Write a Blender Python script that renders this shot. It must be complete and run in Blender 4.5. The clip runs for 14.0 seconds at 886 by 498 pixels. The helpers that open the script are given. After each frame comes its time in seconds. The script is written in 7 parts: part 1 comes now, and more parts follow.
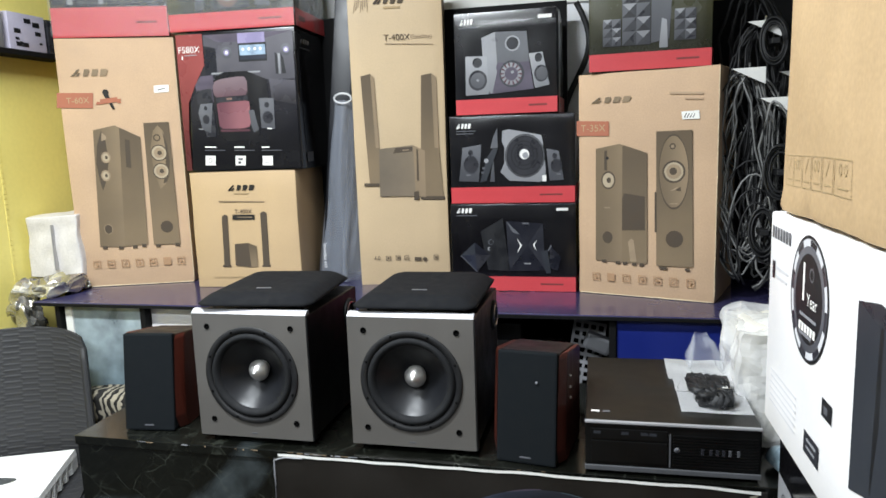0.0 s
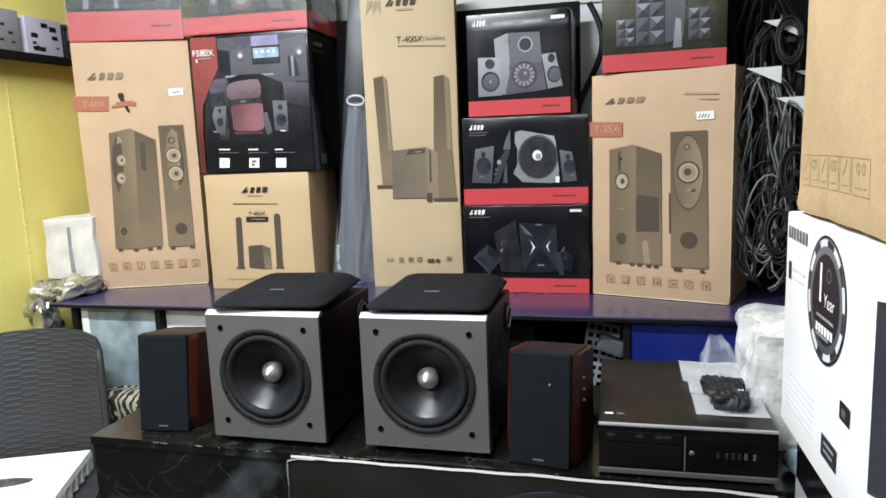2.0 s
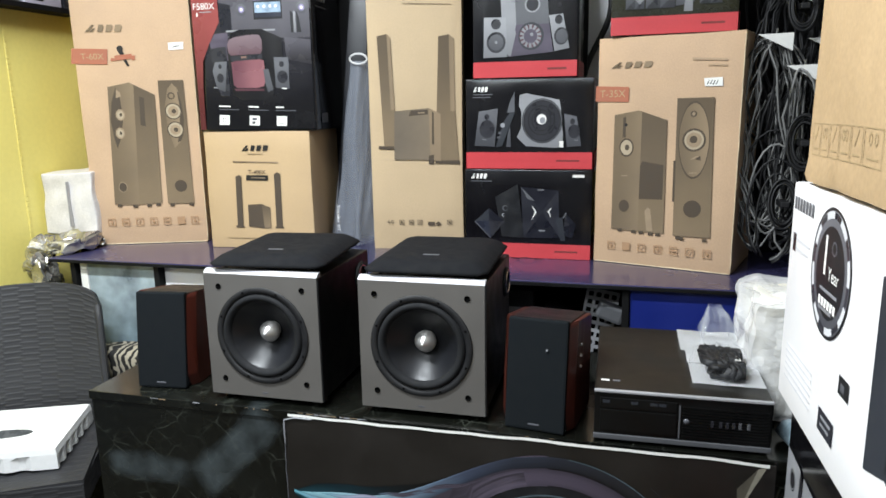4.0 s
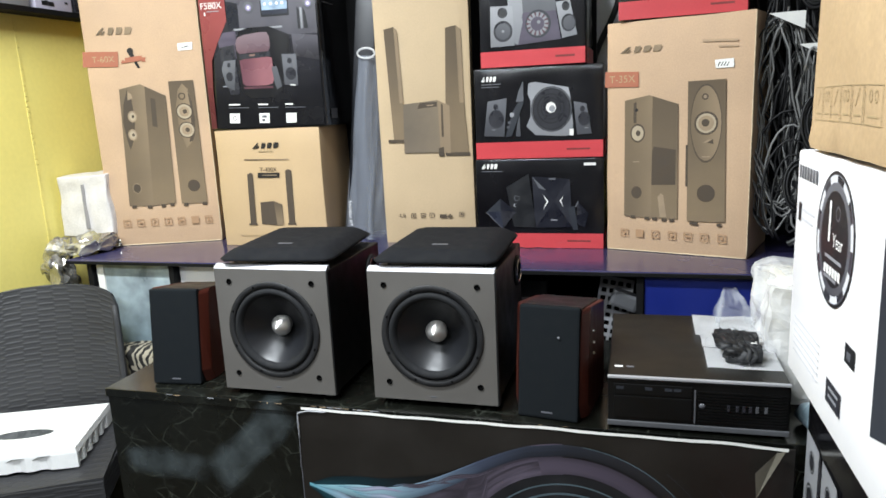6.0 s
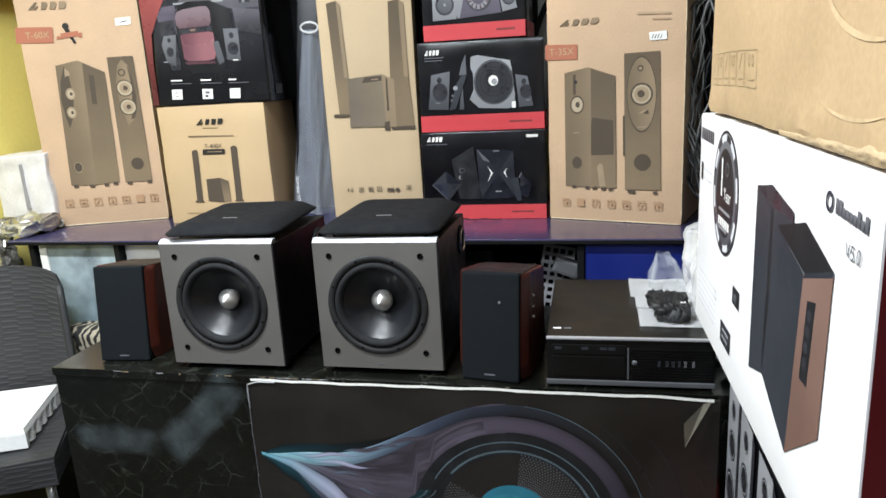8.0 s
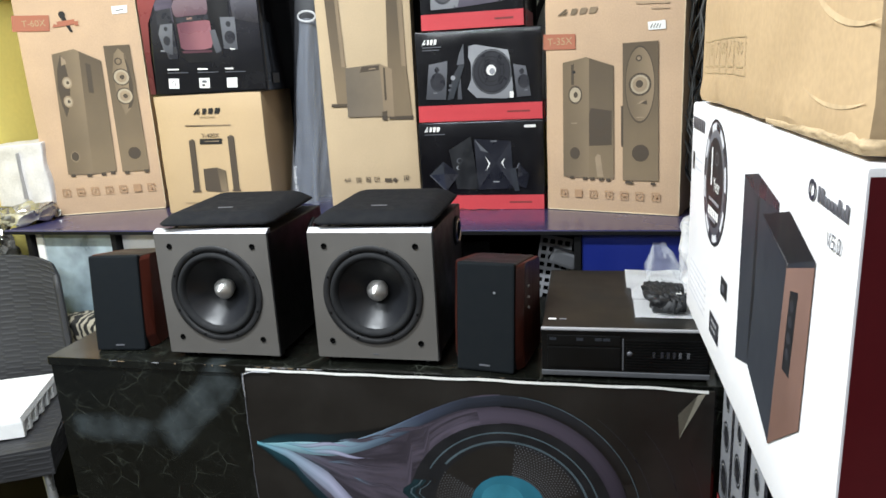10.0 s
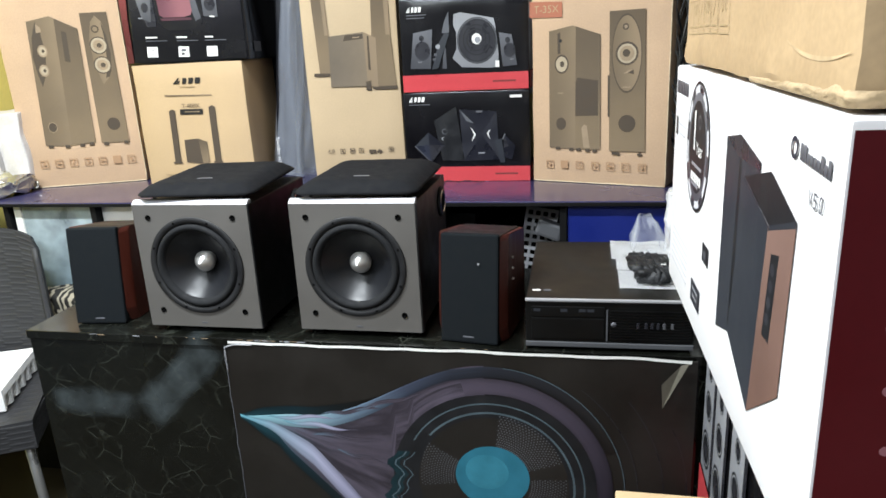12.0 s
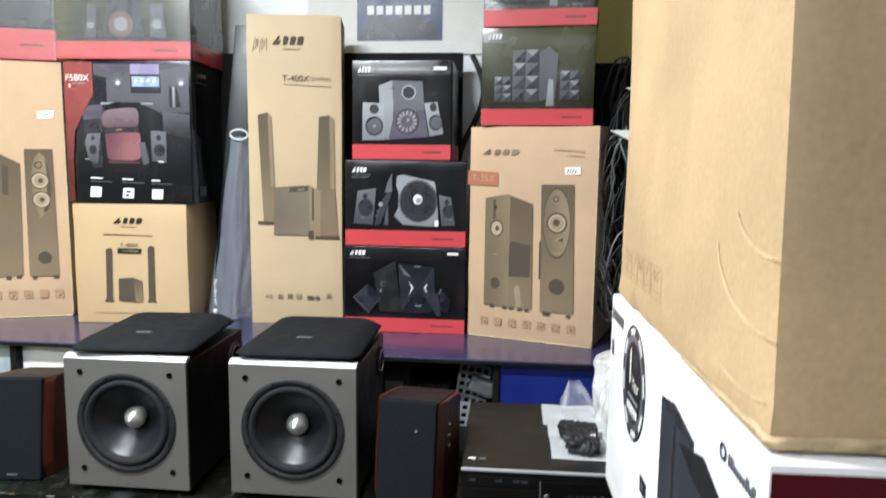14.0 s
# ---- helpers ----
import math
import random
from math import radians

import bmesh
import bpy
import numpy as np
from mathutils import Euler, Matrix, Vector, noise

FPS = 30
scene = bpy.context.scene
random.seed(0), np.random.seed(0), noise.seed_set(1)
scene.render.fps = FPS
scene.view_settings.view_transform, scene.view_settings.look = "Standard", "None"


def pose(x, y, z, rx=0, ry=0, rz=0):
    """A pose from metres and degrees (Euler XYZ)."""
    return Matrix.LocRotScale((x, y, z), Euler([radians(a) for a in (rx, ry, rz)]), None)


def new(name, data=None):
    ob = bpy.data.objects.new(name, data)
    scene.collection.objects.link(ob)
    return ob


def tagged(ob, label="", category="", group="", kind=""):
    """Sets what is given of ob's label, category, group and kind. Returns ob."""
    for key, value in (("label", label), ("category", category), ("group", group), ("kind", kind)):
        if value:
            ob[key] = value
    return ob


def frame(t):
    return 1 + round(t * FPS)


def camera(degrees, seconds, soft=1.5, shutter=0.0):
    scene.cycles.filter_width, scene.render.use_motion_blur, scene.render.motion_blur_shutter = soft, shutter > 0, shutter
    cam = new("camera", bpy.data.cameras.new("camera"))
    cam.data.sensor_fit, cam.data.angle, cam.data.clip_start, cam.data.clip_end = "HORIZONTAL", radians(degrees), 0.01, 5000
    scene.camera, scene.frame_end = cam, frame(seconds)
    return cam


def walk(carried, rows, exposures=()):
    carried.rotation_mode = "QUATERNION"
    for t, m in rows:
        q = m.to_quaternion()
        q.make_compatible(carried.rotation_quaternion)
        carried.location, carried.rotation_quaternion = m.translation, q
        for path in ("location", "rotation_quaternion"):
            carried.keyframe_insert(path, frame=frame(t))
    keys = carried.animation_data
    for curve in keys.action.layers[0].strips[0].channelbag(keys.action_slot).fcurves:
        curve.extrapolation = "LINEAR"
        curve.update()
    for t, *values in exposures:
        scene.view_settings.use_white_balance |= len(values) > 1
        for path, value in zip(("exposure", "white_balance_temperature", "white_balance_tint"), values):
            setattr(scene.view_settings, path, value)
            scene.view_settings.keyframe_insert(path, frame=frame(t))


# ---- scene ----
cam = camera(64.3, 14.0, soft=1.6, shutter=0.6)
METRES, EYE, TILT, LEAN, TURN = 0.335, 1.46, 0.0, 0.0, 13.5
ROWS = [
    (0.0, 0.0, 0.0, 0.0, -0.31, -8.97, 1.94),
    (0.5, -0.0093, 0.0193, 0.0131, -0.17, -9.15, 1.8),
    (1.0, -0.0246, 0.0267, 0.0085, 0.58, -9.45, 1.17),
    (1.5, -0.0164, 0.0151, -0.0006, 0.77, -9.18, 1.69),
    (2.0, 0.0046, 0.0081, -0.0051, 0.75, -8.77, 2.17),
    (2.5, 0.0019, 0.0096, -0.0045, 1.23, -9.12, 2.13),
    (3.0, -0.0166, 0.0211, 0.0139, 1.14, -10.26, 0.44),
    (5.5, 0.0685, 0.0715, -0.0691, 1.71, -12.44, 2.43),
    (6.0, 0.0799, 0.0647, -0.0746, 2.32, -11.88, 2.64),
    (6.5, 0.1366, -0.0041, -0.0696, -0.38, -12.32, 2.81),
    (7.0, 0.1645, -0.0537, -0.0784, -0.72, -12.84, 3.13),
    (7.5, 0.1714, -0.0664, -0.0919, -1.08, -13.28, 3.16),
    (8.0, 0.1702, -0.0629, -0.1009, -1.4, -13.92, 3.1),
    (10.5, 0.2244, -0.0466, -0.1133, -1.27, -14.76, 2.91),
    (11.0, 0.2346, -0.0395, -0.1171, -1.59, -15.11, 2.96),
    (11.5, 0.238, -0.0229, -0.128, -1.83, -16.04, 2.9),
    (12.0, 0.2431, -0.0061, -0.1454, -2.18, -16.8, 2.82),
    (12.5, 0.2434, -0.0099, -0.1458, -2.53, -16.67, 2.87),
    (13.0, 0.2053, -0.0141, -0.0852, -4.2, -13.55, 1.68),
    (13.5, 0.1518, -0.0691, 0.0723, -5.9, -10.0, 0.4),
    (14.0, 0.1299, -0.1138, 0.1891, -7.64, -7.03, -0.69),
]
walk(cam, [(t, pose(0, 0, EYE, TILT, LEAN, TURN) @ pose(METRES * x, METRES * y, METRES * z, 90 + pitch, roll, yaw)) for t, x, y, z, yaw, pitch, roll in ROWS],
     exposures=[(0.0, -0.13), (3.0, -0.11), (6.0, 0.01), (8.0, -0.01), (11.0, 0.06), (12.5, 0.15), (14.0, 0.06)])

# ---- light ----
ROOM_TOP = 2.9
world = bpy.data.worlds.new("world")
world.use_nodes = True
world.node_tree.nodes["Background"].inputs[0].default_value = (0.9, 0.95, 1.0, 1)
world.node_tree.nodes["Background"].inputs[1].default_value = 0.012
scene.world = world


def tube_lamp(x, y, z, length, watts, turn=0.0, colour=(0.885, 0.95, 1.0)):
    data = bpy.data.lights.new("tube_lamp", "AREA")
    data.shape, data.size, data.size_y, data.energy, data.color = "RECTANGLE", length, 0.12, watts, colour
    ob = new("tube_lamp", data)
    ob.matrix_world = pose(x, y, z, 0, 0, turn)
    return ob


# first tube follows the cone highlights; the other two are unseen, assumed fill
LAMPS = [(-1.12, 0.74, 2.78, 1.2, 128, 0), (-1.2, -0.9, 2.78, 1.2, 78, 0), (0.3, -1.6, 2.78, 1.2, 28, 0)]
for lamp in LAMPS:
    tube_lamp(*lamp)


# ---- materials ----
def lin(h):
    h = h.lstrip("#")
    c = [int(h[i:i + 2], 16) / 255 for i in (0, 2, 4)]
    return tuple(v / 12.92 if v <= 0.04045 else ((v + 0.055) / 1.055) ** 2.4 for v in c)


def mat(name, col, rough=0.5, metal=0.0, vary=0.12, scale=12.0, fine=180.0, bump=0.0, bump_scale=None, coat=0.0, rough_vary=0.1, stretch=(1, 1, 1), spec=0.5, grain=None, fade=None):
    """A plain surface with stains at one scale, grain at another, and fine relief."""
    m = bpy.data.materials.new(name)
    m.use_nodes = True
    nt = m.node_tree
    b = nt.nodes["Principled BSDF"]
    col = lin(col) if isinstance(col, str) else col
    if grain is None:
        grain = 0.1 if name.endswith(("print", "ink")) else 0.5
    tc = nt.nodes.new("ShaderNodeTexCoord")
    mp = nt.nodes.new("ShaderNodeMapping")
    mp.inputs["Scale"].default_value = stretch
    nt.links.new(tc.outputs["Object"], mp.inputs[0])
    n1, n2 = nt.nodes.new("ShaderNodeTexNoise"), nt.nodes.new("ShaderNodeTexNoise")
    n1.inputs["Scale"].default_value, n1.inputs["Detail"].default_value = scale, 5
    n2.inputs["Scale"].default_value, n2.inputs["Detail"].default_value = fine, 3
    for n in (n1, n2):
        nt.links.new(mp.outputs[0], n.inputs["Vector"])
    add = nt.nodes.new("ShaderNodeMath")
    add.operation = "MULTIPLY_ADD"
    nt.links.new(n2.outputs["Fac"], add.inputs[0])
    add.inputs[1].default_value = grain
    nt.links.new(n1.outputs["Fac"], add.inputs[2])
    ramp = nt.nodes.new("ShaderNodeMapRange")
    ramp.inputs["From Min"].default_value, ramp.inputs["From Max"].default_value = 0.2 + grain / 2, 0.8 + grain / 2
    ramp.inputs["To Min"].default_value, ramp.inputs["To Max"].default_value = 1 - vary, 1 + vary
    nt.links.new(add.outputs[0], ramp.inputs["Value"])
    hsv = nt.nodes.new("ShaderNodeHueSaturation")
    hsv.inputs["Color"].default_value = (*col, 1)
    nt.links.new(ramp.outputs[0], hsv.inputs["Value"])
    if fade:
        # a printed tint that runs into a second one across the artwork
        sp, mr, mc = nt.nodes.new("ShaderNodeSeparateXYZ"), nt.nodes.new("ShaderNodeMapRange"), nt.nodes.new("ShaderNodeMix")
        nt.links.new(tc.outputs["Generated"], sp.inputs[0])
        nt.links.new(sp.outputs[fade[0]], mr.inputs["Value"])
        mr.interpolation_type = "SMOOTHSTEP"
        mr.inputs["From Min"].default_value, mr.inputs["From Max"].default_value = fade[2] if len(fade) > 2 else (0.0, 1.0)
        mc.data_type = "RGBA"
        mc.inputs[6].default_value, mc.inputs[7].default_value = (*col, 1), (*lin(fade[1]), 1)
        nt.links.new(mr.outputs[0], mc.inputs[0])
        nt.links.new(mc.outputs[2], hsv.inputs["Color"])
    nt.links.new(hsv.outputs[0], b.inputs["Base Color"])
    rr = nt.nodes.new("ShaderNodeMapRange")
    rr.inputs["From Min"].default_value, rr.inputs["From Max"].default_value = 0.3, 0.7
    rr.inputs["To Min"].default_value, rr.inputs["To Max"].default_value = max(rough - rough_vary, 0.02), min(rough + rough_vary, 1)
    nt.links.new(n1.outputs["Fac"], rr.inputs["Value"])
    nt.links.new(rr.outputs[0], b.inputs["Roughness"])
    b.inputs["Metallic"].default_value = metal
    b.inputs["Coat Weight"].default_value = coat
    b.inputs["Coat Roughness"].default_value = 0.15
    b.inputs["Specular IOR Level"].default_value = spec
    if bump:
        n3 = n2
        if bump_scale:
            n3 = nt.nodes.new("ShaderNodeTexNoise")
            n3.inputs["Scale"].default_value, n3.inputs["Detail"].default_value = bump_scale, 4
            nt.links.new(mp.outputs[0], n3.inputs["Vector"])
        bp = nt.nodes.new("ShaderNodeBump")
        bp.inputs["Strength"].default_value, bp.inputs["Distance"].default_value = bump, 0.004
        nt.links.new(n3.outputs["Fac"], bp.inputs["Height"])
        nt.links.new(bp.outputs[0], b.inputs["Normal"])
    return m


def clear_plastic(name, tint=(0.95, 0.97, 1.0), rough=0.15, see=0.75, bump=0.5, bump_scale=25.0):
    """Thin crumpled film: mostly lets light through, with a glossy skin."""
    m = bpy.data.materials.new(name)
    m.use_nodes = True
    nt = m.node_tree
    b = nt.nodes["Principled BSDF"]
    b.inputs["Base Color"].default_value = (*tint, 1)
    b.inputs["Roughness"].default_value = rough
    tr, mx = nt.nodes.new("ShaderNodeBsdfTransparent"), nt.nodes.new("ShaderNodeMixShader")
    n = nt.nodes.new("ShaderNodeTexNoise")
    n.inputs["Scale"].default_value, n.inputs["Detail"].default_value = bump_scale, 4
    tc = nt.nodes.new("ShaderNodeTexCoord")
    nt.links.new(tc.outputs["Object"], n.inputs["Vector"])
    bp = nt.nodes.new("ShaderNodeBump")
    bp.inputs["Strength"].default_value, bp.inputs["Distance"].default_value = bump, 0.02
    nt.links.new(n.outputs["Fac"], bp.inputs["Height"])
    nt.links.new(bp.outputs[0], b.inputs["Normal"])
    mx.inputs[0].default_value = see
    nt.links.new(b.outputs[0], mx.inputs[1])
    nt.links.new(tr.outputs[0], mx.inputs[2])
    nt.links.new(mx.outputs[0], nt.nodes["Material Output"].inputs[0])
    return m


def marble(name):
    """Black laminate with a crackle of pale veins and two painted reflections."""
    m = mat(name, "#0d0e0b", 0.22, vary=0.5, scale=4.0, fine=40.0, coat=0.1, rough_vary=0.12)
    nt = m.node_tree
    b = nt.nodes["Principled BSDF"]
    tc = nt.nodes.new("ShaderNodeTexCoord")
    warp = nt.nodes.new("ShaderNodeTexNoise")
    warp.inputs["Scale"].default_value, warp.inputs["Detail"].default_value = 6.0, 4
    nt.links.new(tc.outputs["Object"], warp.inputs["Vector"])
    mixv = nt.nodes.new("ShaderNodeVectorMath")
    mixv.operation = "MULTIPLY_ADD"
    nt.links.new(warp.outputs["Color"], mixv.inputs[0])
    mixv.inputs[1].default_value = (0.06, 0.06, 0.06)
    nt.links.new(tc.outputs["Object"], mixv.inputs[2])
    strong = None
    slant = nt.nodes.new("ShaderNodeMapping")
    slant.inputs["Rotation"].default_value = (0.0, radians(45), radians(12))
    nt.links.new(mixv.outputs[0], slant.inputs[0])
    for scale, width, power in ((15.0, 0.030, 0.19), (26.0, 0.03, 0.09)):
        v = nt.nodes.new("ShaderNodeTexVoronoi")
        v.feature = "DISTANCE_TO_EDGE"
        v.inputs["Scale"].default_value, v.inputs["Randomness"].default_value = scale, 0.5
        nt.links.new(slant.outputs[0], v.inputs["Vector"])
        r = nt.nodes.new("ShaderNodeMapRange")
        r.inputs["From Min"].default_value, r.inputs["From Max"].default_value = 0.0, width
        r.inputs["To Min"].default_value, r.inputs["To Max"].default_value = power, 0.0
        nt.links.new(v.outputs["Distance"], r.inputs["Value"])
        if strong is None:
            strong = r
        else:
            mx = nt.nodes.new("ShaderNodeMath")
            mx.operation = "MAXIMUM"
            nt.links.new(strong.outputs[0], mx.inputs[0])
            nt.links.new(r.outputs[0], mx.inputs[1])
            strong = mx
    mask = nt.nodes.new("ShaderNodeTexNoise")
    mask.inputs["Scale"].default_value, mask.inputs["Detail"].default_value = 15.0, 5
    nt.links.new(tc.outputs["Object"], mask.inputs["Vector"])
    mr = nt.nodes.new("ShaderNodeMapRange")
    mr.inputs["From Min"].default_value, mr.inputs["From Max"].default_value = 0.43, 0.72
    nt.links.new(mask.outputs["Fac"], mr.inputs["Value"])
    mul = nt.nodes.new("ShaderNodeMath")
    mul.operation = "MULTIPLY"
    nt.links.new(strong.outputs[0], mul.inputs[0])
    nt.links.new(mr.outputs[0], mul.inputs[1])
    mixc = nt.nodes.new("ShaderNodeMix")
    mixc.data_type = "RGBA"
    base = b.inputs["Base Color"].links[0].from_socket
    nt.links.new(mul.outputs[0], mixc.inputs[0])
    nt.links.new(base, mixc.inputs[6])
    mixc.inputs[7].default_value = (*lin("#848a7c"), 1)
    # two pale reflections on the front, painted into the base colour
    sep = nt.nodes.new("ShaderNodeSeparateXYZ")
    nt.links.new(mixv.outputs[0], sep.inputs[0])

    def calc(op, p, q=0.0):
        k = nt.nodes.new("ShaderNodeMath")
        k.operation = op
        k.use_clamp = op == "MULTIPLY_ADD"
        for i, v in enumerate((p, q) if not isinstance(q, tuple) else (p, *q)):
            if isinstance(v, (int, float)):
                k.inputs[i].default_value = v
            else:
                nt.links.new(v, k.inputs[i])
        return k.outputs[0]

    reflection = None
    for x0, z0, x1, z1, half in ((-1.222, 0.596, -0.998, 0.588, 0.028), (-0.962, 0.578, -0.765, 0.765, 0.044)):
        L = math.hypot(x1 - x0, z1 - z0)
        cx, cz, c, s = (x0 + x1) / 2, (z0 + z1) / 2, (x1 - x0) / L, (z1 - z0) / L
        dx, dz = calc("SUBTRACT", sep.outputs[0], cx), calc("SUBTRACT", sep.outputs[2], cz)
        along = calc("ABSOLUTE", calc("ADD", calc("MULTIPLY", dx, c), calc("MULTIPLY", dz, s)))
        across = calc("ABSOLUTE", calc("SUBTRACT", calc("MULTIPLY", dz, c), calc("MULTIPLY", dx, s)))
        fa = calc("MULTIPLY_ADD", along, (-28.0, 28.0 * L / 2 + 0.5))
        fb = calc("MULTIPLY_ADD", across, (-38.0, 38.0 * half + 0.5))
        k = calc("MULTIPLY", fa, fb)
        reflection = k if reflection is None else calc("MAXIMUM", reflection, k)
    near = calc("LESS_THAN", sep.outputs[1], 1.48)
    reflection_mix = nt.nodes.new("ShaderNodeMix")
    reflection_mix.data_type = "RGBA"
    nt.links.new(calc("MULTIPLY", calc("MULTIPLY", reflection, near), calc("MULTIPLY_ADD", mask.outputs["Fac"], (1.5, -0.25))), reflection_mix.inputs[0])
    nt.links.new(mixc.outputs[2], reflection_mix.inputs[6])
    reflection_mix.inputs[7].default_value = (*lin("#434a4c"), 1)
    nt.links.new(reflection_mix.outputs[2], b.inputs["Base Color"])
    return m


def striped(name, a, c, scale, warp):
    m = mat(name, a, 0.8, vary=0.1)
    nt = m.node_tree
    b = nt.nodes["Principled BSDF"]
    w = nt.nodes.new("ShaderNodeTexWave")
    w.inputs["Scale"].default_value, w.inputs["Distortion"].default_value = scale, warp
    w.inputs["Detail Scale"].default_value = 2.0
    tc = nt.nodes.new("ShaderNodeTexCoord")
    nt.links.new(tc.outputs["Object"], w.inputs["Vector"])
    r = nt.nodes.new("ShaderNodeValToRGB")
    r.color_ramp.elements[0].position, r.color_ramp.elements[1].position = 0.52, 0.66
    r.color_ramp.elements[0].color, r.color_ramp.elements[1].color = (*lin(a), 1), (*lin(c), 1)
    nt.links.new(w.outputs["Fac"], r.inputs[0])
    nt.links.new(r.outputs[0], b.inputs["Base Color"])
    return m


KRAFT_LIP = mat("torn_board_lip", "#a18b6a", 0.75, vary=0.25, scale=40.0, bump=0.4, bump_scale=120.0)
KRAFT_WORN = mat("worn_board_edge", "#cdbb9c", 0.85, vary=0.25, scale=30.0)
KRAFT = mat("kraft_board", "#bd9f81", 0.72, vary=0.18, scale=3.2, fine=240.0, bump=0.6, bump_scale=7.0)
KRAFT_PALE = mat("kraft_board_pale", "#a98f6c", 0.55, vary=0.2, scale=6.0, fine=220.0, bump=0.7, bump_scale=11.0)
KRAFT_LIGHT = mat("kraft_board_light", "#bca584", 0.62, vary=0.13, scale=3.0, fine=240.0, bump=0.4, bump_scale=5.0)
KRAFT_YELLOW = mat("kraft_board_yellowish", "#bba07b", 0.6, vary=0.11, scale=3.0, fine=240.0, bump=0.35, bump_scale=6.0)
INK = mat("brown_ink", "#7a6952", 0.8, vary=0.22, scale=5.0, fade=(2, "#5a4d3d"))
INK_DARK = mat("dark_brown_ink", "#4a3f33", 0.8, vary=0.16, scale=30.0)
INK_MID = mat("mid_brown_ink", "#6b5c48", 0.8, vary=0.2, scale=5.0, fade=(0, "#8b7860"))
INK_SHINE = mat("pale_driver_ink", "#a99a82", 0.8, vary=0.12, scale=20.0)
INK_GREY = mat("grey_brown_ink", "#6a5f51", 0.8, vary=0.25, scale=7.0, fade=(0, "#7a6c5a"))
INK_RING = mat("soft_brown_ink", "#948169", 0.8, vary=0.2, scale=20.0)
INK_PALE = mat("pale_brown_ink", "#a8916e", 0.8, vary=0.1)
PRINT_PINK = mat("pale_pink_print", "#b58a84", 0.5, vary=0.15, scale=60.0)
CREASE = mat("pale_crease", "#b9a07c", 0.6, vary=0.25, scale=40.0)
KRAFT_MARK = mat("faded_mark_ink", "#9a8561", 0.8, vary=0.1)
INK_RED = mat("rust_ink", "#a3644c", 0.75, vary=0.1)
INK_RED_PALE = mat("faded_rust_ink", "#a58363", 0.75, vary=0.1)
INK_FAINT = mat("faint_tan_ink", "#b0967a", 0.8, vary=0.1)
INK_BLACK = mat("black_ink", "#16130f", 0.7, vary=0.1)
GLOSS_BLACK = mat("glossy_black_card", "#0e0d10", 0.22, vary=0.2, scale=6.0, coat=0.25, bump=0.05, bump_scale=9.0)
# the olive brightening upward is reflected yellow painted into the card
OLIVE_GLOW = mat("olive_black_card_yellow_glow", "#24241a", 0.25, vary=0.35, scale=4.0, coat=0.25, fade=(2, "#45442a"))
GLOSS_RED = mat("glossy_red_card", "#c04247", 0.34, vary=0.08, scale=6.0, coat=0.15)
RED_PRINT = mat("dusky_red_print", "#532424", 0.3, vary=0.2, scale=6.0, fade=(2, "#8f4442"))
MAROON = mat("maroon_card", "#490a10", 0.35, vary=0.12, scale=8.0, coat=0.2)
WHITE_CARD = mat("white_card", "#d8d6d6", 0.42, vary=0.04, scale=5.0, bump=0.04, bump_scale=20.0)
PAPER = mat("white_paper", "#e4e3de", 0.7, vary=0.06, scale=20.0)
PRINT_GREY = mat("grey_print", "#46474c", 0.35, vary=0.25, scale=6.0, fade=(2, "#606166"))
PRINT_LIGHT = mat("light_grey_print", "#7d7e82", 0.35, vary=0.2, scale=6.0, fade=(2, "#95969a"))
PRINT_FAINT = mat("faint_grey_print", "#c3c3c6", 0.4, vary=0.06)
PRINT_DARK = mat("dark_grey_print", "#2b2b30", 0.3, vary=0.3, scale=25.0)
PRINT_NAVY = mat("dark_navy_print", "#191a22", 0.3, vary=0.3, scale=14.0)
PRINT_FACET = mat("charcoal_facet_print", "#26272e", 0.35, vary=0.35, scale=10.0)
PRINT_BLUE = mat("slate_blue_print", "#272a36", 0.3, vary=0.3, scale=14.0)
PRINT_FLOOR = mat("dim_floor_print", "#0e0d10", 0.25, vary=0.2, scale=6.0, fade=(2, "#222126", (0.12, 0.55)))
PRINT_SHADE = mat("near_black_print", "#121114", 0.3, vary=0.3, scale=8.0)
PRINT_ROOM = mat("dim_room_print", "#29272a", 0.3, vary=0.25, scale=6.0, fade=(2, "#55535a"))
PRINT_ROSE = mat("rose_seat_print", "#50323a", 0.3, vary=0.2, scale=6.0, fade=(2, "#76656b", (0.45, 0.95)))
PRINT_PINK = mat("pink_seat_print", "#643f48", 0.3, vary=0.2, scale=6.0, fade=(0, "#87595f", (0.1, 0.5)))
PRINT_TV = mat("pale_blue_print", "#8fa3b8", 0.3, vary=0.4, scale=40.0)
PRINT_WHITE = mat("white_print", "#e3e1dd", 0.4, vary=0.05)
LAVENDER = mat("lavender_print", "#8d85a8", 0.3, vary=0.15, scale=10.0)
PRINT_MAUVE = mat("mauve_print", "#4b4452", 0.4, vary=0.35, scale=9.0, stretch=(1, 1, 2.5))
PRINT_TEAL = mat("teal_print", "#286a7e", 0.4, vary=0.2, scale=16.0)
PRINT_DOME = mat("pale_teal_print", "#317689", 0.4, vary=0.25, scale=18.0)
PRINT_COAL = mat("coal_print", "#17181b", 0.4, vary=0.3, scale=20.0)
PRINT_COPPER = mat("copper_brown_print", "#62493f", 0.4, vary=0.2, scale=9.0, fade=(2, "#7c6157"))
PRINT_SLATE = mat("slate_black_print", "#2a2d33", 0.4, vary=0.12, scale=10.0)
BOARD_BLACK = mat("scuffed_black_card", "#1d1a17", 0.4, vary=0.3, scale=5.0, fine=60.0, bump=0.06, bump_scale=8.0)
MARBLE = marble("black_marble_laminate")
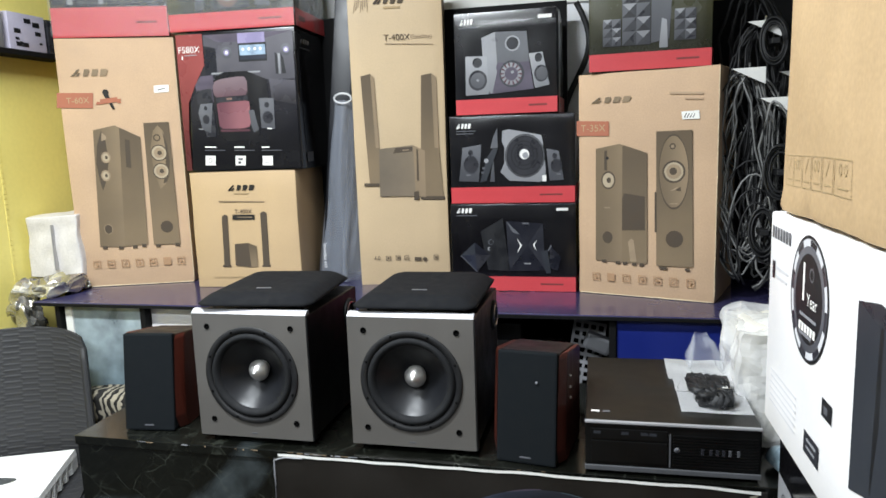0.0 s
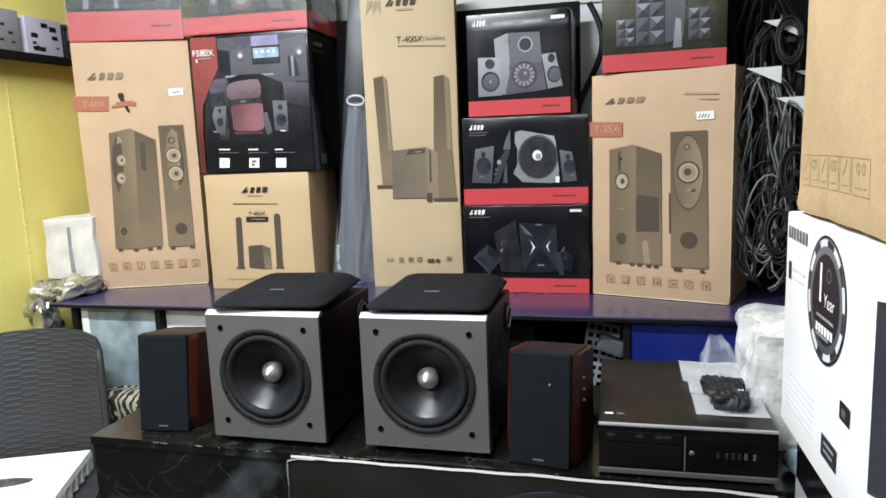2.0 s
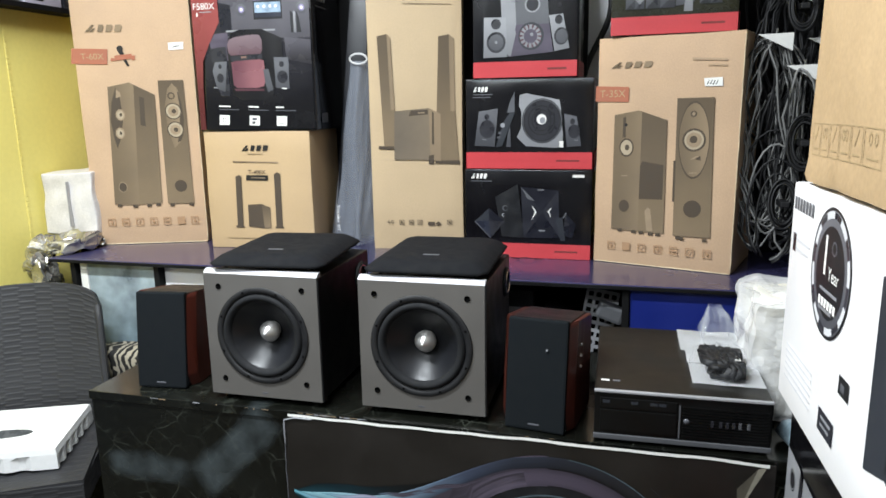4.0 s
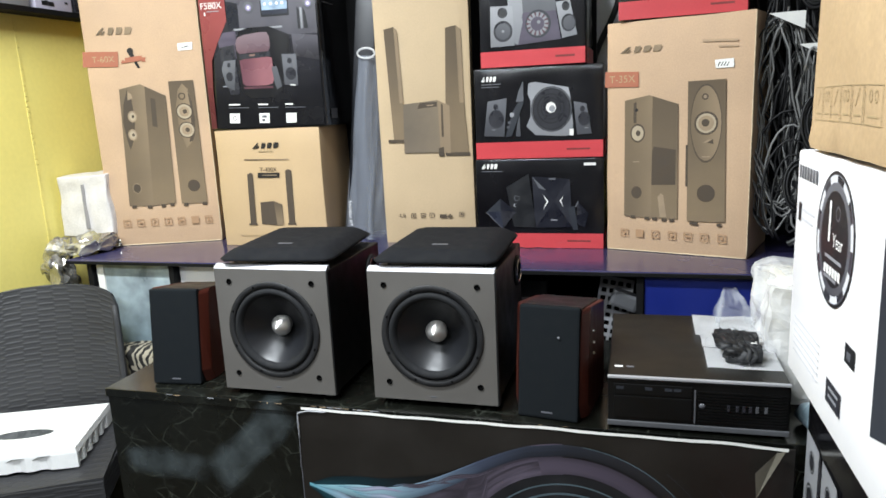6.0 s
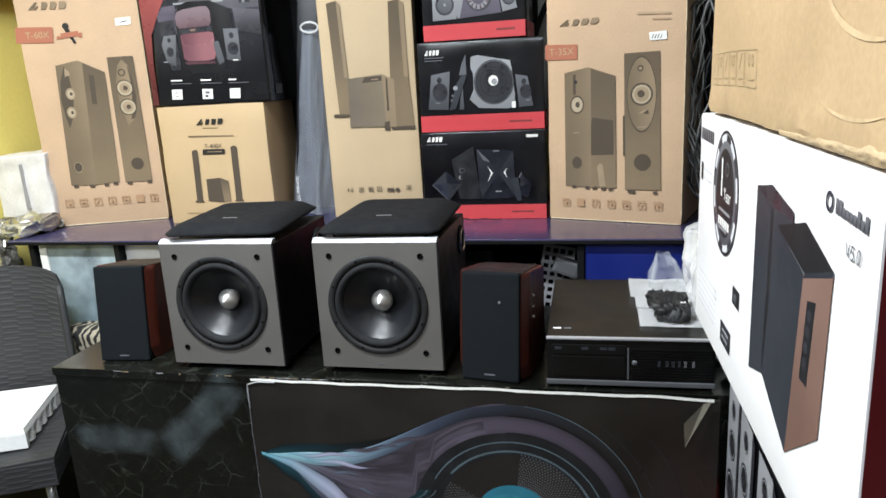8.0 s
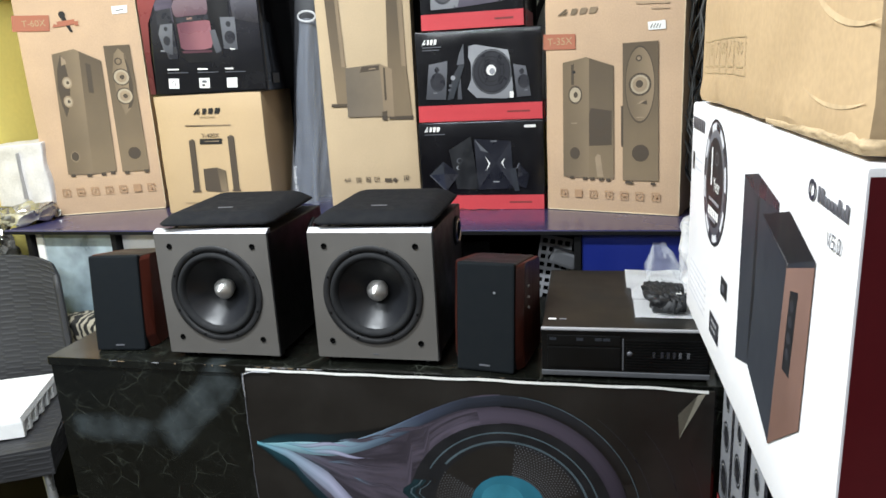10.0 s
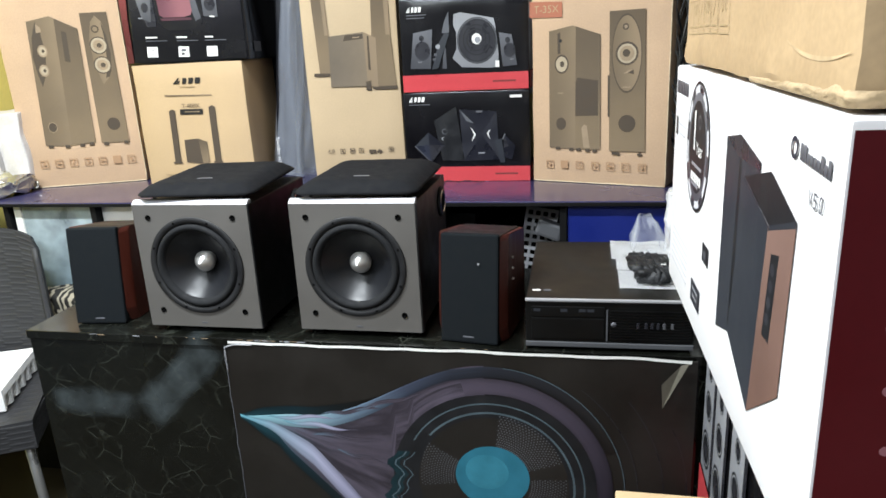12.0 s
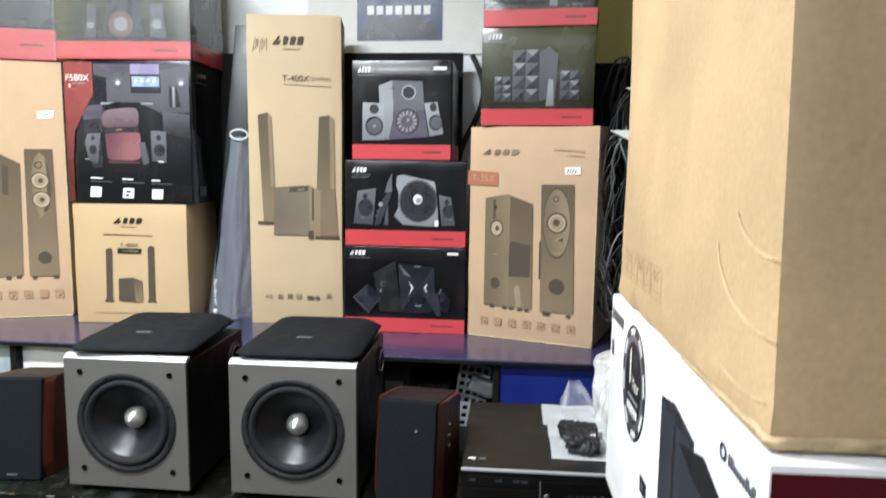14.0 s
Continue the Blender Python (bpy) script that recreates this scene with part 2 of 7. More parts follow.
NAVY_BOARD = mat("navy_laminate", "#363455", 0.24, vary=0.14, scale=4.0, fine=90.0, coat=0.3)
BLUE_BOARD = mat("royal_blue_laminate", "#172570", 0.4, vary=0.12, scale=5.0)
UNSEEN_WALL = mat("unseen_wall_grey", "#5e6062", 0.6, vary=0.2, scale=1.2)
DARK_BOARD = mat("black_board", "#0b0b0c", 0.7, vary=0.3, scale=6.0, spec=0.2)
YELLOW = mat("yellow_paint", "#ebdc80", 0.5, vary=0.07, scale=2.5, fine=60.0, bump=0.1, bump_scale=30.0)
CREAM = mat("cream_paint", "#d4d6d8", 0.6, vary=0.06, scale=2.0)
FLOOR_TILE = mat("brown_floor_tile", "#332e25", 0.35, vary=0.2, scale=4.0)
GREY_FRONT = mat("grey_satin_paint", "#6a6763", 0.38, metal=0.35, vary=0.05, scale=8.0, fine=400.0, bump=0.03)
SILVER = mat("brushed_silver", "#b2b2b5", 0.42, metal=0.35, vary=0.05, fine=300.0)
CHROME = mat("spun_aluminium", "#dcdad6", 0.26, metal=0.95, vary=0.05)
SOCKET = mat("black_hole_rubber", "#030303", 0.9, vary=0.1, spec=0.05)
SURROUND = mat("matt_foam_surround", "#141517", 0.8, vary=0.2, scale=60.0, fine=300.0, bump=0.1, spec=0.3)
CONE = mat("black_cone", "#17181b", 0.46, vary=0.08, scale=30.0, coat=0.0)
SPUN = mat("turned_plug_metal", "#dcdad6", 0.42, metal=0.8, vary=0.05)
for m in (CONE, SPUN):
    # turned round its axis: the gloss runs in spokes
    tg = m.node_tree.nodes.new("ShaderNodeTangent")
    tg.direction_type, tg.axis = "RADIAL", "Y"
    pb = m.node_tree.nodes["Principled BSDF"]
    m.node_tree.links.new(tg.outputs[0], pb.inputs["Tangent"])
    pb.inputs["Anisotropic"].default_value = 0.7
    pb.inputs["Anisotropic Rotation"].default_value = 0.25
RUBBER = mat("black_rubber", "#101012", 0.62, vary=0.15, scale=30.0)
CABINET = mat("black_vinyl", "#070708", 0.45, vary=0.25, scale=20.0, fine=300.0, bump=0.1)
CLOTH = mat("black_grille_cloth", "#0f1013", 0.85, vary=0.2, scale=40.0, fine=500.0, bump=0.3, bump_scale=600.0, spec=0.2)
CLOTH_TEAL = mat("charcoal_grille_cloth", "#101417", 0.85, vary=0.15, scale=30.0, fine=500.0, bump=0.3, bump_scale=600.0, spec=0.15)
CHERRY = mat("cherry_wood", "#42190f", 0.46, vary=0.35, scale=6.0, fine=60.0, coat=0.05, stretch=(6, 6, 1))
PC_BLACK = mat("black_powder_coat", "#15130f", 0.45, vary=0.15, scale=8.0, fine=300.0, bump=0.1, bump_scale=500.0)
PC_FRONT = mat("black_plastic", "#090909", 0.4, vary=0.2, scale=12.0, spec=0.3)
GREY_PLASTIC = mat("grey_plastic", "#4e4f52", 0.45, vary=0.1)
RATTAN = mat("dark_grey_woven_plastic", "#28282a", 0.55, vary=0.12, scale=14.0, fine=200.0, bump=0.1)
FOAM = mat("white_foam", "#dfdfdd", 0.75, vary=0.04, scale=60.0, fine=300.0, bump=0.25, bump_scale=220.0)
FOIL = mat("crumpled_foil", "#b9b6ae", 0.25, metal=0.8, vary=0.35, scale=16.0, bump=0.6, bump_scale=30.0)
STEEL = mat("galvanised_steel", "#9a9a98", 0.35, metal=0.7, vary=0.1)
CABLE_BLACK = mat("black_cable", "#0f0f11", 0.6, vary=0.2, scale=10.0)
CABLE_GREY = mat("grey_cable", "#7a7a78", 0.5, vary=0.2, scale=10.0)
CABLE_DARK = mat("dark_grey_cable", "#171718", 0.6, vary=0.2, scale=10.0)
ZEBRA = striped("black_and_cream_striped_cloth", "#0e0c0a", "#8f8878", 11.0, 7.0)
PICTURE = mat("cloudy_landscape_print", "#5f7078", 0.35, vary=0.8, scale=8.0, fine=40.0, fade=(2, "#93a0a6", (0.35, 1.0)))
WALL_SHEET = mat("pale_wall_sheet", "#e3e4e6", 0.35, vary=0.12, scale=6.0, bump=0.3, bump_scale=9.0)
POSTER_BLUE = mat("deep_blue_print", "#23305a", 0.35, vary=0.5, scale=12.0)
FILM = clear_plastic("clear_film", (0.6, 0.62, 0.65), 0.09, 0.87, 0.9, 40.0)
FILM_MILK = clear_plastic("milky_film", (0.9, 0.9, 0.9), 0.25, 0.5)
FILM_STAND = clear_plastic("stiff_clear_film", (0.75, 0.78, 0.82), 0.05, 0.88, 1.0, 30.0)
FILM_THIN = clear_plastic("thin_clear_film", (0.8, 0.82, 0.85), 0.05, 0.98, 0.9, 40.0)
WRAP_GREY = clear_plastic("clear_wrap", (0.50, 0.54, 0.62), 0.13, 0.70, 0.5, 9.0)


# ---- making ----
def thing(name, m, label, category, group=""):
    ob = new(name)
    ob.empty_display_size = 0.05
    ob.matrix_world = m
    return tagged(ob, label, category, group)


def part(name, bm, material, parent, label="", smooth=False):
    me = bpy.data.meshes.new(name)
    bm.normal_update()
    bm.to_mesh(me)
    bm.free()
    for mm in (material if isinstance(material, (list, tuple)) else [material]):
        me.materials.append(mm)
    if smooth or name == "carton":
        me.shade_smooth()
    if name == "carton":
        me.set_sharp_from_angle(angle=radians(22))
    ob = new(name, me)
    ob.parent = parent
    return tagged(ob, label) if label else ob


def structure(name, bm, material, label):
    ob = part(name, bm, material, None)
    return tagged(ob, label, "setting", kind="structure")


def block(x0, x1, y0, y1, z0, z1, bevel=0.0, seg=2, bm=None):
    bm = bm or bmesh.new()
    r = bmesh.ops.create_cube(bm, size=1.0)
    vs = r["verts"]
    for v in vs:
        v.co = Vector((x0 if v.co.x < 0 else x1, y0 if v.co.y < 0 else y1, z0 if v.co.z < 0 else z1))
    if bevel:
        es = list({e for v in vs for e in v.link_edges})
        bmesh.ops.bevel(bm, geom=es, offset=bevel, segments=seg, profile=0.6, affect="EDGES")
    return bm


def dent_at(p, amount, seed, freq):
    p = p * freq + Vector((seed * 7.1, seed * 3.3, seed * 1.7))
    return Vector((noise.noise(p), noise.noise(p + Vector((31, 0, 0))), noise.noise(p + Vector((0, 57, 0))))) * amount


def dented(x0, x1, y0, y1, z0, z1, bevel, cuts, amount, seed, freq=6.0, bm=None):
    """A board box with slightly bulged and dented faces."""
    bm = block(x0, x1, y0, y1, z0, z1, bevel, 2, bm)
    bmesh.ops.subdivide_edges(bm, edges=[e for e in bm.edges if e.calc_length() > bevel * 4], cuts=cuts, use_grid_fill=True)
    for v in bm.verts:
        v.co += dent_at(v.co, amount, seed, freq)
    return bm


def lathe(profile, n=48, bm=None, axis="y", centre=(0, 0, 0)):
    """Turns (radius, depth) rows round an axis; depth runs along it."""
    bm = bm or bmesh.new()
    rings = []
    for r, d in profile:
        ring = []
        for i in range(n):
            a = 2 * math.pi * i / n
            c, s = r * math.cos(a), r * math.sin(a)
            p = (c, d, s) if axis == "y" else ((c, s, d) if axis == "z" else (d, c, s))
            ring.append(bm.verts.new(Vector(p) + Vector(centre)))
        rings.append(ring)
    for a, b in zip(rings, rings[1:]):
        for i in range(n):
            bm.faces.new((a[i], a[(i + 1) % n], b[(i + 1) % n], b[i]))
    return bm


def tube(points, radius, n=6, bm=None):
    bm = bm or bmesh.new()
    pts = [Vector(p) for p in points]
    rings = []
    side = Vector((0.31, 0.87, 0.2)).normalized()
    for i, p in enumerate(pts):
        d = (pts[min(i + 1, len(pts) - 1)] - pts[max(i - 1, 0)]).normalized()
        u = d.cross(side)
        u = u.normalized() if u.length > 1e-4 else Vector((1, 0, 0))
        w = d.cross(u)
        rings.append([bm.verts.new(p + radius * (math.cos(2 * math.pi * k / n) * u + math.sin(2 * math.pi * k / n) * w)) for k in range(n)])
    for a, b in zip(rings, rings[1:]):
        for k in range(n):
            bm.faces.new((a[k], a[(k + 1) % n], b[(k + 1) % n], b[k]))
    bm.faces.new(rings[0][::-1])
    bm.faces.new(rings[-1])
    return bm


def crumple(x0, x1, y0, y1, z0, z1, amount, seed, freq=14.0, sub=3):
    """A crumpled bag or wrap filling the given space."""
    bm = bmesh.new()
    bmesh.ops.create_icosphere(bm, subdivisions=sub, radius=1.0)
    c = Vector(((x0 + x1) / 2, (y0 + y1) / 2, (z0 + z1) / 2))
    s = Vector(((x1 - x0) / 2, (y1 - y0) / 2, (z1 - z0) / 2))
    for v in bm.verts:
        q = Vector([math.copysign(abs(k) ** 0.55, k) for k in v.co])
        q *= 0.85
        p = Vector((q.x * s.x, q.y * s.y, q.z * s.z))
        f = p * freq + Vector((seed * 5.3, seed * 9.7, seed))
        p += Vector((noise.noise(f), noise.noise(f + Vector((17, 3, 0))), noise.noise(f + Vector((0, 41, 9))))) * amount
        p.z = max(p.z, -s.z)
        v.co = c + p
    return bm


class Art:
    """Printing on one face. u runs across and v up, both 0 to 1; each mark lies a hair above the one before."""

    def __init__(self, parent, w, h, face=None, lift=0.003):
        self.parent, self.w, self.h, self.face, self.lift = parent, w, h, face or Matrix(), lift
        self.bm, self.mats, self.name, self.label, self.hold = None, [], "", "", False

    def begin(self, name, label=""):
        self.end()
        self.bm, self.mats, self.name, self.label = bmesh.new(), [], name, label
        return self

    def end(self):
        if self.bm and self.bm.faces:
            if self.hold:
                bmesh.ops.remove_doubles(self.bm, verts=self.bm.verts[:], dist=1e-5)
            part(self.name, self.bm, self.mats, self.parent, self.label)
        self.bm, self.hold = None, False

    def joined(self):
        """Marks that follow share one sheet until the next begin()."""
        self.lift += 0.00005
        self.hold = True
        return self

    def slot(self, m):
        if m not in self.mats:
            self.mats.append(m)
        return self.mats.index(m)

    dent, step = (0.0, 0, 1.0), 0.00005

    def at(self, u, v):
        p = self.face @ Vector(((u - 0.5) * self.w, -self.lift, v * self.h))
        return p + dent_at(p, *self.dent) if self.dent[0] else p

    def poly(self, pts, m):
        self.lift += 0.0 if self.hold else self.step
        f = self.bm.faces.new([self.bm.verts.new(self.at(u, v)) for u, v in pts])
        f.material_index = self.slot(m)
        return self

    def rect(self, u0, v0, u1, v1, m):
        return self.poly([(u0, v0), (u1, v0), (u1, v1), (u0, v1)], m)

    def disc(self, u, v, r, m, squash=1.0, n=28):
        """r in parts of the width; squash narrows it across."""
        k = self.w / self.h
        return self.poly([(u + r * squash * math.cos(2 * math.pi * i / n), v + r * k * math.sin(2 * math.pi * i / n)) for i in range(n)], m)

    def ring(self, u, v, r0, r1, m, squash=1.0, a0=0.0, a1=360.0, n=40):
        k = self.w / self.h
        self.lift += self.step
        ix = self.slot(m)
        rows = []
        for i in range(n + 1):
            a = radians(a0 + (a1 - a0) * i / n)
            rows.append([self.bm.verts.new(self.at(u + r * squash * math.cos(a), v + r * k * math.sin(a))) for r in (r0, r1)])
        for a, b in zip(rows, rows[1:]):
            self.bm.faces.new((a[0], b[0], b[1], a[1])).material_index = ix
        return self

    def outline(self, u0, v0, u1, v1, t, m):
        k = self.w / self.h
        self.rect(u0, v0, u1, v0 + t * k, m).rect(u0, v1 - t * k, u1, v1, m)
        return self.rect(u0, v0, u0 + t, v1, m).rect(u1 - t, v0, u1, v1, m)

    def logo(self, u0, v0, u1, v1, m):
        """A slanted mark and four slanted bars in place of a maker's name."""
        d, s = u1 - u0, (v1 - v0) * 0.25
        self.poly([(u0, v0), (u0 + 0.1 * d, v0), (u0 + 0.26 * d, v1), (u0 + 0.2 * d, v1)], m)
        self.poly([(u0 + 0.12 * d, v0), (u0 + 0.2 * d, v0), (u0 + 0.28 * d, v0 + 2 * s), (u0 + 0.22 * d, v0 + 2 * s)], m)
        for i, (k, w) in enumerate(((0.33, 0.15), (0.55, 0.17), (0.78, 0.19))):
            a, b = u0 + d * k, u0 + d * (k + w)
            self.poly([(a, v0), (b - 0.03 * d, v0), (b, v0 + s), (b + 0.04 * d, v1 - s), (b + 0.02 * d, v1), (a + 0.05 * d, v1)], m)
        return self

    under = None

    def lines(self, u0, v, u1, m, rows=1, t=0.006, step=0.02):
        for i in range(rows):
            if self.name == "small_print" and self.bm.faces:
                self.begin(self.name, self.label)
            self.rect(u0, v - i * step, u1 - (0.1 * (u1 - u0) if i % 2 else 0), v - i * step + t, m)
        return self

    def text(self, s, u, v, size, m, name="model_text", align="CENTER", turn=0.0, squash=1.0):
        """Lettering; size is the height of the capitals in metres."""
        cu = bpy.data.curves.new("lettering", "FONT")
        cu.body, cu.size, cu.align_x, cu.align_y = s, size * 1.45, align, "CENTER"
        tmp = bpy.data.objects.new("lettering", cu)
        scene.collection.objects.link(tmp)
        me = bpy.data.meshes.new_from_object(tmp)
        bpy.data.objects.remove(tmp)
        self.lift += self.step
        place = Matrix.Translation(((u - 0.5) * self.w, -self.lift, v * self.h)) @ pose(0, 0, 0, 90) @ pose(0, 0, 0, 0, 0, turn) @ Matrix.Diagonal((squash, 1, 1, 1))
        me.transform(self.face @ place)
        me.materials.clear()
        me.materials.append(m)
        ob = new(name, me)
        ob.parent = self.parent
        return self


# ---- room ----
XL, XR, YB, YF = -2.15, 1.7, 2.75, -2.6
structure("floor", block(XL - 0.1, XR + 0.1, YF - 0.1, YB + 0.1, -0.1, 0.0), FLOOR_TILE, "brown tiled shop floor, worn and dusty")
structure("ceiling", block(XL - 0.1, XR + 0.1, YF - 0.1, YB + 0.1, ROOM_TOP, ROOM_TOP + 0.1), CREAM, "plain cream painted shop ceiling")
structure("wall_north", block(XL - 0.1, XR + 0.1, YB, YB + 0.1, 0.0, ROOM_TOP), YELLOW, "yellow painted back wall of the shop")
structure("wall_west", block(XL - 0.1, XL, 1.2, YB, 0.0, ROOM_TOP), YELLOW, "yellow painted side wall of the shop")
# unseen walls: dark grey cuts fill and keeps yellow off glossy fronts
structure("wall_west_front", block(XL - 0.1, XL, YF, 1.2, 0.0, ROOM_TOP), UNSEEN_WALL, "unseen side wall, greyed to keep yellow out of reflections")
structure("wall_east", block(XR, XR + 0.1, YF, YB, 0.0, ROOM_TOP), UNSEEN_WALL, "unseen grey side wall, kept dark to cut fill light")
structure("wall_south", block(XL - 0.1, XR + 0.1, YF - 0.1, YF, 0.0, ROOM_TOP), UNSEEN_WALL, "unseen grey wall behind the walk, kept dark to cut fill light")

# a beaded strip down the yellow side wall
bm = bmesh.new()
for i in range(46):
    block(XL, XL + 0.0022, 2.130, 2.143, 0.95 + i * 0.019, 0.966 + i * 0.019, 0.001, 1, bm)
structure("trim", bm, YELLOW, "yellow beaded strip on the side wall")

# pale sheets behind the cartons
structure("wall_sheet", block(-1.3, 0.16, YB - 0.012, YB - 0.002, 1.2, 2.6), WALL_SHEET, "pale glossy sheet hung on the back wall")


# unseen fixtures, added to carry the lamps
def tube_fixture(x, y, z, length):
    t = thing("ceiling_light", pose(x, y, z), "unseen white batten ceiling light, assumed where a lamp hangs", "light", "ceiling lights")
    part("batten", block(-length / 2, length / 2, -0.035, 0.035, 0.04, 0.12, 0.006), WHITE_CARD, t)
    for s in (-1, 1):
        part("tube_holder", block(s * length / 2 - 0.012, s * length / 2 + 0.012, -0.02, 0.02, 0.0, 0.05, 0.003), WHITE_CARD, t)


for lamp in LAMPS:
    tube_fixture(lamp[0], lamp[1], lamp[2] + 0.0, lamp[3])

# ---- shelf along the back wall ----
SHELF = 0.945
shelf = thing("wall_shelf", pose(0, 0, 0), "long navy laminate shelf unit with blue and black panels", "shelf")
part("shelf_board", block(-1.95, 0.62, 2.0, YB - 0.004, SHELF - 0.014, SHELF, 0.004), NAVY_BOARD, shelf)
part("edge_band", block(-1.95, 0.62, 1.996, 2.0, SHELF - 0.0135, SHELF - 0.003, 0.001), DARK_BOARD, shelf, "dark worn edge band")
part("base_board", block(-1.90, 0.62, 2.03, YB - 0.004, 0.02, 0.08), DARK_BOARD, shelf)
part("back_panel", block(-1.90, 0.62, YB - 0.16, YB - 0.14, 0.08, SHELF - 0.014), DARK_BOARD, shelf)
for x in (-1.868, -1.531, -0.95, -0.38, 0.008):
    part("divider", block(x - 0.01, x + 0.01, 2.012, YB - 0.16, 0.08, SHELF - 0.014, 0.002), DARK_BOARD, shelf)
part("white_edge_strip", block(0.005, 0.012, 2.016, 2.024, 0.08, SHELF - 0.015), PAPER, shelf)
part("door_panel", block(0.02, 0.61, 2.02, 2.04, 0.08, SHELF - 0.020, 0.003), BLUE_BOARD, shelf, "royal blue door panel")

# things kept in the shelf's bays
pic = thing("framed_picture", pose(-1.69, 2.034, 0.08), "cloudy blue-grey landscape picture in a pale frame", "picture")
part("frame_edge", block(-0.160, -0.131, -0.008, 0.012, 0.30, 0.848, 0.003), PAPER, pic, "white edge of the frame")
part("print", block(-0.130, 0.144, -0.004, 0.008, 0.30, 0.846, 0.002), PICTURE, pic)
part("picture_ledge", block(-0.16, 0.144, -0.008, 0.2, 0.0, 0.298, 0.006), DARK_BOARD, pic)

wbox = thing("small_carton", pose(-1.43, 2.04, 0.08), "white carton standing in the shelf bay", "box")
part("carton", dented(-0.088, 0.42, 0.0, 0.3, 0, 0.842, 0.004, 4, 0.002, 3), WHITE_CARD, wbox)

zc = thing("folded_cloth", pose(-1.64, 1.965, 0.6), "zebra-striped cloth folded in a heap", "cloth")
part("cloth", crumple(-0.16, 0.2, -0.06, 0.08, -0.07, 0.075, 0.02, 5, 12.0), ZEBRA, zc, smooth=True)
st = thing("storage_carton", pose(-1.64, 1.935, 0.0), "black storage carton under the folded cloth", "box")
part("carton", block(-0.2, 0.24, -0.06, 0.09, 0.0, 0.53, 0.005), DARK_BOARD, st)

rk = thing("perforated_bracket", pose(-0.10, 2.1, 0.62, 0, 9, 0), "white perforated metal bracket leaning in the bay", "bracket")
bm = bmesh.new()
NX, NZ = 4, 12
for i in range(NX + 1):
    block(-0.045 + i * 0.0225 - 0.004, -0.045 + i * 0.0225 + 0.004, -0.003, 0.003, -0.02, 0.28, 0, 1, bm)
for k in range(NZ + 1):
    block(-0.049, 0.049, -0.0025, 0.0025, -0.02 + k * 0.025 - 0.005, -0.02 + k * 0.025 + 0.005, 0, 1, bm)
part("perforated_plate", bm, PRINT_LIGHT, rk)
part("foot", block(-0.05, 0.05, -0.02, 0.1, -0.54, -0.02, 0.004), DARK_BOARD, rk)

for i, (x, w, h, m, lab) in enumerate(((-0.33, 0.1, 0.78, PRINT_SLATE, "dark grey carton with a pale label"), (-0.62, 0.3, 0.7, GLOSS_BLACK, "glossy black carton in the shelf bay"), (-0.2, 0.1, 0.72, PRINT_DARK, "charcoal carton in the shelf bay"))):
    c = thing("bay_carton", pose(x, 2.2, 0.08), lab, "box", "cartons in the bays")
    part("carton", dented(-w / 2, w / 2, 0, 0.3, 0, h, 0.004, 3, 0.002, i), m, c)
    b = Art(c, w, h)
    b.begin("pale_label").rect(0.2, 0.85, 0.8, 0.93, PRINT_LIGHT).end()
mo = thing("handheld_grip", pose(0.0 - 0.045, 2.06, SHELF - 0.1, 0, 20, 0), "dark plastic grip piece lying on the cartons", "part")
part("grip", block(-0.03, 0.05, -0.02, 0.02, -0.02, 0.03, 0.01), GREY_PLASTIC, mo)


# ---- cartons ----
def carton(name, m, w, d, h, board, label, group="cartons on the shelf", dent=0.0022, cuts=5, seed=1):
    t = thing(name, m, label, "box", group)
    part("carton", dented(-w / 2, w / 2, 0, d, 0, h, 0.005, cuts, dent, seed), board, t)
    a = Art(t, w, h)
    a.under = board
    return t, a


def between(p, q, z):
    """A pose at the middle of a front bottom edge that runs from p to q."""
    return pose((p[0] + q[0]) / 2, (p[1] + q[1]) / 2, z, 0, 0, math.degrees(math.atan2(q[1] - p[1], q[0] - p[0])))


def worn_edges(t, w, h, seed):
    """Scuffed, paler board along the foot and one upright corner of a carton's front."""
    n = lambda k, s: noise.noise(Vector((k * 1.7, s, seed)))
    part("worn_edge", tube([(-w / 2 + 0.004 + (w - 0.008) * i / 30, 0.0012 + 0.0012 * n(i, 1), 0.0026 + 0.0012 * abs(n(i, 2))) for i in range(31)], 0.0022, 6), KRAFT_WORN, t, "scuffed pale lower edge", smooth=True)
    part("worn_edge", tube([(w / 2 - 0.0016 + 0.001 * n(i, 3), 0.0016 + 0.001 * n(i, 4), 0.006 + (h - 0.012) * i / 40) for i in range(41)], 0.0017, 6), KRAFT_WORN, t, "scuffed pale upright edge", smooth=True)


def flap_tape(t, w, d, h):
    """Top seam and worn tape."""
    part("tape", block(-w / 2 + 0.004, w / 2 - 0.004, d / 2 - 0.025, d / 2 + 0.025, h + 0.001, h + 0.003), KRAFT_PALE, t, "strip of packing tape")


def icons(a, v, us, size, m, filled=()):
    k = a.w / a.h
    for i, u in enumerate(us):
        a.begin("printed_icon")
        if i in filled:
            a.rect(u - size, v - size * k, u + size, v + size * k, m)
        else:
            a.outline(u - size, v - size * k, u + size, v + size * k, size * 0.22, m)
            s = size * 0.5
            if i % 3 == 0:
                a.disc(u, v, s, m, 0.7, 12)
            elif i % 3 == 1:
                a.rect(u - s, v - s * k * 0.5, u + s, v + s * k * 0.5, m)
            else:
                a.poly([(u - s, v - s * k), (u - s * 0.4, v - s * k), (u + s, v + s * k), (u + s * 0.4, v + s * k)], m)
    a.end()


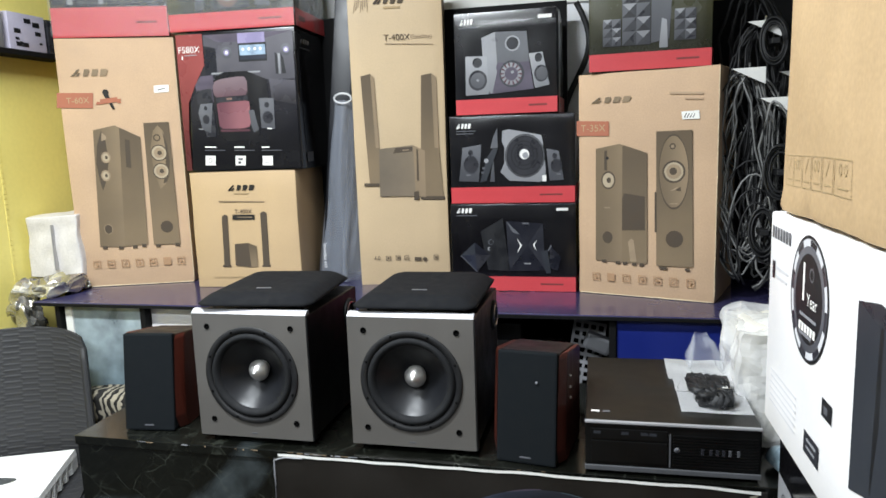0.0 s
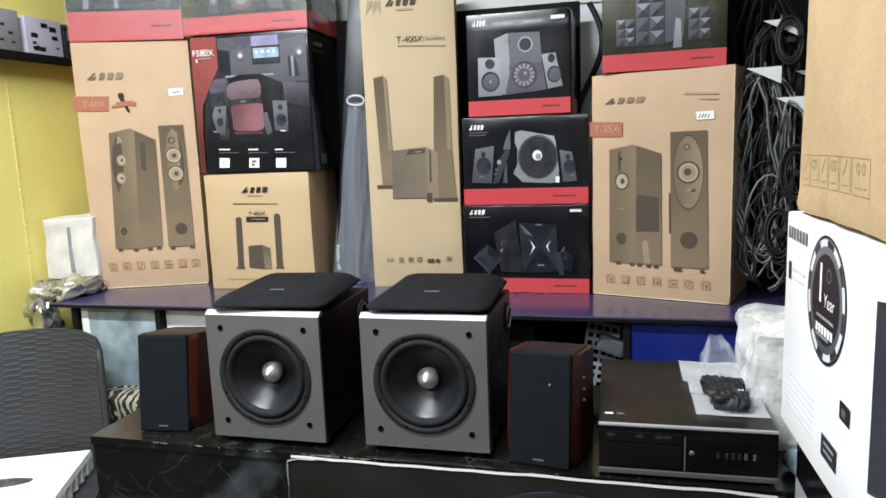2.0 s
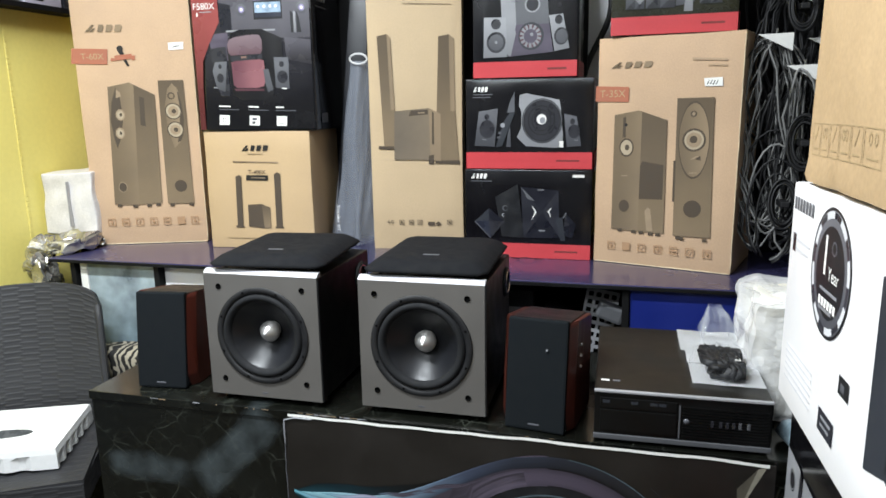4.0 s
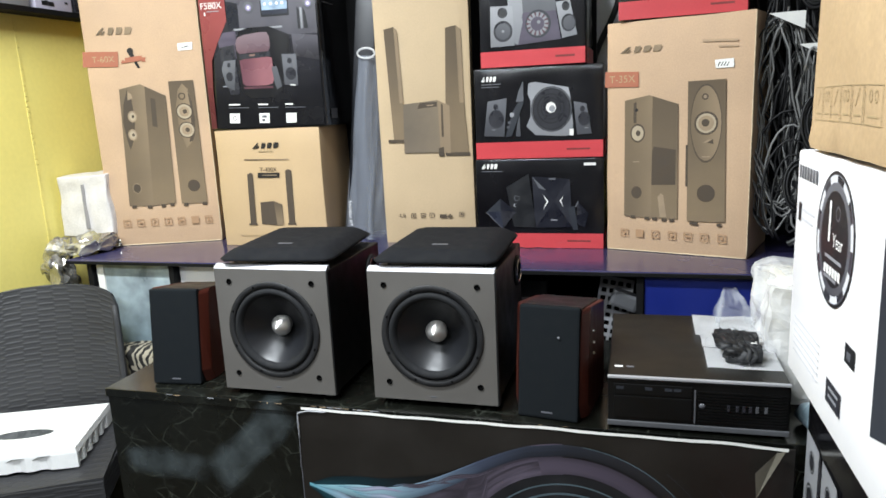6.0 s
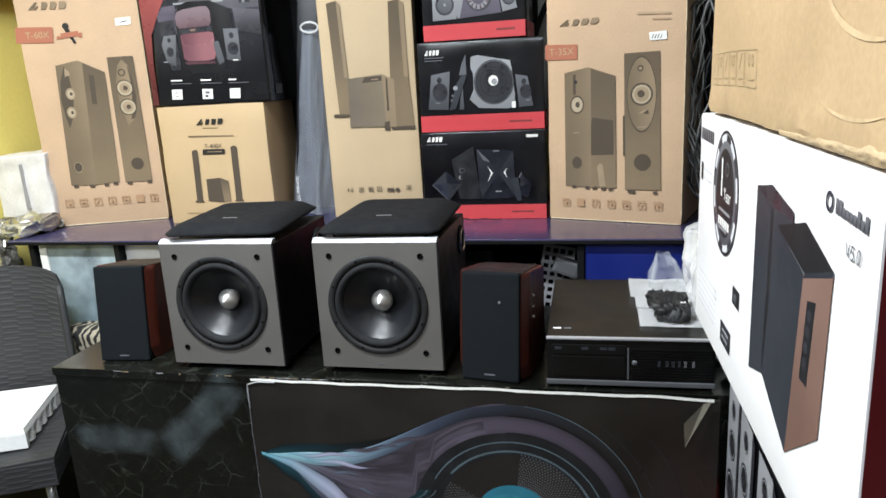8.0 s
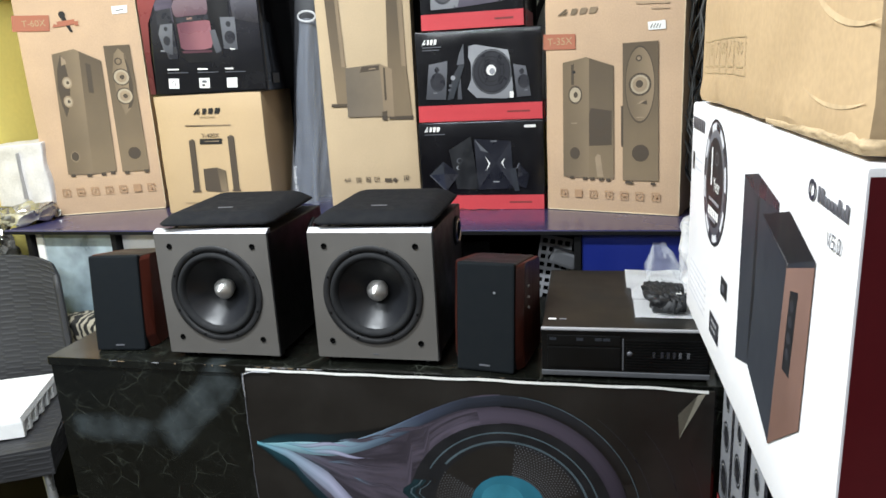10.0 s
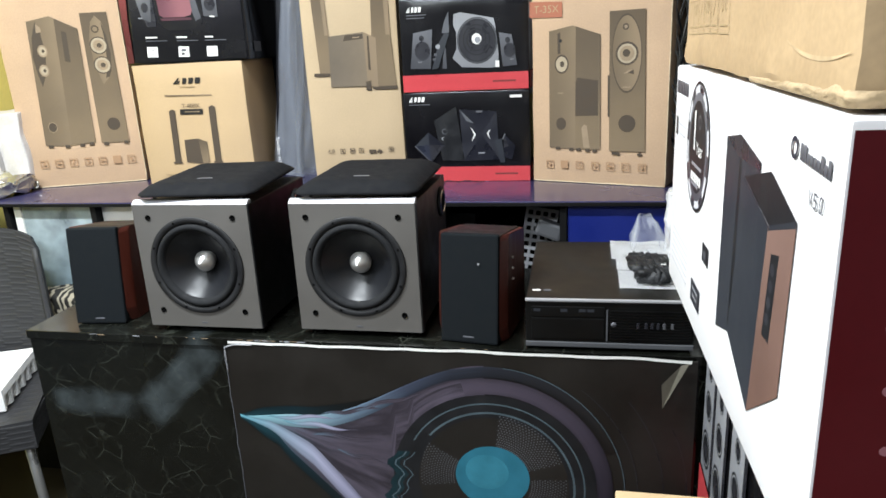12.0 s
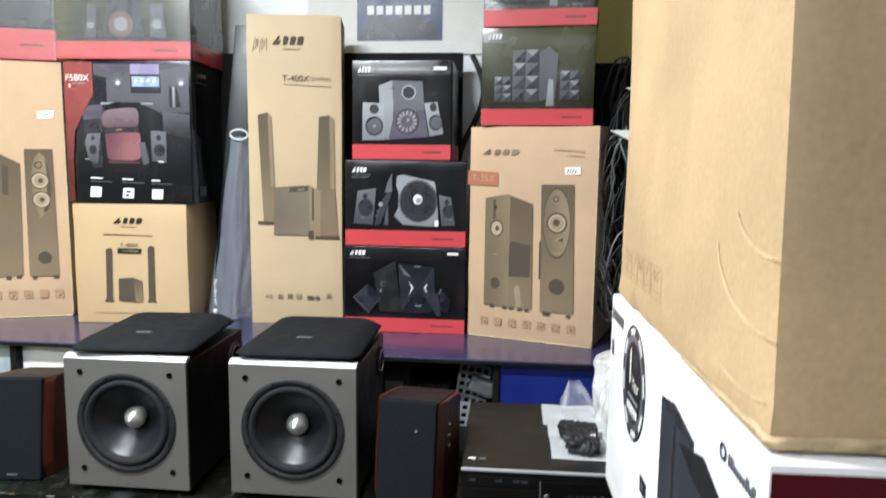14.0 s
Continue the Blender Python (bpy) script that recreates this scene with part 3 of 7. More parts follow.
# tall carton with two printed tower speakers
t, a = carton("tower_speaker_carton", between((-1.944, 2.227), (-1.554, 2.368), SHELF), 0.415, 0.3, 0.912, KRAFT, "tall kraft carton printed with two tower speakers", seed=1)
worn_edges(t, 0.415, 0.912, 1)
flap_tape(t, 0.415, 0.3, 0.912)
a.begin("logo_mark", "faded brown maker's mark")
a.logo(0.110, 0.854, 0.423, 0.881, INK_MID)
a.begin("model_label", "rust-coloured label")
a.poly([(-0.033, 0.733), (0.269, 0.729), (0.283, 0.788), (-0.018, 0.792)], INK_RED)
a.end()
a.text("T-60X", 0.148, 0.759, 0.021, INK_PALE)
a.begin("printed_microphone")
a.disc(0.387, 0.789, 0.027, INK_BLACK, 1.00)
a.poly([(0.366, 0.781), (0.405, 0.785), (0.454, 0.724), (0.434, 0.722)], INK_BLACK)
a.poly([(0.296, 0.742), (0.308, 0.755), (0.336, 0.752), (0.334, 0.763), (0.483, 0.770), (0.481, 0.762), (0.515, 0.763), (0.504, 0.755), (0.511, 0.746), (0.478, 0.746), (0.474, 0.751), (0.334, 0.743)], INK_RED)
a.begin("price_sticker", "small white sticker")
a.poly([(0.798, 0.782), (0.924, 0.785), (0.930, 0.814), (0.799, 0.811)], PAPER)
a.poly([(0.829, 0.795), (0.893, 0.801), (0.898, 0.798), (0.829, 0.792)], INK_BLACK)
a.begin("printed_tower", "brown print of a tower speaker")
a.poly([(0.202, 0.169), (0.378, 0.164), (0.434, 0.659), (0.248, 0.642)], INK_MID)
a.poly([(0.378, 0.164), (0.621, 0.171), (0.645, 0.609), (0.434, 0.659)], INK)
a.poly([(0.378, 0.164), (0.417, 0.164), (0.471, 0.650), (0.434, 0.659)], INK_MID)
a.poly([(0.498, 0.490), (0.541, 0.485), (0.551, 0.597), (0.509, 0.604)], INK_DARK)
a.poly([(0.279, 0.398), (0.260, 0.444), (0.246, 0.509), (0.268, 0.581), (0.315, 0.639), (0.344, 0.598), (0.354, 0.518), (0.323, 0.443), (0.297, 0.416)], INK_DARK)
a.poly([(0.310, 0.598), (0.355, 0.604), (0.349, 0.620), (0.318, 0.632)], INK_RING)
a.disc(0.333, 0.532, 0.050, INK_RING, 0.80)
a.disc(0.333, 0.532, 0.035, INK_SHINE, 0.80)
a.disc(0.338, 0.532, 0.015, INK_DARK, 0.80)
a.disc(0.317, 0.459, 0.050, INK_RING, 0.80)
a.disc(0.317, 0.459, 0.035, INK_SHINE, 0.80)
a.disc(0.322, 0.459, 0.015, INK_DARK, 0.80)
a.ring(0.291, 0.240, 0.036, 0.046, INK_RING, 0.80)
a.disc(0.291, 0.240, 0.041, INK_DARK, 0.80)
a.poly([(0.224, 0.159), (0.263, 0.158), (0.266, 0.169), (0.227, 0.170)], INK_DARK)
a.poly([(0.361, 0.155), (0.400, 0.154), (0.403, 0.166), (0.363, 0.167)], INK_DARK)
a.poly([(0.485, 0.157), (0.524, 0.156), (0.527, 0.168), (0.487, 0.169)], INK_DARK)
a.poly([(0.565, 0.160), (0.604, 0.159), (0.607, 0.171), (0.567, 0.172)], INK_DARK)
a.begin("printed_tower", "brown print of a tower speaker")
a.poly([(0.670, 0.167), (0.905, 0.166), (0.900, 0.666), (0.681, 0.665)], INK)
a.poly([(0.777, 0.395), (0.730, 0.477), (0.723, 0.564), (0.757, 0.632), (0.800, 0.654), (0.844, 0.631), (0.865, 0.562), (0.852, 0.475), (0.826, 0.418)], INK_MID)
a.poly([(0.837, 0.424), (0.806, 0.418), (0.837, 0.475), (0.850, 0.562), (0.836, 0.635), (0.868, 0.578), (0.879, 0.509), (0.861, 0.447)], INK_DARK)
a.disc(0.785, 0.604, 0.032, INK_DARK, 1.00)
a.disc(0.785, 0.604, 0.020, INK_MID, 1.00)
a.disc(0.792, 0.543, 0.073, INK_DARK, 1.00)
a.disc(0.792, 0.543, 0.063, INK_SHINE, 1.00)
a.disc(0.792, 0.543, 0.045, INK_RING, 1.00)
a.disc(0.797, 0.543, 0.020, INK_DARK, 1.00)
a.disc(0.797, 0.469, 0.073, INK_DARK, 1.00)
a.disc(0.797, 0.469, 0.063, INK_SHINE, 1.00)
a.disc(0.797, 0.469, 0.045, INK_RING, 1.00)
a.disc(0.802, 0.469, 0.020, INK_DARK, 1.00)
a.disc(0.800, 0.240, 0.054, INK_DARK, 1.00)
a.poly([(0.688, 0.157), (0.728, 0.156), (0.730, 0.168), (0.691, 0.169)], INK_DARK)
a.poly([(0.858, 0.158), (0.898, 0.157), (0.901, 0.169), (0.861, 0.170)], INK_DARK)
icons(a, 0.096, [0.160, 0.283, 0.407, 0.531, 0.651, 0.776, 0.897], 0.034, INK_RED_PALE, (5,))

# kraft carton with a small printed set
t, a = carton("speaker_set_carton", between((-1.478, 2.275), (-1.078, 2.305), SHELF), 0.40, 0.31, 0.422, KRAFT_YELLOW, "kraft carton printed with a small speaker set", seed=2)
a.begin("logo_mark", "dark maker's mark")
a.logo(0.357, 0.837, 0.613, 0.884, INK_BLACK)
a.begin("small_print")
a.poly([(0.414, 0.810), (0.553, 0.807), (0.554, 0.819), (0.415, 0.822)], INK_PALE)
a.begin("small_print")
a.poly([(0.267, 0.743), (0.697, 0.735), (0.697, 0.744), (0.268, 0.752)], INK_MID)
a.begin("small_print")
a.poly([(0.162, 0.089), (0.655, 0.087), (0.655, 0.095), (0.162, 0.096)], INK_PALE)
a.end()
a.text("T-400X", 0.492, 0.657, 0.0145, INK_DARK)
a.begin("model_bar", "dark bar")
a.poly([(0.384, 0.590), (0.594, 0.587), (0.597, 0.631), (0.388, 0.634)], INK_BLACK)
a.poly([(0.428, 0.607), (0.568, 0.605), (0.569, 0.614), (0.429, 0.616)], INK_MID)
a.begin("printed_tower", "dark brown print of a thin tower")
a.poly([(0.271, 0.193), (0.326, 0.193), (0.338, 0.625), (0.317, 0.635), (0.283, 0.621)], INK_DARK)
a.poly([(0.254, 0.183), (0.336, 0.183), (0.337, 0.198), (0.255, 0.198)], INK_DARK)
a.begin("printed_tower", "dark brown print of a thin tower")
a.poly([(0.646, 0.186), (0.706, 0.186), (0.711, 0.643), (0.685, 0.658), (0.652, 0.644)], INK_DARK)
a.poly([(0.635, 0.181), (0.716, 0.181), (0.717, 0.196), (0.636, 0.196)], INK_DARK)
a.begin("printed_subwoofer", "dark brown print of a bass cabinet")
a.poly([(0.381, 0.193), (0.532, 0.177), (0.518, 0.389), (0.386, 0.380)], INK_DARK)
a.poly([(0.532, 0.177), (0.597, 0.182), (0.596, 0.359), (0.518, 0.389)], INK)
a.end()

# black carton with the picture of a dim room, on top of it
FW, FH = 0.437, 0.482
t, a = carton("home_theatre_carton", between((-1.482, 2.27), (-1.046, 2.303), SHELF + 0.424), FW, 0.31, FH, GLOSS_BLACK, "glossy black carton printed with a dim living room", dent=0.0012, seed=3)
a.begin("room_picture", "print of a dim room with red seats")
a.poly([(0.06, 0.012), (0.985, 0.012), (0.985, 0.975), (0.235, 0.975), (0.1, 0.6)], PRINT_FLOOR)
a.poly([(0.24, 0.66), (0.985, 0.64), (0.985, 0.975), (0.24, 0.975)], PRINT_ROOM)
a.poly([(0.24, 0.975), (0.985, 0.975), (0.75, 0.93), (0.5, 0.915), (0.36, 0.92)], PRINT_MAUVE)
a.poly([(0.24, 0.66), (0.24, 0.9), (0.34, 0.88), (0.34, 0.67)], PRINT_NAVY)
a.begin("printed_screen").rect(0.53, 0.90, 0.755, 0.975, LAVENDER).rect(0.53, 0.775, 0.765, 0.905, PRINT_COAL).rect(0.54, 0.79, 0.755, 0.89, PRINT_TV).rect(0.54, 0.79, 0.755, 0.82, PRINT_BLUE)
for u in (0.57, 0.62, 0.67, 0.715):
    a.disc(u, 0.862, 0.012, PRINT_WHITE, 1, 10)
for u in (0.43, 0.925):
    a.begin("printed_lamp").disc(u, 0.845, 0.045, PRINT_GREY).disc(u, 0.845, 0.024, LAVENDER).disc(u, 0.845, 0.012, PRINT_WHITE)
a.begin("printed_doorway").poly([(0.83, 0.68), (0.85, 0.68), (0.85, 0.81), (0.83, 0.83)], PRINT_COAL).poly([(0.88, 0.68), (0.915, 0.68), (0.90, 0.78), (0.88, 0.83)], PRINT_COAL).rect(0.855, 0.68, 0.872, 0.82, PRINT_LIGHT)
a.begin("printed_floor").poly([(0.78, 0.50), (0.985, 0.46), (0.985, 0.63), (0.77, 0.65)], PRINT_ROOM)
a.begin("printed_rail").rect(0.29, 0.695, 0.41, 0.708, PRINT_LIGHT).begin("printed_rail").rect(0.52, 0.695, 0.70, 0.708, PRINT_LIGHT)
F = lambda *pts: [((x - 10) / 630, 1 - (y - 25) / 735) for x, y in pts]
a.begin("printed_seat").poly(F((100, 300), (130, 255), (200, 250), (200, 395), (110, 380)), PRINT_MAUVE).poly(F((100, 330), (185, 320), (190, 400), (105, 400)), PRINT_DARK)
a.begin("printed_seat", "print of a dusky pink armchair").poly(F((190, 330), (215, 255), (262, 238), (380, 238), (482, 285), (484, 380), (436, 440), (425, 570), (380, 600), (250, 598), (205, 560)), PRINT_SHADE)
a.poly(F((194, 312), (206, 285), (240, 273), (330, 264), (365, 266), (378, 290), (377, 345), (366, 362), (210, 368), (196, 350)), PRINT_ROSE)
a.poly(F((205, 372), (375, 364), (378, 388), (208, 396)), PRINT_DARK).poly(F((262, 374), (292, 372), (292, 382), (264, 384)), PRINT_COPPER)
a.poly(F((208, 402), (230, 396), (360, 390), (382, 396), (386, 500), (374, 528), (340, 536), (232, 534), (214, 520)), PRINT_PINK)
a.poly(F((376, 442), (404, 440), (424, 545), (396, 560), (384, 520)), PRINT_GREY).poly(F((216, 538), (372, 540), (376, 552), (222, 550)), PRINT_ROSE)
a.begin("red_margin", "dusky red printed margin").poly([(0.01, 0.01), (0.055, 0.01), (0.058, 0.3), (0.075, 0.5), (0.14, 0.62), (0.185, 0.69), (0.235, 0.765), (0.235, 0.985), (0.01, 0.985)], RED_PRINT)
a.begin("printed_speaker", "grey print of a small speaker")
a.poly([(0.195, 0.298), (0.210, 0.252), (0.284, 0.250), (0.291, 0.278), (0.279, 0.495)], PRINT_DARK)
a.poly([(0.177, 0.307), (0.247, 0.280), (0.279, 0.495), (0.176, 0.490), (0.150, 0.430)], PRINT_GREY)
a.disc(0.213, 0.379, 0.036, PRINT_DARK, 0.80)
a.disc(0.217, 0.460, 0.018, PRINT_DARK, 0.80)
a.poly([(0.147, 0.308), (0.181, 0.306), (0.182, 0.315), (0.148, 0.316)], PRINT_LIGHT)
a.begin("printed_speaker", "grey print of a small speaker")
a.poly([(0.680, 0.303), (0.793, 0.291), (0.797, 0.511), (0.675, 0.516)], PRINT_GREY)
a.disc(0.739, 0.377, 0.049, PRINT_DARK, 0.90)
a.disc(0.737, 0.466, 0.022, PRINT_DARK, 0.90)
a.poly([(0.727, 0.295), (0.770, 0.292), (0.770, 0.300), (0.728, 0.303)], PRINT_WHITE)
a.begin("printed_icon")
a.poly([(0.175, 0.046), (0.263, 0.044), (0.270, 0.114), (0.182, 0.117)], PRINT_WHITE)
a.ring(0.222, 0.080, 0.015, 0.020, PRINT_GREY, 0.80)
a.begin("small_print")
a.poly([(0.183, 0.175), (0.281, 0.172), (0.282, 0.182), (0.184, 0.185)], PRINT_WHITE)
a.begin("small_print")
a.poly([(0.181, 0.154), (0.357, 0.149), (0.357, 0.155), (0.181, 0.160)], PRINT_GREY)
a.begin("printed_icon")
a.poly([(0.434, 0.040), (0.522, 0.037), (0.528, 0.107), (0.441, 0.110)], PRINT_WHITE)
a.poly([(0.462, 0.076), (0.501, 0.075), (0.502, 0.092), (0.464, 0.093)], PRINT_GREY)
a.poly([(0.460, 0.051), (0.484, 0.051), (0.486, 0.067), (0.461, 0.068)], PRINT_DARK)
a.begin("small_print")
a.poly([(0.437, 0.167), (0.524, 0.165), (0.524, 0.175), (0.437, 0.178)], PRINT_WHITE)
a.begin("small_print")
a.poly([(0.435, 0.147), (0.608, 0.142), (0.609, 0.148), (0.435, 0.153)], PRINT_GREY)
a.begin("printed_icon")
a.poly([(0.666, 0.034), (0.753, 0.032), (0.759, 0.101), (0.672, 0.103)], PRINT_WHITE)
a.poly([(0.687, 0.050), (0.730, 0.049), (0.731, 0.053), (0.687, 0.054)], PRINT_LIGHT)
a.begin("small_print")
a.poly([(0.668, 0.161), (0.735, 0.159), (0.736, 0.169), (0.669, 0.171)], PRINT_WHITE)
a.begin("small_print")
a.poly([(0.666, 0.140), (0.838, 0.136), (0.838, 0.142), (0.667, 0.147)], PRINT_GREY)
a.end()
a.text("F580X", 0.115, 0.875, 0.021, PRINT_WHITE)
a.begin("small_print").lines(0.075, 0.835, 0.18, PRINT_LIGHT, 1, 0.006).rect(0.05, 0.81, 0.062, 0.835, PRINT_WHITE).end()
sd = Art(t, 0.31, FH, pose(FW / 2, 0.155, 0, 0, 0, 90))
sd.begin("logo_mark").logo(0.12, 0.90, 0.42, 0.93, PRINT_LIGHT).begin("small_print").lines(0.1, 0.86, 0.45, PRINT_GREY).rect(0.15, 0.05, 0.35, 0.12, PRINT_GREY).end()


def black_set(name, m, w, d, h, red, label, board=None, seed=1):
    t, a = carton(name, m, w, d, h, board or GLOSS_BLACK, label, dent=0.0012, seed=seed)
    a.begin("red_band", "glossy red band").rect(0.004, 0.004, 0.996, red / h, GLOSS_RED).lines(0.72, red / h * 0.45, 0.9, RED_PRINT, 1, 0.02).end()
    s = Art(t, d, h, pose(w / 2, d / 2, 0, 0, 0, 90))
    s.begin("red_band", "glossy red band").rect(0.004, 0.004, 0.996, red / h, GLOSS_RED).rect(0.1, red / h * 0.35, 0.3, red / h * 0.65, RED_PRINT).end()
    return t, a


def small_title(a, u, v, w=0.13, rows=1):
    a.begin("logo_mark", "white maker's mark").logo(u, v, u + w, v + 0.055, PRINT_WHITE).begin("small_print").lines(u, v - 0.035, u + w * 1.3, PRINT_GREY, rows, 0.01, 0.03).end()


# red-banded cartons on top of the two kraft stacks
t, a = black_set("speaker_carton", between((-1.95, 2.235), (-1.56, 2.36), SHELF + 0.914), 0.41, 0.28, 0.36, 0.105, "black carton with a broad red band, wrapped in film", seed=4)
a.begin("room_picture").rect(0.03, 0.32, 0.97, 0.97, PRINT_ROOM).rect(0.1, 0.36, 0.85, 0.6, PRINT_NAVY).poly([(0.15, 0.32), (0.2, 0.32), (0.22, 0.7), (0.18, 0.7)], PRINT_LIGHT).poly([(0.42, 0.32), (0.46, 0.32), (0.45, 0.6), (0.43, 0.6)], PRINT_LIGHT).end()
part("film", dented(-0.208, 0.208, -0.016, 0.284, 0.002, 0.364, 0.006, 8, 0.006, 9, 16.0), FILM, t, "loose clear wrapping film")
t, a = black_set("speaker_carton", pose(-1.27, 2.285, SHELF + 0.908, 0, 0, 4), 0.46, 0.31, 0.35, 0.06, "olive-black carton with a red band, wrapped in film", OLIVE_GLOW, seed=5)
a.begin("printed_set").poly([(0.35, 0.2), (0.66, 0.2), (0.60, 0.75), (0.5, 0.95), (0.42, 0.75)], PRINT_DARK).disc(0.49, 0.33, 0.09, PRINT_COPPER).disc(0.49, 0.33, 0.05, PRINT_LIGHT)
a.poly([(0.22, 0.2), (0.30, 0.2), (0.31, 0.5), (0.25, 0.52)], PRINT_GREY).poly([(0.70, 0.22), (0.82, 0.2), (0.80, 0.52), (0.71, 0.52)], PRINT_GREY).disc(0.755, 0.33, 0.035, PRINT_LIGHT).disc(0.265, 0.32, 0.025, PRINT_LIGHT)
a.poly([(0.48, 0.9), (0.5, 0.97), (0.54, 0.7), (0.5, 0.6)], PRINT_LIGHT).end()
part("film", dented(-0.233, 0.233, -0.016, 0.314, 0.002, 0.354, 0.006, 8, 0.006, 19, 16.0), FILM, t, "loose clear wrapping film")

def sleeve(h, left, right, seed):
    """A loose plastic sleeve round the carton: (foot, top) of its two sides, with a soft ridge, gathered towards its top."""
    bm = bmesh.new()
    rings = []
    for k in range(61):
        f = k / 60
        z = h * f + 0.002
        x0, x1 = left[0] + (left[1] - left[0]) * f, right[0] + (right[1] - right[0]) * f
        ring = []
        for i in range(64):
            q = 2 * math.pi * i / 64
            c, w = math.cos(q), math.sin(q)
            x = (x0 + x1) / 2 + (x1 - x0) / 2 * math.copysign(abs(c) ** 0.8, c)
            y = 0.045 + (0.062 - 0.01 * f) * math.copysign(abs(w) ** 0.8, w)
            if w < 0:
                ridge = x0 + (x1 - x0) * (0.72 - 0.25 * f)
                y -= (0.03 * (1 - f) + 0.012) * max(0.0, 1 - abs(x - ridge) / 0.06) ** 1.4
            g = Vector((x * 14 + seed, y * 14, z * 4))
            pleat = 0.012 * noise.noise(Vector((x * 42 - z * 5, seed, z * 1.6))) + 0.004 * noise.noise(Vector((x * 110, seed, z * 3)))
            ring.append(bm.verts.new((x + 0.006 * noise.noise(g), y + 0.009 * noise.noise(g + Vector((7, 3, 1))) + pleat, z)))
        rings.append(ring)
    for p, q in zip(rings, rings[1:]):
        for i in range(64):
            bm.faces.new((p[i], p[(i + 1) % 64], q[(i + 1) % 64], q[i]))
    return bm


# narrow wrapped carton leaning between the stacks
t = thing("soundbar_carton", pose(-0.997, 2.44, SHELF, -2.5, 1.5, 6), "narrow black carton in clear plastic wrap, leaning upright", "box")
bm = block(-0.062, 0.014, 0, 0.09, 0, 1.06, 0.004)
for v in bm.verts:
    # it leans over to one side
    v.co.x += 0.07 * v.co.z
part("carton", bm, mat("satin_black_card", "#101218", 0.38, vary=0.25, scale=6.0, spec=0.4), t)
part("wrap", sleeve(0.66, (-0.078, -0.022), (0.093, 0.086), 5), WRAP_GREY, t, "loose glossy plastic wrap", smooth=True)
part("wrap_loop", tube([(0.040 + 0.032 * math.cos(x * 0.5), -0.03, 0.668 + 0.018 * math.sin(x * 0.5)) for x in range(0, 14)], 0.004), FILM_MILK, t, "knotted end of the wrap", smooth=True)
b = Art(t, 0.13, 0.98, lift=0.045)
b.text("Soundbar HT", 0.25, 0.100, 0.012, PRINT_WHITE, "lettering", turn=-90)
b.begin("lettering_bar", "white lettering bar").rect(0.20, 0.012, 0.30, 0.022, PRINT_WHITE).begin("lettering_bar", "white lettering bar").rect(0.20, 0.026, 0.30, 0.036, PRINT_WHITE).end()

# tall narrow kraft carton
t, a = carton("satellite_speaker_carton", between((-0.872, 2.36), (-0.557, 2.42), SHELF), 0.322, 0.2, 1.072, KRAFT_LIGHT, "tall narrow kraft carton printed with slim towers", dent=0.003, cuts=6, seed=6)
flap_tape(t, 0.322, 0.2, 1.072)
a.begin("logo_mark", "dark maker's mark").logo(0.27, 0.905, 0.60, 0.932, INK_DARK).begin("small_print").lines(0.38, 0.89, 0.56, INK_PALE)
a.begin("pen_scribble", "dark pen marks")
for i in range(7):
    a.poly([(0.06 + 0.025 * i, 0.88 + 0.008 * (i % 3)), (0.065 + 0.025 * i, 0.88 + 0.008 * (i % 3)), (0.095 + 0.02 * i, 0.925 - 0.006 * (i % 2)), (0.09 + 0.02 * i, 0.925 - 0.006 * (i % 2))], INK)
a.begin("small_print")
a.poly([(0.382, 0.781), (0.893, 0.775), (0.893, 0.777), (0.382, 0.783)], INK_MID)
a.end()
a.text("T-400X", 0.511, 0.800, 0.020, INK_DARK)
a.text("(Satellite)", 0.770, 0.801, 0.0135, INK_MID)
a.begin("printed_tower", "brown print of a slim tower")
a.poly([(0.150, 0.336), (0.262, 0.335), (0.275, 0.455), (0.245, 0.680), (0.210, 0.691), (0.105, 0.684)], INK)
a.poly([(0.275, 0.455), (0.245, 0.680), (0.210, 0.691), (0.232, 0.455)], INK_MID)
a.poly([(0.087, 0.331), (0.255, 0.330), (0.257, 0.339), (0.089, 0.341)], INK_DARK)
a.begin("printed_tower", "brown print of a slim tower")
a.poly([(0.704, 0.288), (0.958, 0.286), (0.921, 0.448), (0.917, 0.673), (0.864, 0.686), (0.754, 0.680)], INK)
a.poly([(0.921, 0.448), (0.917, 0.673), (0.864, 0.686), (0.872, 0.449)], INK_MID)
a.poly([(0.703, 0.283), (0.963, 0.280), (0.965, 0.292), (0.704, 0.292)], INK_DARK)
a.begin("printed_subwoofer", "brown print of a bass cabinet")
a.poly([(0.256, 0.296), (0.649, 0.294), (0.640, 0.460), (0.269, 0.451)], INK_GREY)
a.poly([(0.649, 0.294), (0.760, 0.290), (0.766, 0.441), (0.640, 0.460)], INK_MID)
a.poly([(0.421, 0.435), (0.631, 0.440), (0.633, 0.455), (0.448, 0.453)], INK_DARK)
a.poly([(0.520, 0.443), (0.595, 0.444), (0.595, 0.447), (0.521, 0.446)], INK_RING)
a.poly([(0.668, 0.344), (0.692, 0.344), (0.693, 0.445), (0.675, 0.449)], INK_DARK)
a.poly([(0.628, 0.282), (0.684, 0.281), (0.688, 0.311), (0.632, 0.308)], INK_DARK)
icons(a, 0.089, [0.318, 0.425, 0.520, 0.847], 0.026, INK_DARK)
a.begin("icon_row")
a.poly([(0.607, 0.079), (0.683, 0.079), (0.684, 0.090), (0.609, 0.091)], INK_DARK)
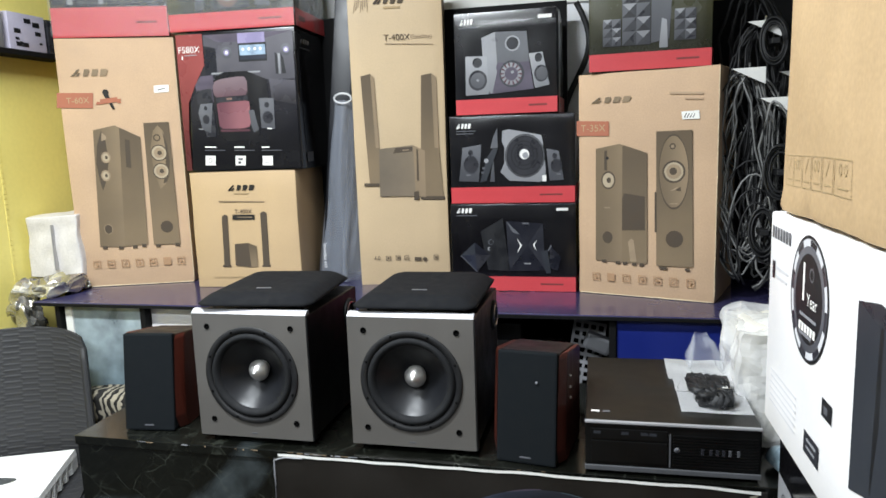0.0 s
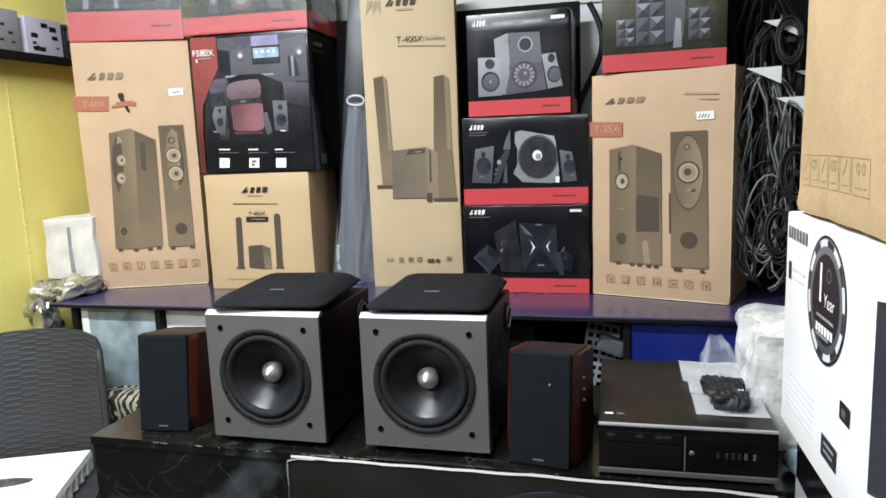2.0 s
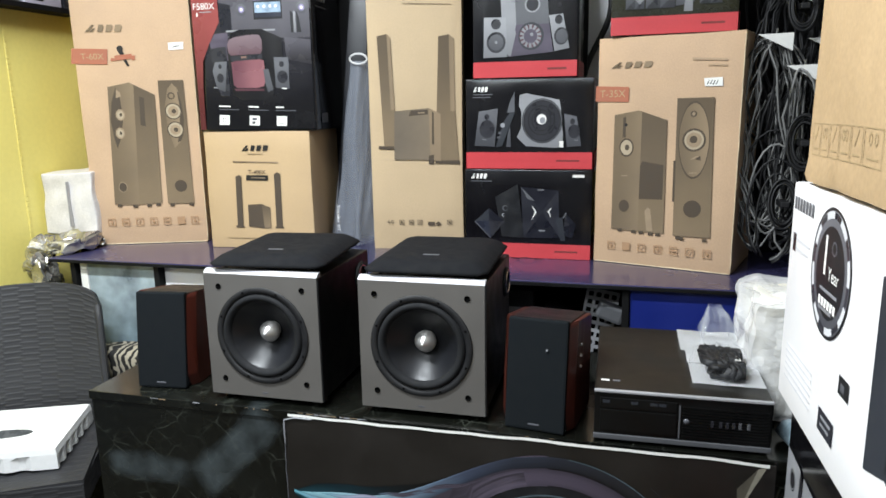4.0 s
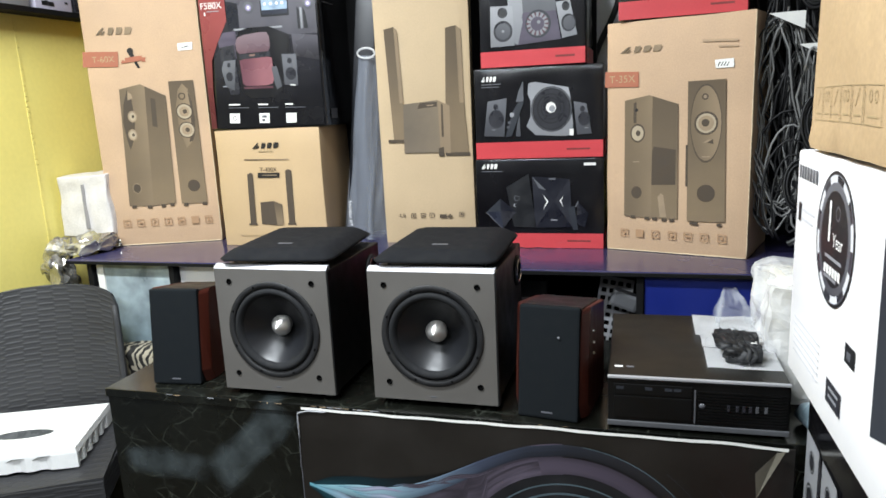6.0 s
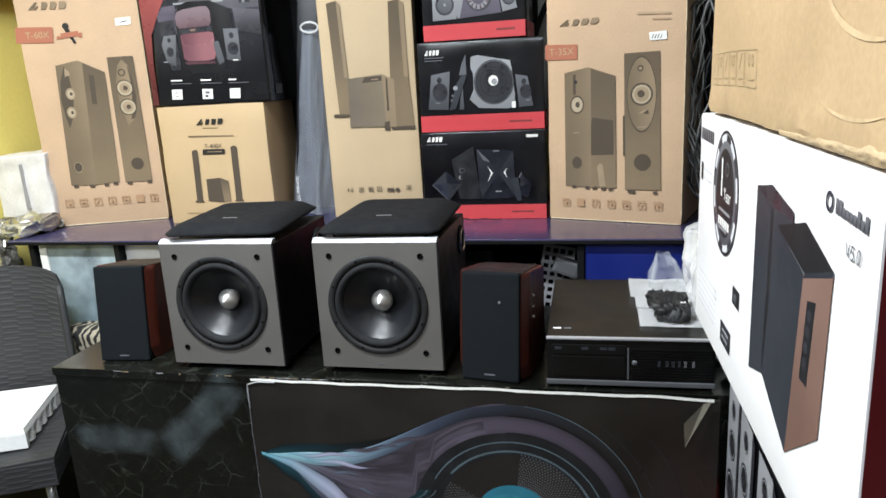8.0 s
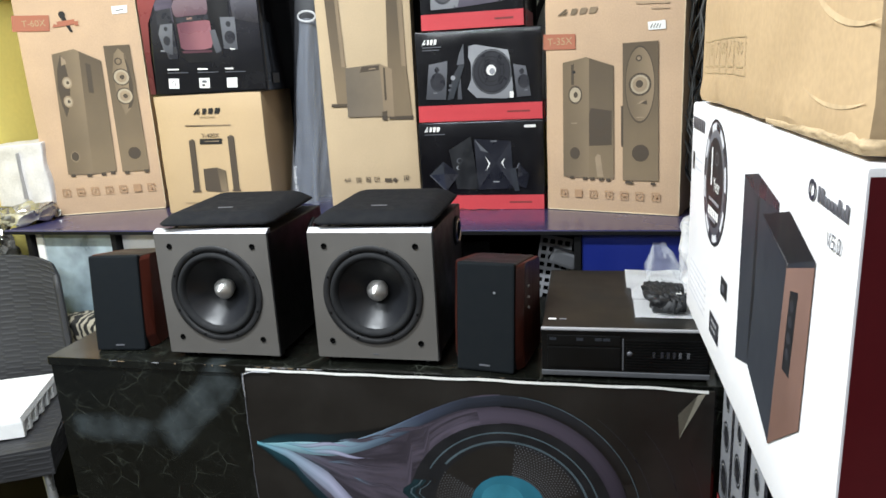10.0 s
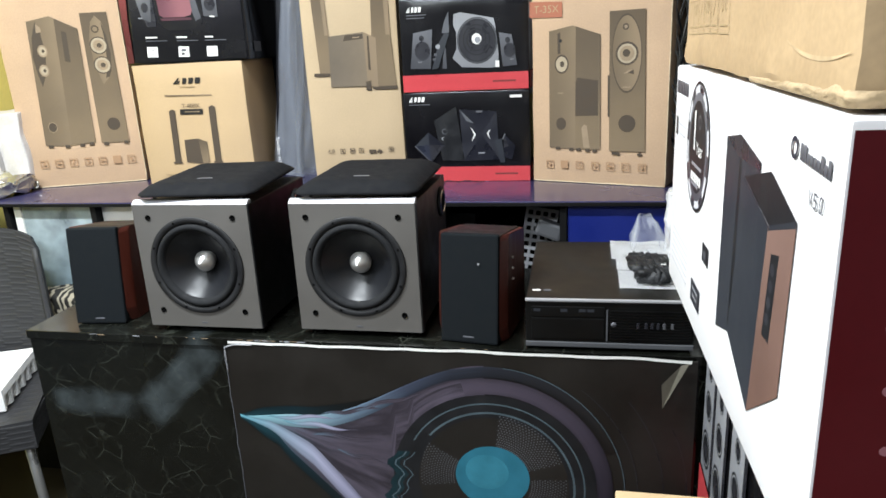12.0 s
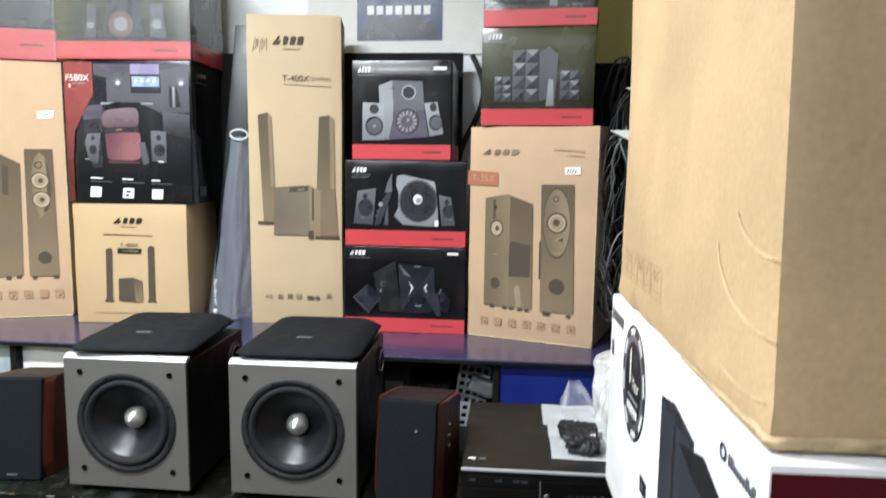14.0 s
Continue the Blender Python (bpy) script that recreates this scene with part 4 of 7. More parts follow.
a.poly([(0.690, 0.084), (0.720, 0.076), (0.753, 0.084), (0.722, 0.092)], INK_DARK)
a.end()
a.text("4.0", 0.192, 0.090, 0.0135, INK_DARK)

# three black cartons in a stack
t, a = black_set("speaker_carton", pose(-0.3145, 2.30, SHELF), 0.415, 0.3, 0.293, 0.05, "black carton with a red band and faceted speaker print", seed=7)
small_title(a, 0.05, 0.90)
a.begin("model_bar").rect(0.85, 0.92, 0.94, 0.95, PRINT_WHITE)
P = lambda x, y: ((x - 12) / 676, 1 - (y - 45) / 470)
a.begin("printed_subwoofer", "faceted charcoal print").joined()
for m, pts in ((PRINT_COAL, ((178, 190), (300, 120), (335, 404), (215, 400))), (PRINT_NAVY, ((318, 135), (515, 150), (432, 264))), (PRINT_NAVY, ((330, 405), (525, 400), (432, 264))),
               (PRINT_FACET, ((318, 135), (432, 264), (330, 405))), (PRINT_FACET, ((515, 150), (525, 400), (432, 264)))):
    a.poly([P(*p) for p in pts], m)
a.hold = False
a.poly([P(*p) for p in ((318, 135), (392, 208), (352, 196))], PRINT_GREY).poly([P(*p) for p in ((515, 150), (470, 208), (488, 196))], PRINT_DARK)
a.poly([P(*p) for p in ((330, 405), (385, 330), (360, 345))], PRINT_DARK)
a.poly([P(*p) for p in ((374, 228), (402, 266), (374, 310), (392, 266))], PRINT_WHITE).poly([P(*p) for p in ((482, 236), (460, 262), (480, 296), (469, 263))], PRINT_WHITE)
a.poly([P(*p) for p in ((405, 144), (440, 144), (440, 153), (405, 153))], PRINT_GREY).poly([P(*p) for p in ((413, 360), (448, 360), (448, 367), (413, 367))], PRINT_LIGHT)
a.disc(*P(233, 248), 0.022, PRINT_GREY).disc(*P(235, 248), 0.017, PRINT_COAL).disc(*P(224, 285), 0.014, PRINT_LIGHT).disc(*P(228, 285), 0.010, PRINT_COAL)
a.begin("printed_speaker")
for m, pts in ((PRINT_SLATE, ((65, 322), (145, 250), (145, 316))), (PRINT_NAVY, ((145, 250), (230, 320), (145, 316))), (PRINT_BLUE, ((65, 322), (145, 316), (155, 410))), (PRINT_DARK, ((145, 316), (230, 320), (155, 410)))):
    a.poly([P(*p) for p in pts], m)
a.poly([P(*p) for p in ((62, 322), (70, 322), (156, 408), (152, 413))], PRINT_GREY)
a.begin("printed_speaker").poly([P(*p) for p in ((552, 265), (612, 330), (590, 400), (545, 385))], PRINT_NAVY).poly([P(*p) for p in ((552, 265), (575, 330), (548, 340))], PRINT_DARK)
a.begin("printed_remote").poly([P(*p) for p in ((503, 297), (538, 290), (556, 414), (530, 416))], PRINT_SLATE).poly([P(*p) for p in ((540, 292), (556, 262), (560, 268), (545, 296))], PRINT_GREY)
a.end()

t, a = black_set("speaker_carton", pose(-0.3135, 2.305, SHELF + 0.295), 0.41, 0.3, 0.287, 0.054, "black carton with a red band and a large printed cone", seed=8)
small_title(a, 0.06, 0.86, 0.12, 2)
a.begin("printed_subwoofer", "grey print of a bass cabinet")
a.poly([(0.483, 0.257), (0.721, 0.238), (0.766, 0.262), (0.771, 0.376), (0.751, 0.679), (0.739, 0.761), (0.482, 0.837), (0.432, 0.820), (0.426, 0.707), (0.447, 0.630), (0.445, 0.464), (0.411, 0.356)], PRINT_LIGHT)
a.poly([(0.333, 0.628), (0.393, 0.632), (0.392, 0.854), (0.354, 0.742)], PRINT_GREY)
a.poly([(0.327, 0.249), (0.364, 0.248), (0.359, 0.486), (0.339, 0.391)], PRINT_GREY)
a.disc(0.608, 0.534, 0.172, PRINT_COAL, 0.92)
a.ring(0.608, 0.534, 0.159, 0.166, PRINT_GREY, 0.92)
a.disc(0.608, 0.534, 0.150, PRINT_DARK, 0.92)
a.ring(0.603, 0.541, 0.106, 0.115, PRINT_COAL, 0.92)
a.ring(0.603, 0.541, 0.075, 0.084, PRINT_COAL, 0.92)
a.disc(0.604, 0.553, 0.040, PRINT_WHITE, 0.95)
a.disc(0.612, 0.540, 0.024, PRINT_LIGHT, 0.95)
a.poly([(0.743, 0.244), (0.774, 0.243), (0.775, 0.313), (0.744, 0.314)], PRINT_WHITE)
a.begin("printed_speaker", "grey print of a small speaker")
a.poly([(0.072, 0.262), (0.235, 0.251), (0.261, 0.676), (0.108, 0.644)], PRINT_GREY)
a.disc(0.174, 0.448, 0.072, PRINT_DARK, 0.85)
a.disc(0.172, 0.584, 0.023, PRINT_DARK, 0.85)
a.poly([(0.134, 0.326), (0.167, 0.325), (0.167, 0.334), (0.134, 0.335)], PRINT_LIGHT)
a.begin("printed_speaker", "grey print of a small speaker")
a.poly([(0.801, 0.249), (0.911, 0.258), (0.873, 0.580), (0.777, 0.609)], PRINT_GREY)
a.disc(0.855, 0.418, 0.053, PRINT_DARK, 0.85)
a.disc(0.842, 0.525, 0.022, PRINT_DARK, 0.85)
a.poly([(0.859, 0.317), (0.885, 0.316), (0.885, 0.325), (0.859, 0.326)], PRINT_LIGHT)
a.begin("printed_remote")
a.poly([(0.244, 0.244), (0.295, 0.256), (0.393, 0.619), (0.356, 0.634), (0.304, 0.520)], PRINT_SLATE)
a.disc(0.299, 0.489, 0.018, PRINT_LIGHT, 1.00)
a.poly([(0.255, 0.342), (0.278, 0.341), (0.279, 0.367), (0.256, 0.367)], PRINT_GREY)
a.poly([(0.265, 0.393), (0.288, 0.392), (0.289, 0.418), (0.266, 0.419)], PRINT_GREY)
a.end()

t, a = black_set("speaker_carton", pose(-0.327, 2.30, SHELF + 0.584, 0, 0, 0), 0.33, 0.27, 0.322, 0.05, "black carton with a red band and three printed speakers", seed=9)
small_title(a, 0.06, 0.88)
a.begin("model_bar").rect(0.82, 0.90, 0.95, 0.935, PRINT_WHITE)
a.begin("printed_subwoofer", "grey print of a bass cabinet")
a.poly([(0.295, 0.298), (0.349, 0.207), (0.422, 0.500), (0.407, 0.799), (0.273, 0.748)], PRINT_LIGHT)
a.poly([(0.422, 0.500), (0.734, 0.498), (0.711, 0.789), (0.407, 0.799)], PRINT_GREY)
a.poly([(0.349, 0.201), (0.774, 0.235), (0.734, 0.498), (0.422, 0.500)], PRINT_MAUVE)
a.ring(0.574, 0.680, 0.058, 0.073, PRINT_LIGHT, 1.00)
a.disc(0.574, 0.680, 0.058, PRINT_COAL, 1.00)
a.disc(0.569, 0.675, 0.037, PRINT_NAVY, 1.00)
a.disc(0.563, 0.388, 0.127, PRINT_SLATE, 0.95)
a.ring(0.558, 0.388, 0.064, 0.106, PRINT_LIGHT, 0.95)
a.disc(0.558, 0.388, 0.064, PRINT_MAUVE, 1.00)
a.disc(0.569, 0.404, 0.016, PRINT_LIGHT, 1.00)
a.poly([(0.626, 0.389), (0.664, 0.393), (0.664, 0.372), (0.626, 0.381)], PRINT_ROSE)
a.poly([(0.621, 0.359), (0.657, 0.347), (0.648, 0.328), (0.617, 0.352)], PRINT_ROSE)
a.poly([(0.603, 0.335), (0.631, 0.308), (0.614, 0.296), (0.596, 0.330)], PRINT_ROSE)
a.poly([(0.576, 0.322), (0.590, 0.286), (0.569, 0.282), (0.568, 0.320)], PRINT_ROSE)
a.poly([(0.545, 0.322), (0.543, 0.283), (0.522, 0.289), (0.537, 0.324)], PRINT_ROSE)
a.poly([(0.517, 0.335), (0.498, 0.302), (0.481, 0.316), (0.511, 0.340)], PRINT_ROSE)
a.poly([(0.497, 0.358), (0.465, 0.338), (0.456, 0.357), (0.494, 0.366)], PRINT_ROSE)
a.poly([(0.489, 0.388), (0.451, 0.384), (0.451, 0.405), (0.489, 0.396)], PRINT_ROSE)
a.poly([(0.495, 0.418), (0.458, 0.430), (0.467, 0.449), (0.499, 0.425)], PRINT_ROSE)
a.poly([(0.513, 0.442), (0.484, 0.469), (0.501, 0.481), (0.519, 0.446)], PRINT_ROSE)
a.poly([(0.540, 0.455), (0.526, 0.491), (0.547, 0.494), (0.548, 0.456)], PRINT_ROSE)
a.poly([(0.570, 0.455), (0.573, 0.493), (0.594, 0.487), (0.578, 0.453)], PRINT_ROSE)
a.poly([(0.598, 0.442), (0.617, 0.474), (0.634, 0.460), (0.605, 0.436)], PRINT_ROSE)
a.poly([(0.618, 0.418), (0.650, 0.439), (0.659, 0.419), (0.622, 0.411)], PRINT_ROSE)
a.poly([(0.349, 0.212), (0.371, 0.205), (0.420, 0.412), (0.411, 0.468)], PRINT_LIGHT)
a.begin("printed_speaker", "grey print of a small speaker")
a.poly([(0.106, 0.196), (0.338, 0.201), (0.324, 0.571), (0.112, 0.578)], PRINT_LIGHT)
a.disc(0.229, 0.340, 0.097, PRINT_DARK, 0.95)
a.disc(0.229, 0.340, 0.075, PRINT_GREY, 0.95)
a.disc(0.229, 0.340, 0.013, PRINT_LIGHT, 1.00)
a.disc(0.228, 0.511, 0.048, PRINT_DARK, 1.00)
a.disc(0.228, 0.511, 0.032, PRINT_COAL, 1.00)
a.begin("printed_speaker", "grey print of a small speaker")
a.poly([(0.785, 0.240), (0.925, 0.266), (0.859, 0.582), (0.730, 0.574)], PRINT_LIGHT)
a.disc(0.846, 0.378, 0.079, PRINT_DARK, 0.85)
a.disc(0.851, 0.378, 0.063, PRINT_GREY, 0.85)
a.disc(0.821, 0.531, 0.042, PRINT_DARK, 0.85)
a.disc(0.821, 0.531, 0.026, PRINT_COAL, 0.85)
a.end()
sd = Art(t, 0.27, 0.322, pose(0.165, 0.135, 0, 0, 0, 90))
sd.begin("side_print", "pale grey side print").rect(0.02, 0.16, 0.30, 0.98, PRINT_LIGHT).rect(0.04, 0.2, 0.26, 0.9, PRINT_GREY).end()

# dark panel behind that stack, and a poster
t = thing("wall_panel", pose(-0.31, 2.60, SHELF), "flat black panel standing behind the stacked cartons", "panel")
part("board", block(-0.96, 0.16, 0, 0.03, 0, 0.975, 0.003), DARK_BOARD, t)
t = thing("poster", pose(-0.405, YB - 0.02, 1.984), "white poster with a deep blue picture and pale lettering bars", "poster")
part("sheet", block(-0.36, 0.36, -0.004, 0.0, -0.05, 0.5), PAPER, t)
a = Art(t, 0.33, 0.36, lift=0.006)
a.begin("blue_picture").rect(0.0, 0.0, 1.0, 1.0, POSTER_BLUE).poly([(0.05, 0.02), (0.95, 0.02), (0.9, 0.2), (0.6, 0.3), (0.4, 0.22), (0.15, 0.28)], PRINT_NAVY)
for i in range(7):
    a.begin("lettering_bar").rect(0.12 + 0.11 * i, 0.27, 0.20 + 0.11 * i, 0.36, PRINT_WHITE)
a.end()

st = thing("black_strap", pose(-0.11, 2.66, 1.62), "black looped strap hanging behind the cartons", "strap")
part("strap", tube([(0.045 * math.sin(i * 0.42) - 0.01, 0, 0.30 - i * 0.036) for i in range(13)], 0.011, 8), CABLE_BLACK, st, smooth=True)
part("nail", block(-0.012, -0.006, 0.0, 0.075, 0.295, 0.301), STEEL, st)

w = thing("loose_wire", pose(-0.33, 2.262, SHELF), "thin black wire lying curled on the shelf", "wire")
part("wire", tube([(-0.07 + 0.006 * i, 0.008 * math.sin(i * 0.7), 0.002 + 0.009 * abs(math.sin(i * 0.31)) * (i % 23 > 2)) for i in range(24)], 0.0013, 6), CABLE_BLACK, w, smooth=True)

# kraft carton with two towers, turned a little
t, a = carton("tower_speaker_carton", between((-0.098, 2.300), (0.303, 2.172), SHELF), 0.42, 0.3, 0.693, KRAFT, "kraft carton printed with two floor speakers, corners worn", seed=10)
worn_edges(t, 0.42, 0.693, 2)
flap_tape(t, 0.42, 0.3, 0.693)
a.begin("logo_mark", "faded brown maker's mark")
a.logo(0.097, 0.871, 0.396, 0.896, INK_MID)
a.begin("small_print")
a.poly([(0.667, 0.893), (0.894, 0.885), (0.893, 0.894), (0.666, 0.903)], INK_FAINT)
a.begin("small_print")
a.poly([(0.771, 0.868), (0.894, 0.864), (0.894, 0.871), (0.771, 0.875)], INK_FAINT)
a.begin("model_label", "rust-coloured label")
a.poly([(-0.014, 0.730), (0.235, 0.726), (0.235, 0.790), (-0.013, 0.797)], INK_RED)
a.end()
a.text("T-35X", 0.114, 0.761, 0.021, INK_PALE)
a.begin("price_sticker", "small white sticker")
a.poly([(0.758, 0.785), (0.875, 0.786), (0.870, 0.821), (0.750, 0.818)], PAPER)
a.poly([(0.769, 0.794), (0.775, 0.792), (0.788, 0.810), (0.782, 0.810)], INK_BLACK)
a.poly([(0.788, 0.793), (0.794, 0.792), (0.807, 0.809), (0.801, 0.809)], INK_BLACK)
a.poly([(0.807, 0.793), (0.813, 0.791), (0.826, 0.809), (0.820, 0.809)], INK_BLACK)
a.poly([(0.826, 0.792), (0.832, 0.791), (0.844, 0.808), (0.839, 0.808)], INK_BLACK)
a.begin("printed_tower", "brown print of a floor speaker")
a.poly([(0.136, 0.161), (0.320, 0.157), (0.315, 0.690), (0.136, 0.670)], INK_MID)
a.poly([(0.320, 0.157), (0.527, 0.157), (0.518, 0.648), (0.315, 0.690)], INK)
a.poly([(0.332, 0.303), (0.508, 0.307), (0.505, 0.457), (0.351, 0.471), (0.330, 0.436)], INK_DARK)
a.poly([(0.320, 0.157), (0.337, 0.158), (0.337, 0.684), (0.315, 0.690)], INK_MID)
a.poly([(0.401, 0.163), (0.448, 0.164), (0.425, 0.261), (0.404, 0.268), (0.383, 0.252)], INK_RING)
a.poly([(0.201, 0.573), (0.223, 0.573), (0.222, 0.663), (0.201, 0.659)], INK_DARK)
a.disc(0.223, 0.628, 0.012, INK_BLACK, 1.00)
a.disc(0.232, 0.529, 0.067, INK_DARK, 0.80)
a.disc(0.232, 0.529, 0.054, INK_SHINE, 0.80)
a.disc(0.236, 0.529, 0.021, INK_DARK, 0.80)
a.poly([(0.202, 0.402), (0.245, 0.403), (0.245, 0.407), (0.202, 0.406)], INK_RING)
a.disc(0.228, 0.269, 0.045, INK_DARK, 0.85)
a.poly([(0.185, 0.152), (0.220, 0.153), (0.220, 0.166), (0.185, 0.165)], INK_DARK)
a.poly([(0.290, 0.148), (0.325, 0.149), (0.324, 0.162), (0.290, 0.161)], INK_DARK)
a.poly([(0.346, 0.147), (0.380, 0.149), (0.380, 0.162), (0.346, 0.160)], INK_DARK)
a.poly([(0.414, 0.145), (0.448, 0.146), (0.448, 0.159), (0.414, 0.158)], INK_DARK)
a.poly([(0.469, 0.144), (0.502, 0.146), (0.502, 0.159), (0.469, 0.157)], INK_DARK)
a.begin("printed_tower", "brown print of a floor speaker")
a.poly([(0.593, 0.152), (0.852, 0.154), (0.828, 0.741), (0.580, 0.739)], INK)
a.poly([(0.578, 0.301), (0.594, 0.301), (0.590, 0.478), (0.574, 0.478)], INK_DARK)
a.poly([(0.811, 0.566), (0.808, 0.599), (0.800, 0.631), (0.788, 0.660), (0.773, 0.685), (0.755, 0.704), (0.735, 0.718), (0.713, 0.726), (0.691, 0.726), (0.670, 0.720), (0.650, 0.706), (0.633, 0.687), (0.618, 0.662), (0.608, 0.633), (0.602, 0.600), (0.600, 0.566), (0.603, 0.532), (0.611, 0.500), (0.623, 0.470), (0.638, 0.444), (0.657, 0.424), (0.678, 0.410), (0.700, 0.403), (0.722, 0.404), (0.744, 0.411), (0.763, 0.425), (0.780, 0.446), (0.794, 0.471), (0.804, 0.500), (0.810, 0.532)], INK_DARK)
a.poly([(0.806, 0.566), (0.803, 0.597), (0.795, 0.628), (0.784, 0.655), (0.770, 0.679), (0.752, 0.698), (0.733, 0.711), (0.713, 0.718), (0.692, 0.718), (0.672, 0.712), (0.653, 0.699), (0.636, 0.681), (0.623, 0.657), (0.613, 0.629), (0.607, 0.599), (0.605, 0.566), (0.608, 0.534), (0.616, 0.503), (0.627, 0.475), (0.642, 0.450), (0.660, 0.431), (0.679, 0.418), (0.700, 0.412), (0.721, 0.412), (0.742, 0.419), (0.760, 0.432), (0.777, 0.452), (0.790, 0.476), (0.799, 0.504), (0.805, 0.534)], INK_MID)
a.disc(0.696, 0.674, 0.022, INK_DARK, 1.00)
a.disc(0.696, 0.674, 0.012, INK_RING, 1.00)
a.disc(0.707, 0.566, 0.080, INK_DARK, 1.00)
a.disc(0.707, 0.566, 0.066, INK_SHINE, 1.00)
a.disc(0.707, 0.566, 0.052, INK_RING, 1.00)
a.disc(0.703, 0.568, 0.026, INK_DARK, 1.00)
a.poly([(0.717, 0.486), (0.760, 0.481), (0.755, 0.501)], INK_DARK)
a.poly([(0.685, 0.483), (0.721, 0.488), (0.744, 0.501), (0.720, 0.498)], INK_RING)
a.poly([(0.683, 0.426), (0.738, 0.426), (0.738, 0.430), (0.683, 0.429)], INK_RING)
a.disc(0.719, 0.274, 0.061, INK_DARK, 1.00)
a.poly([(0.614, 0.137), (0.646, 0.139), (0.646, 0.151), (0.613, 0.150)], INK_DARK)
a.poly([(0.638, 0.136), (0.670, 0.137), (0.670, 0.150), (0.638, 0.148)], INK_DARK)
a.poly([(0.798, 0.135), (0.829, 0.136), (0.829, 0.149), (0.797, 0.147)], INK_DARK)
icons(a, 0.085, [0.140, 0.255, 0.372, 0.491, 0.603, 0.716, 0.835], 0.029, INK_RED_PALE, (1,))

# olive-black cartons on top of it
for k, z in enumerate((SHELF + 0.697, SHELF + 1.004)):
    t, a = black_set("speaker_carton", pose(0.112 + 0.003 * k, 2.262 + 0.004 * k, z, 0, 0, -4), 0.355, 0.27, 0.305, 0.052, "olive-black carton with a red band and pyramid-faced speakers", OLIVE_GLOW, seed=11 + k)
    small_title(a, 0.05, 0.88)
    for u0, v0, s, rows in ((0.28, 0.24, 0.115, 4), (0.12, 0.24, 0.075, 3), (0.70, 0.26, 0.085, 3)):
        a.begin("printed_speaker", "print of a pyramid-faced speaker").joined()
        for r in range(rows):
            for c in range(2):
                u, v, hh = u0 + c * s, v0 + r * s * 1.15, s * 1.15
                m1, m2, m3 = (PRINT_LIGHT, PRINT_GREY, PRINT_DARK) if (r + c) % 2 else (PRINT_GREY, PRINT_LIGHT, PRINT_COAL)
                mid = (u + s / 2, v + hh / 2)
                a.poly([(u, v), (u + s, v), mid], m3).poly([(u + s, v), (u + s, v + hh), mid], PRINT_DARK).poly([(u + s, v + hh), (u, v + hh), mid], m2 if r else m1).poly([(u, v + hh), (u, v), mid], PRINT_GREY)
        a.end()
    a.begin("printed_cabinet").poly([(0.515, 0.25), (0.66, 0.28), (0.68, 0.72), (0.60, 0.80), (0.515, 0.75)], PRINT_GREY)
    a.begin("printed_remote").poly([(0.58, 0.20), (0.65, 0.20), (0.64, 0.46), (0.60, 0.48)], PRINT_LIGHT).end()

# ---- counter ----
TOP, CF = 0.76, 1.40
ct = thing("counter", pose(0, 0, 0), "shop counter in black marble-pattern laminate, scuffed edge", "counter")
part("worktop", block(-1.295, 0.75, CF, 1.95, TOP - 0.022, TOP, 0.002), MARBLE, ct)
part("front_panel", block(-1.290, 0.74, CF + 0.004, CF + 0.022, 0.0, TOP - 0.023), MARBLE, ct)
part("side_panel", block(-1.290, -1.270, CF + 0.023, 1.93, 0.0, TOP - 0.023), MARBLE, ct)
part("side_panel", block(0.72, 0.74, CF + 0.023, 1.93, 0.0, TOP - 0.023), MARBLE, ct)
# a few chips along the worktop's edge
b = Art(ct, 1.6, 0.74, pose(-0.49, CF, 0), 0.0006)
rnd = random.Random(4)
for i in range(34):
    u = rnd.choice((rnd.uniform(0.37, 0.47), rnd.uniform(0.05, 0.75), rnd.uniform(0.37, 0.47)))
    s, d = rnd.uniform(0.001, 0.008), rnd.uniform(0.001, 0.005)
    b.begin("edge_chip").poly([(u - s, 1.0255 - d * 0.5), (u - s * 0.2, 1.0255 - d), (u + s, 1.0255 - d * 0.7), (u + s * 0.7, 1.0262), (u - s * 0.8, 1.0262)], PRINT_LIGHT if i % 3 == 0 else INK_MID).end()

# ---- printed board leaning on the counter ----
bd = thing("display_board", pose(-0.2245, CF - 0.012, 0.0), "flattened black carton with a speaker and flame print", "board")
BW, BH = 1.05, 0.757
bm = block(-BW / 2, BW / 2, 0.0, 0.005, 0.0, BH, 0)
bmesh.ops.subdivide_edges(bm, edges=[e for e in bm.edges if abs(e.verts[0].co.x - e.verts[1].co.x) > 0.5], cuts=40)
for v in bm.verts:
    if v.co.z > BH - 0.01:
        v.co.z += 0.005 * noise.noise(Vector((v.co.x * 9, 0, 3))) - 0.004 * (v.co.x + 0.1) ** 2 + (-0.012 if v.co.x < -BW / 2 + 0.004 else 0)
part("board", bm, BOARD_BLACK, bd)
bm = bmesh.new()
for i in range(60):
    x = -BW / 2 + 0.012 + (BW - 0.024) * i / 59
    z = BH + 0.005 * noise.noise(Vector((x * 9, 0, 3))) - 0.004 * (x + 0.1) ** 2
    z0, z1 = z - 0.0025 - 0.002 * abs(noise.noise(Vector((x * 40, 2, 0)))), z + 0.0035
    if i:
        bm.faces.new((p0, bm.verts.new((x, -0.002, z0)), bm.verts.new((x, -0.002, z1)), p1))
        bm.verts.ensure_lookup_table()
    p0, p1 = bm.verts.new((x, -0.002, z0)), bm.verts.new((x, -0.002, z1))
part("torn_edge", bm, PAPER, bd, "torn white paper edge")
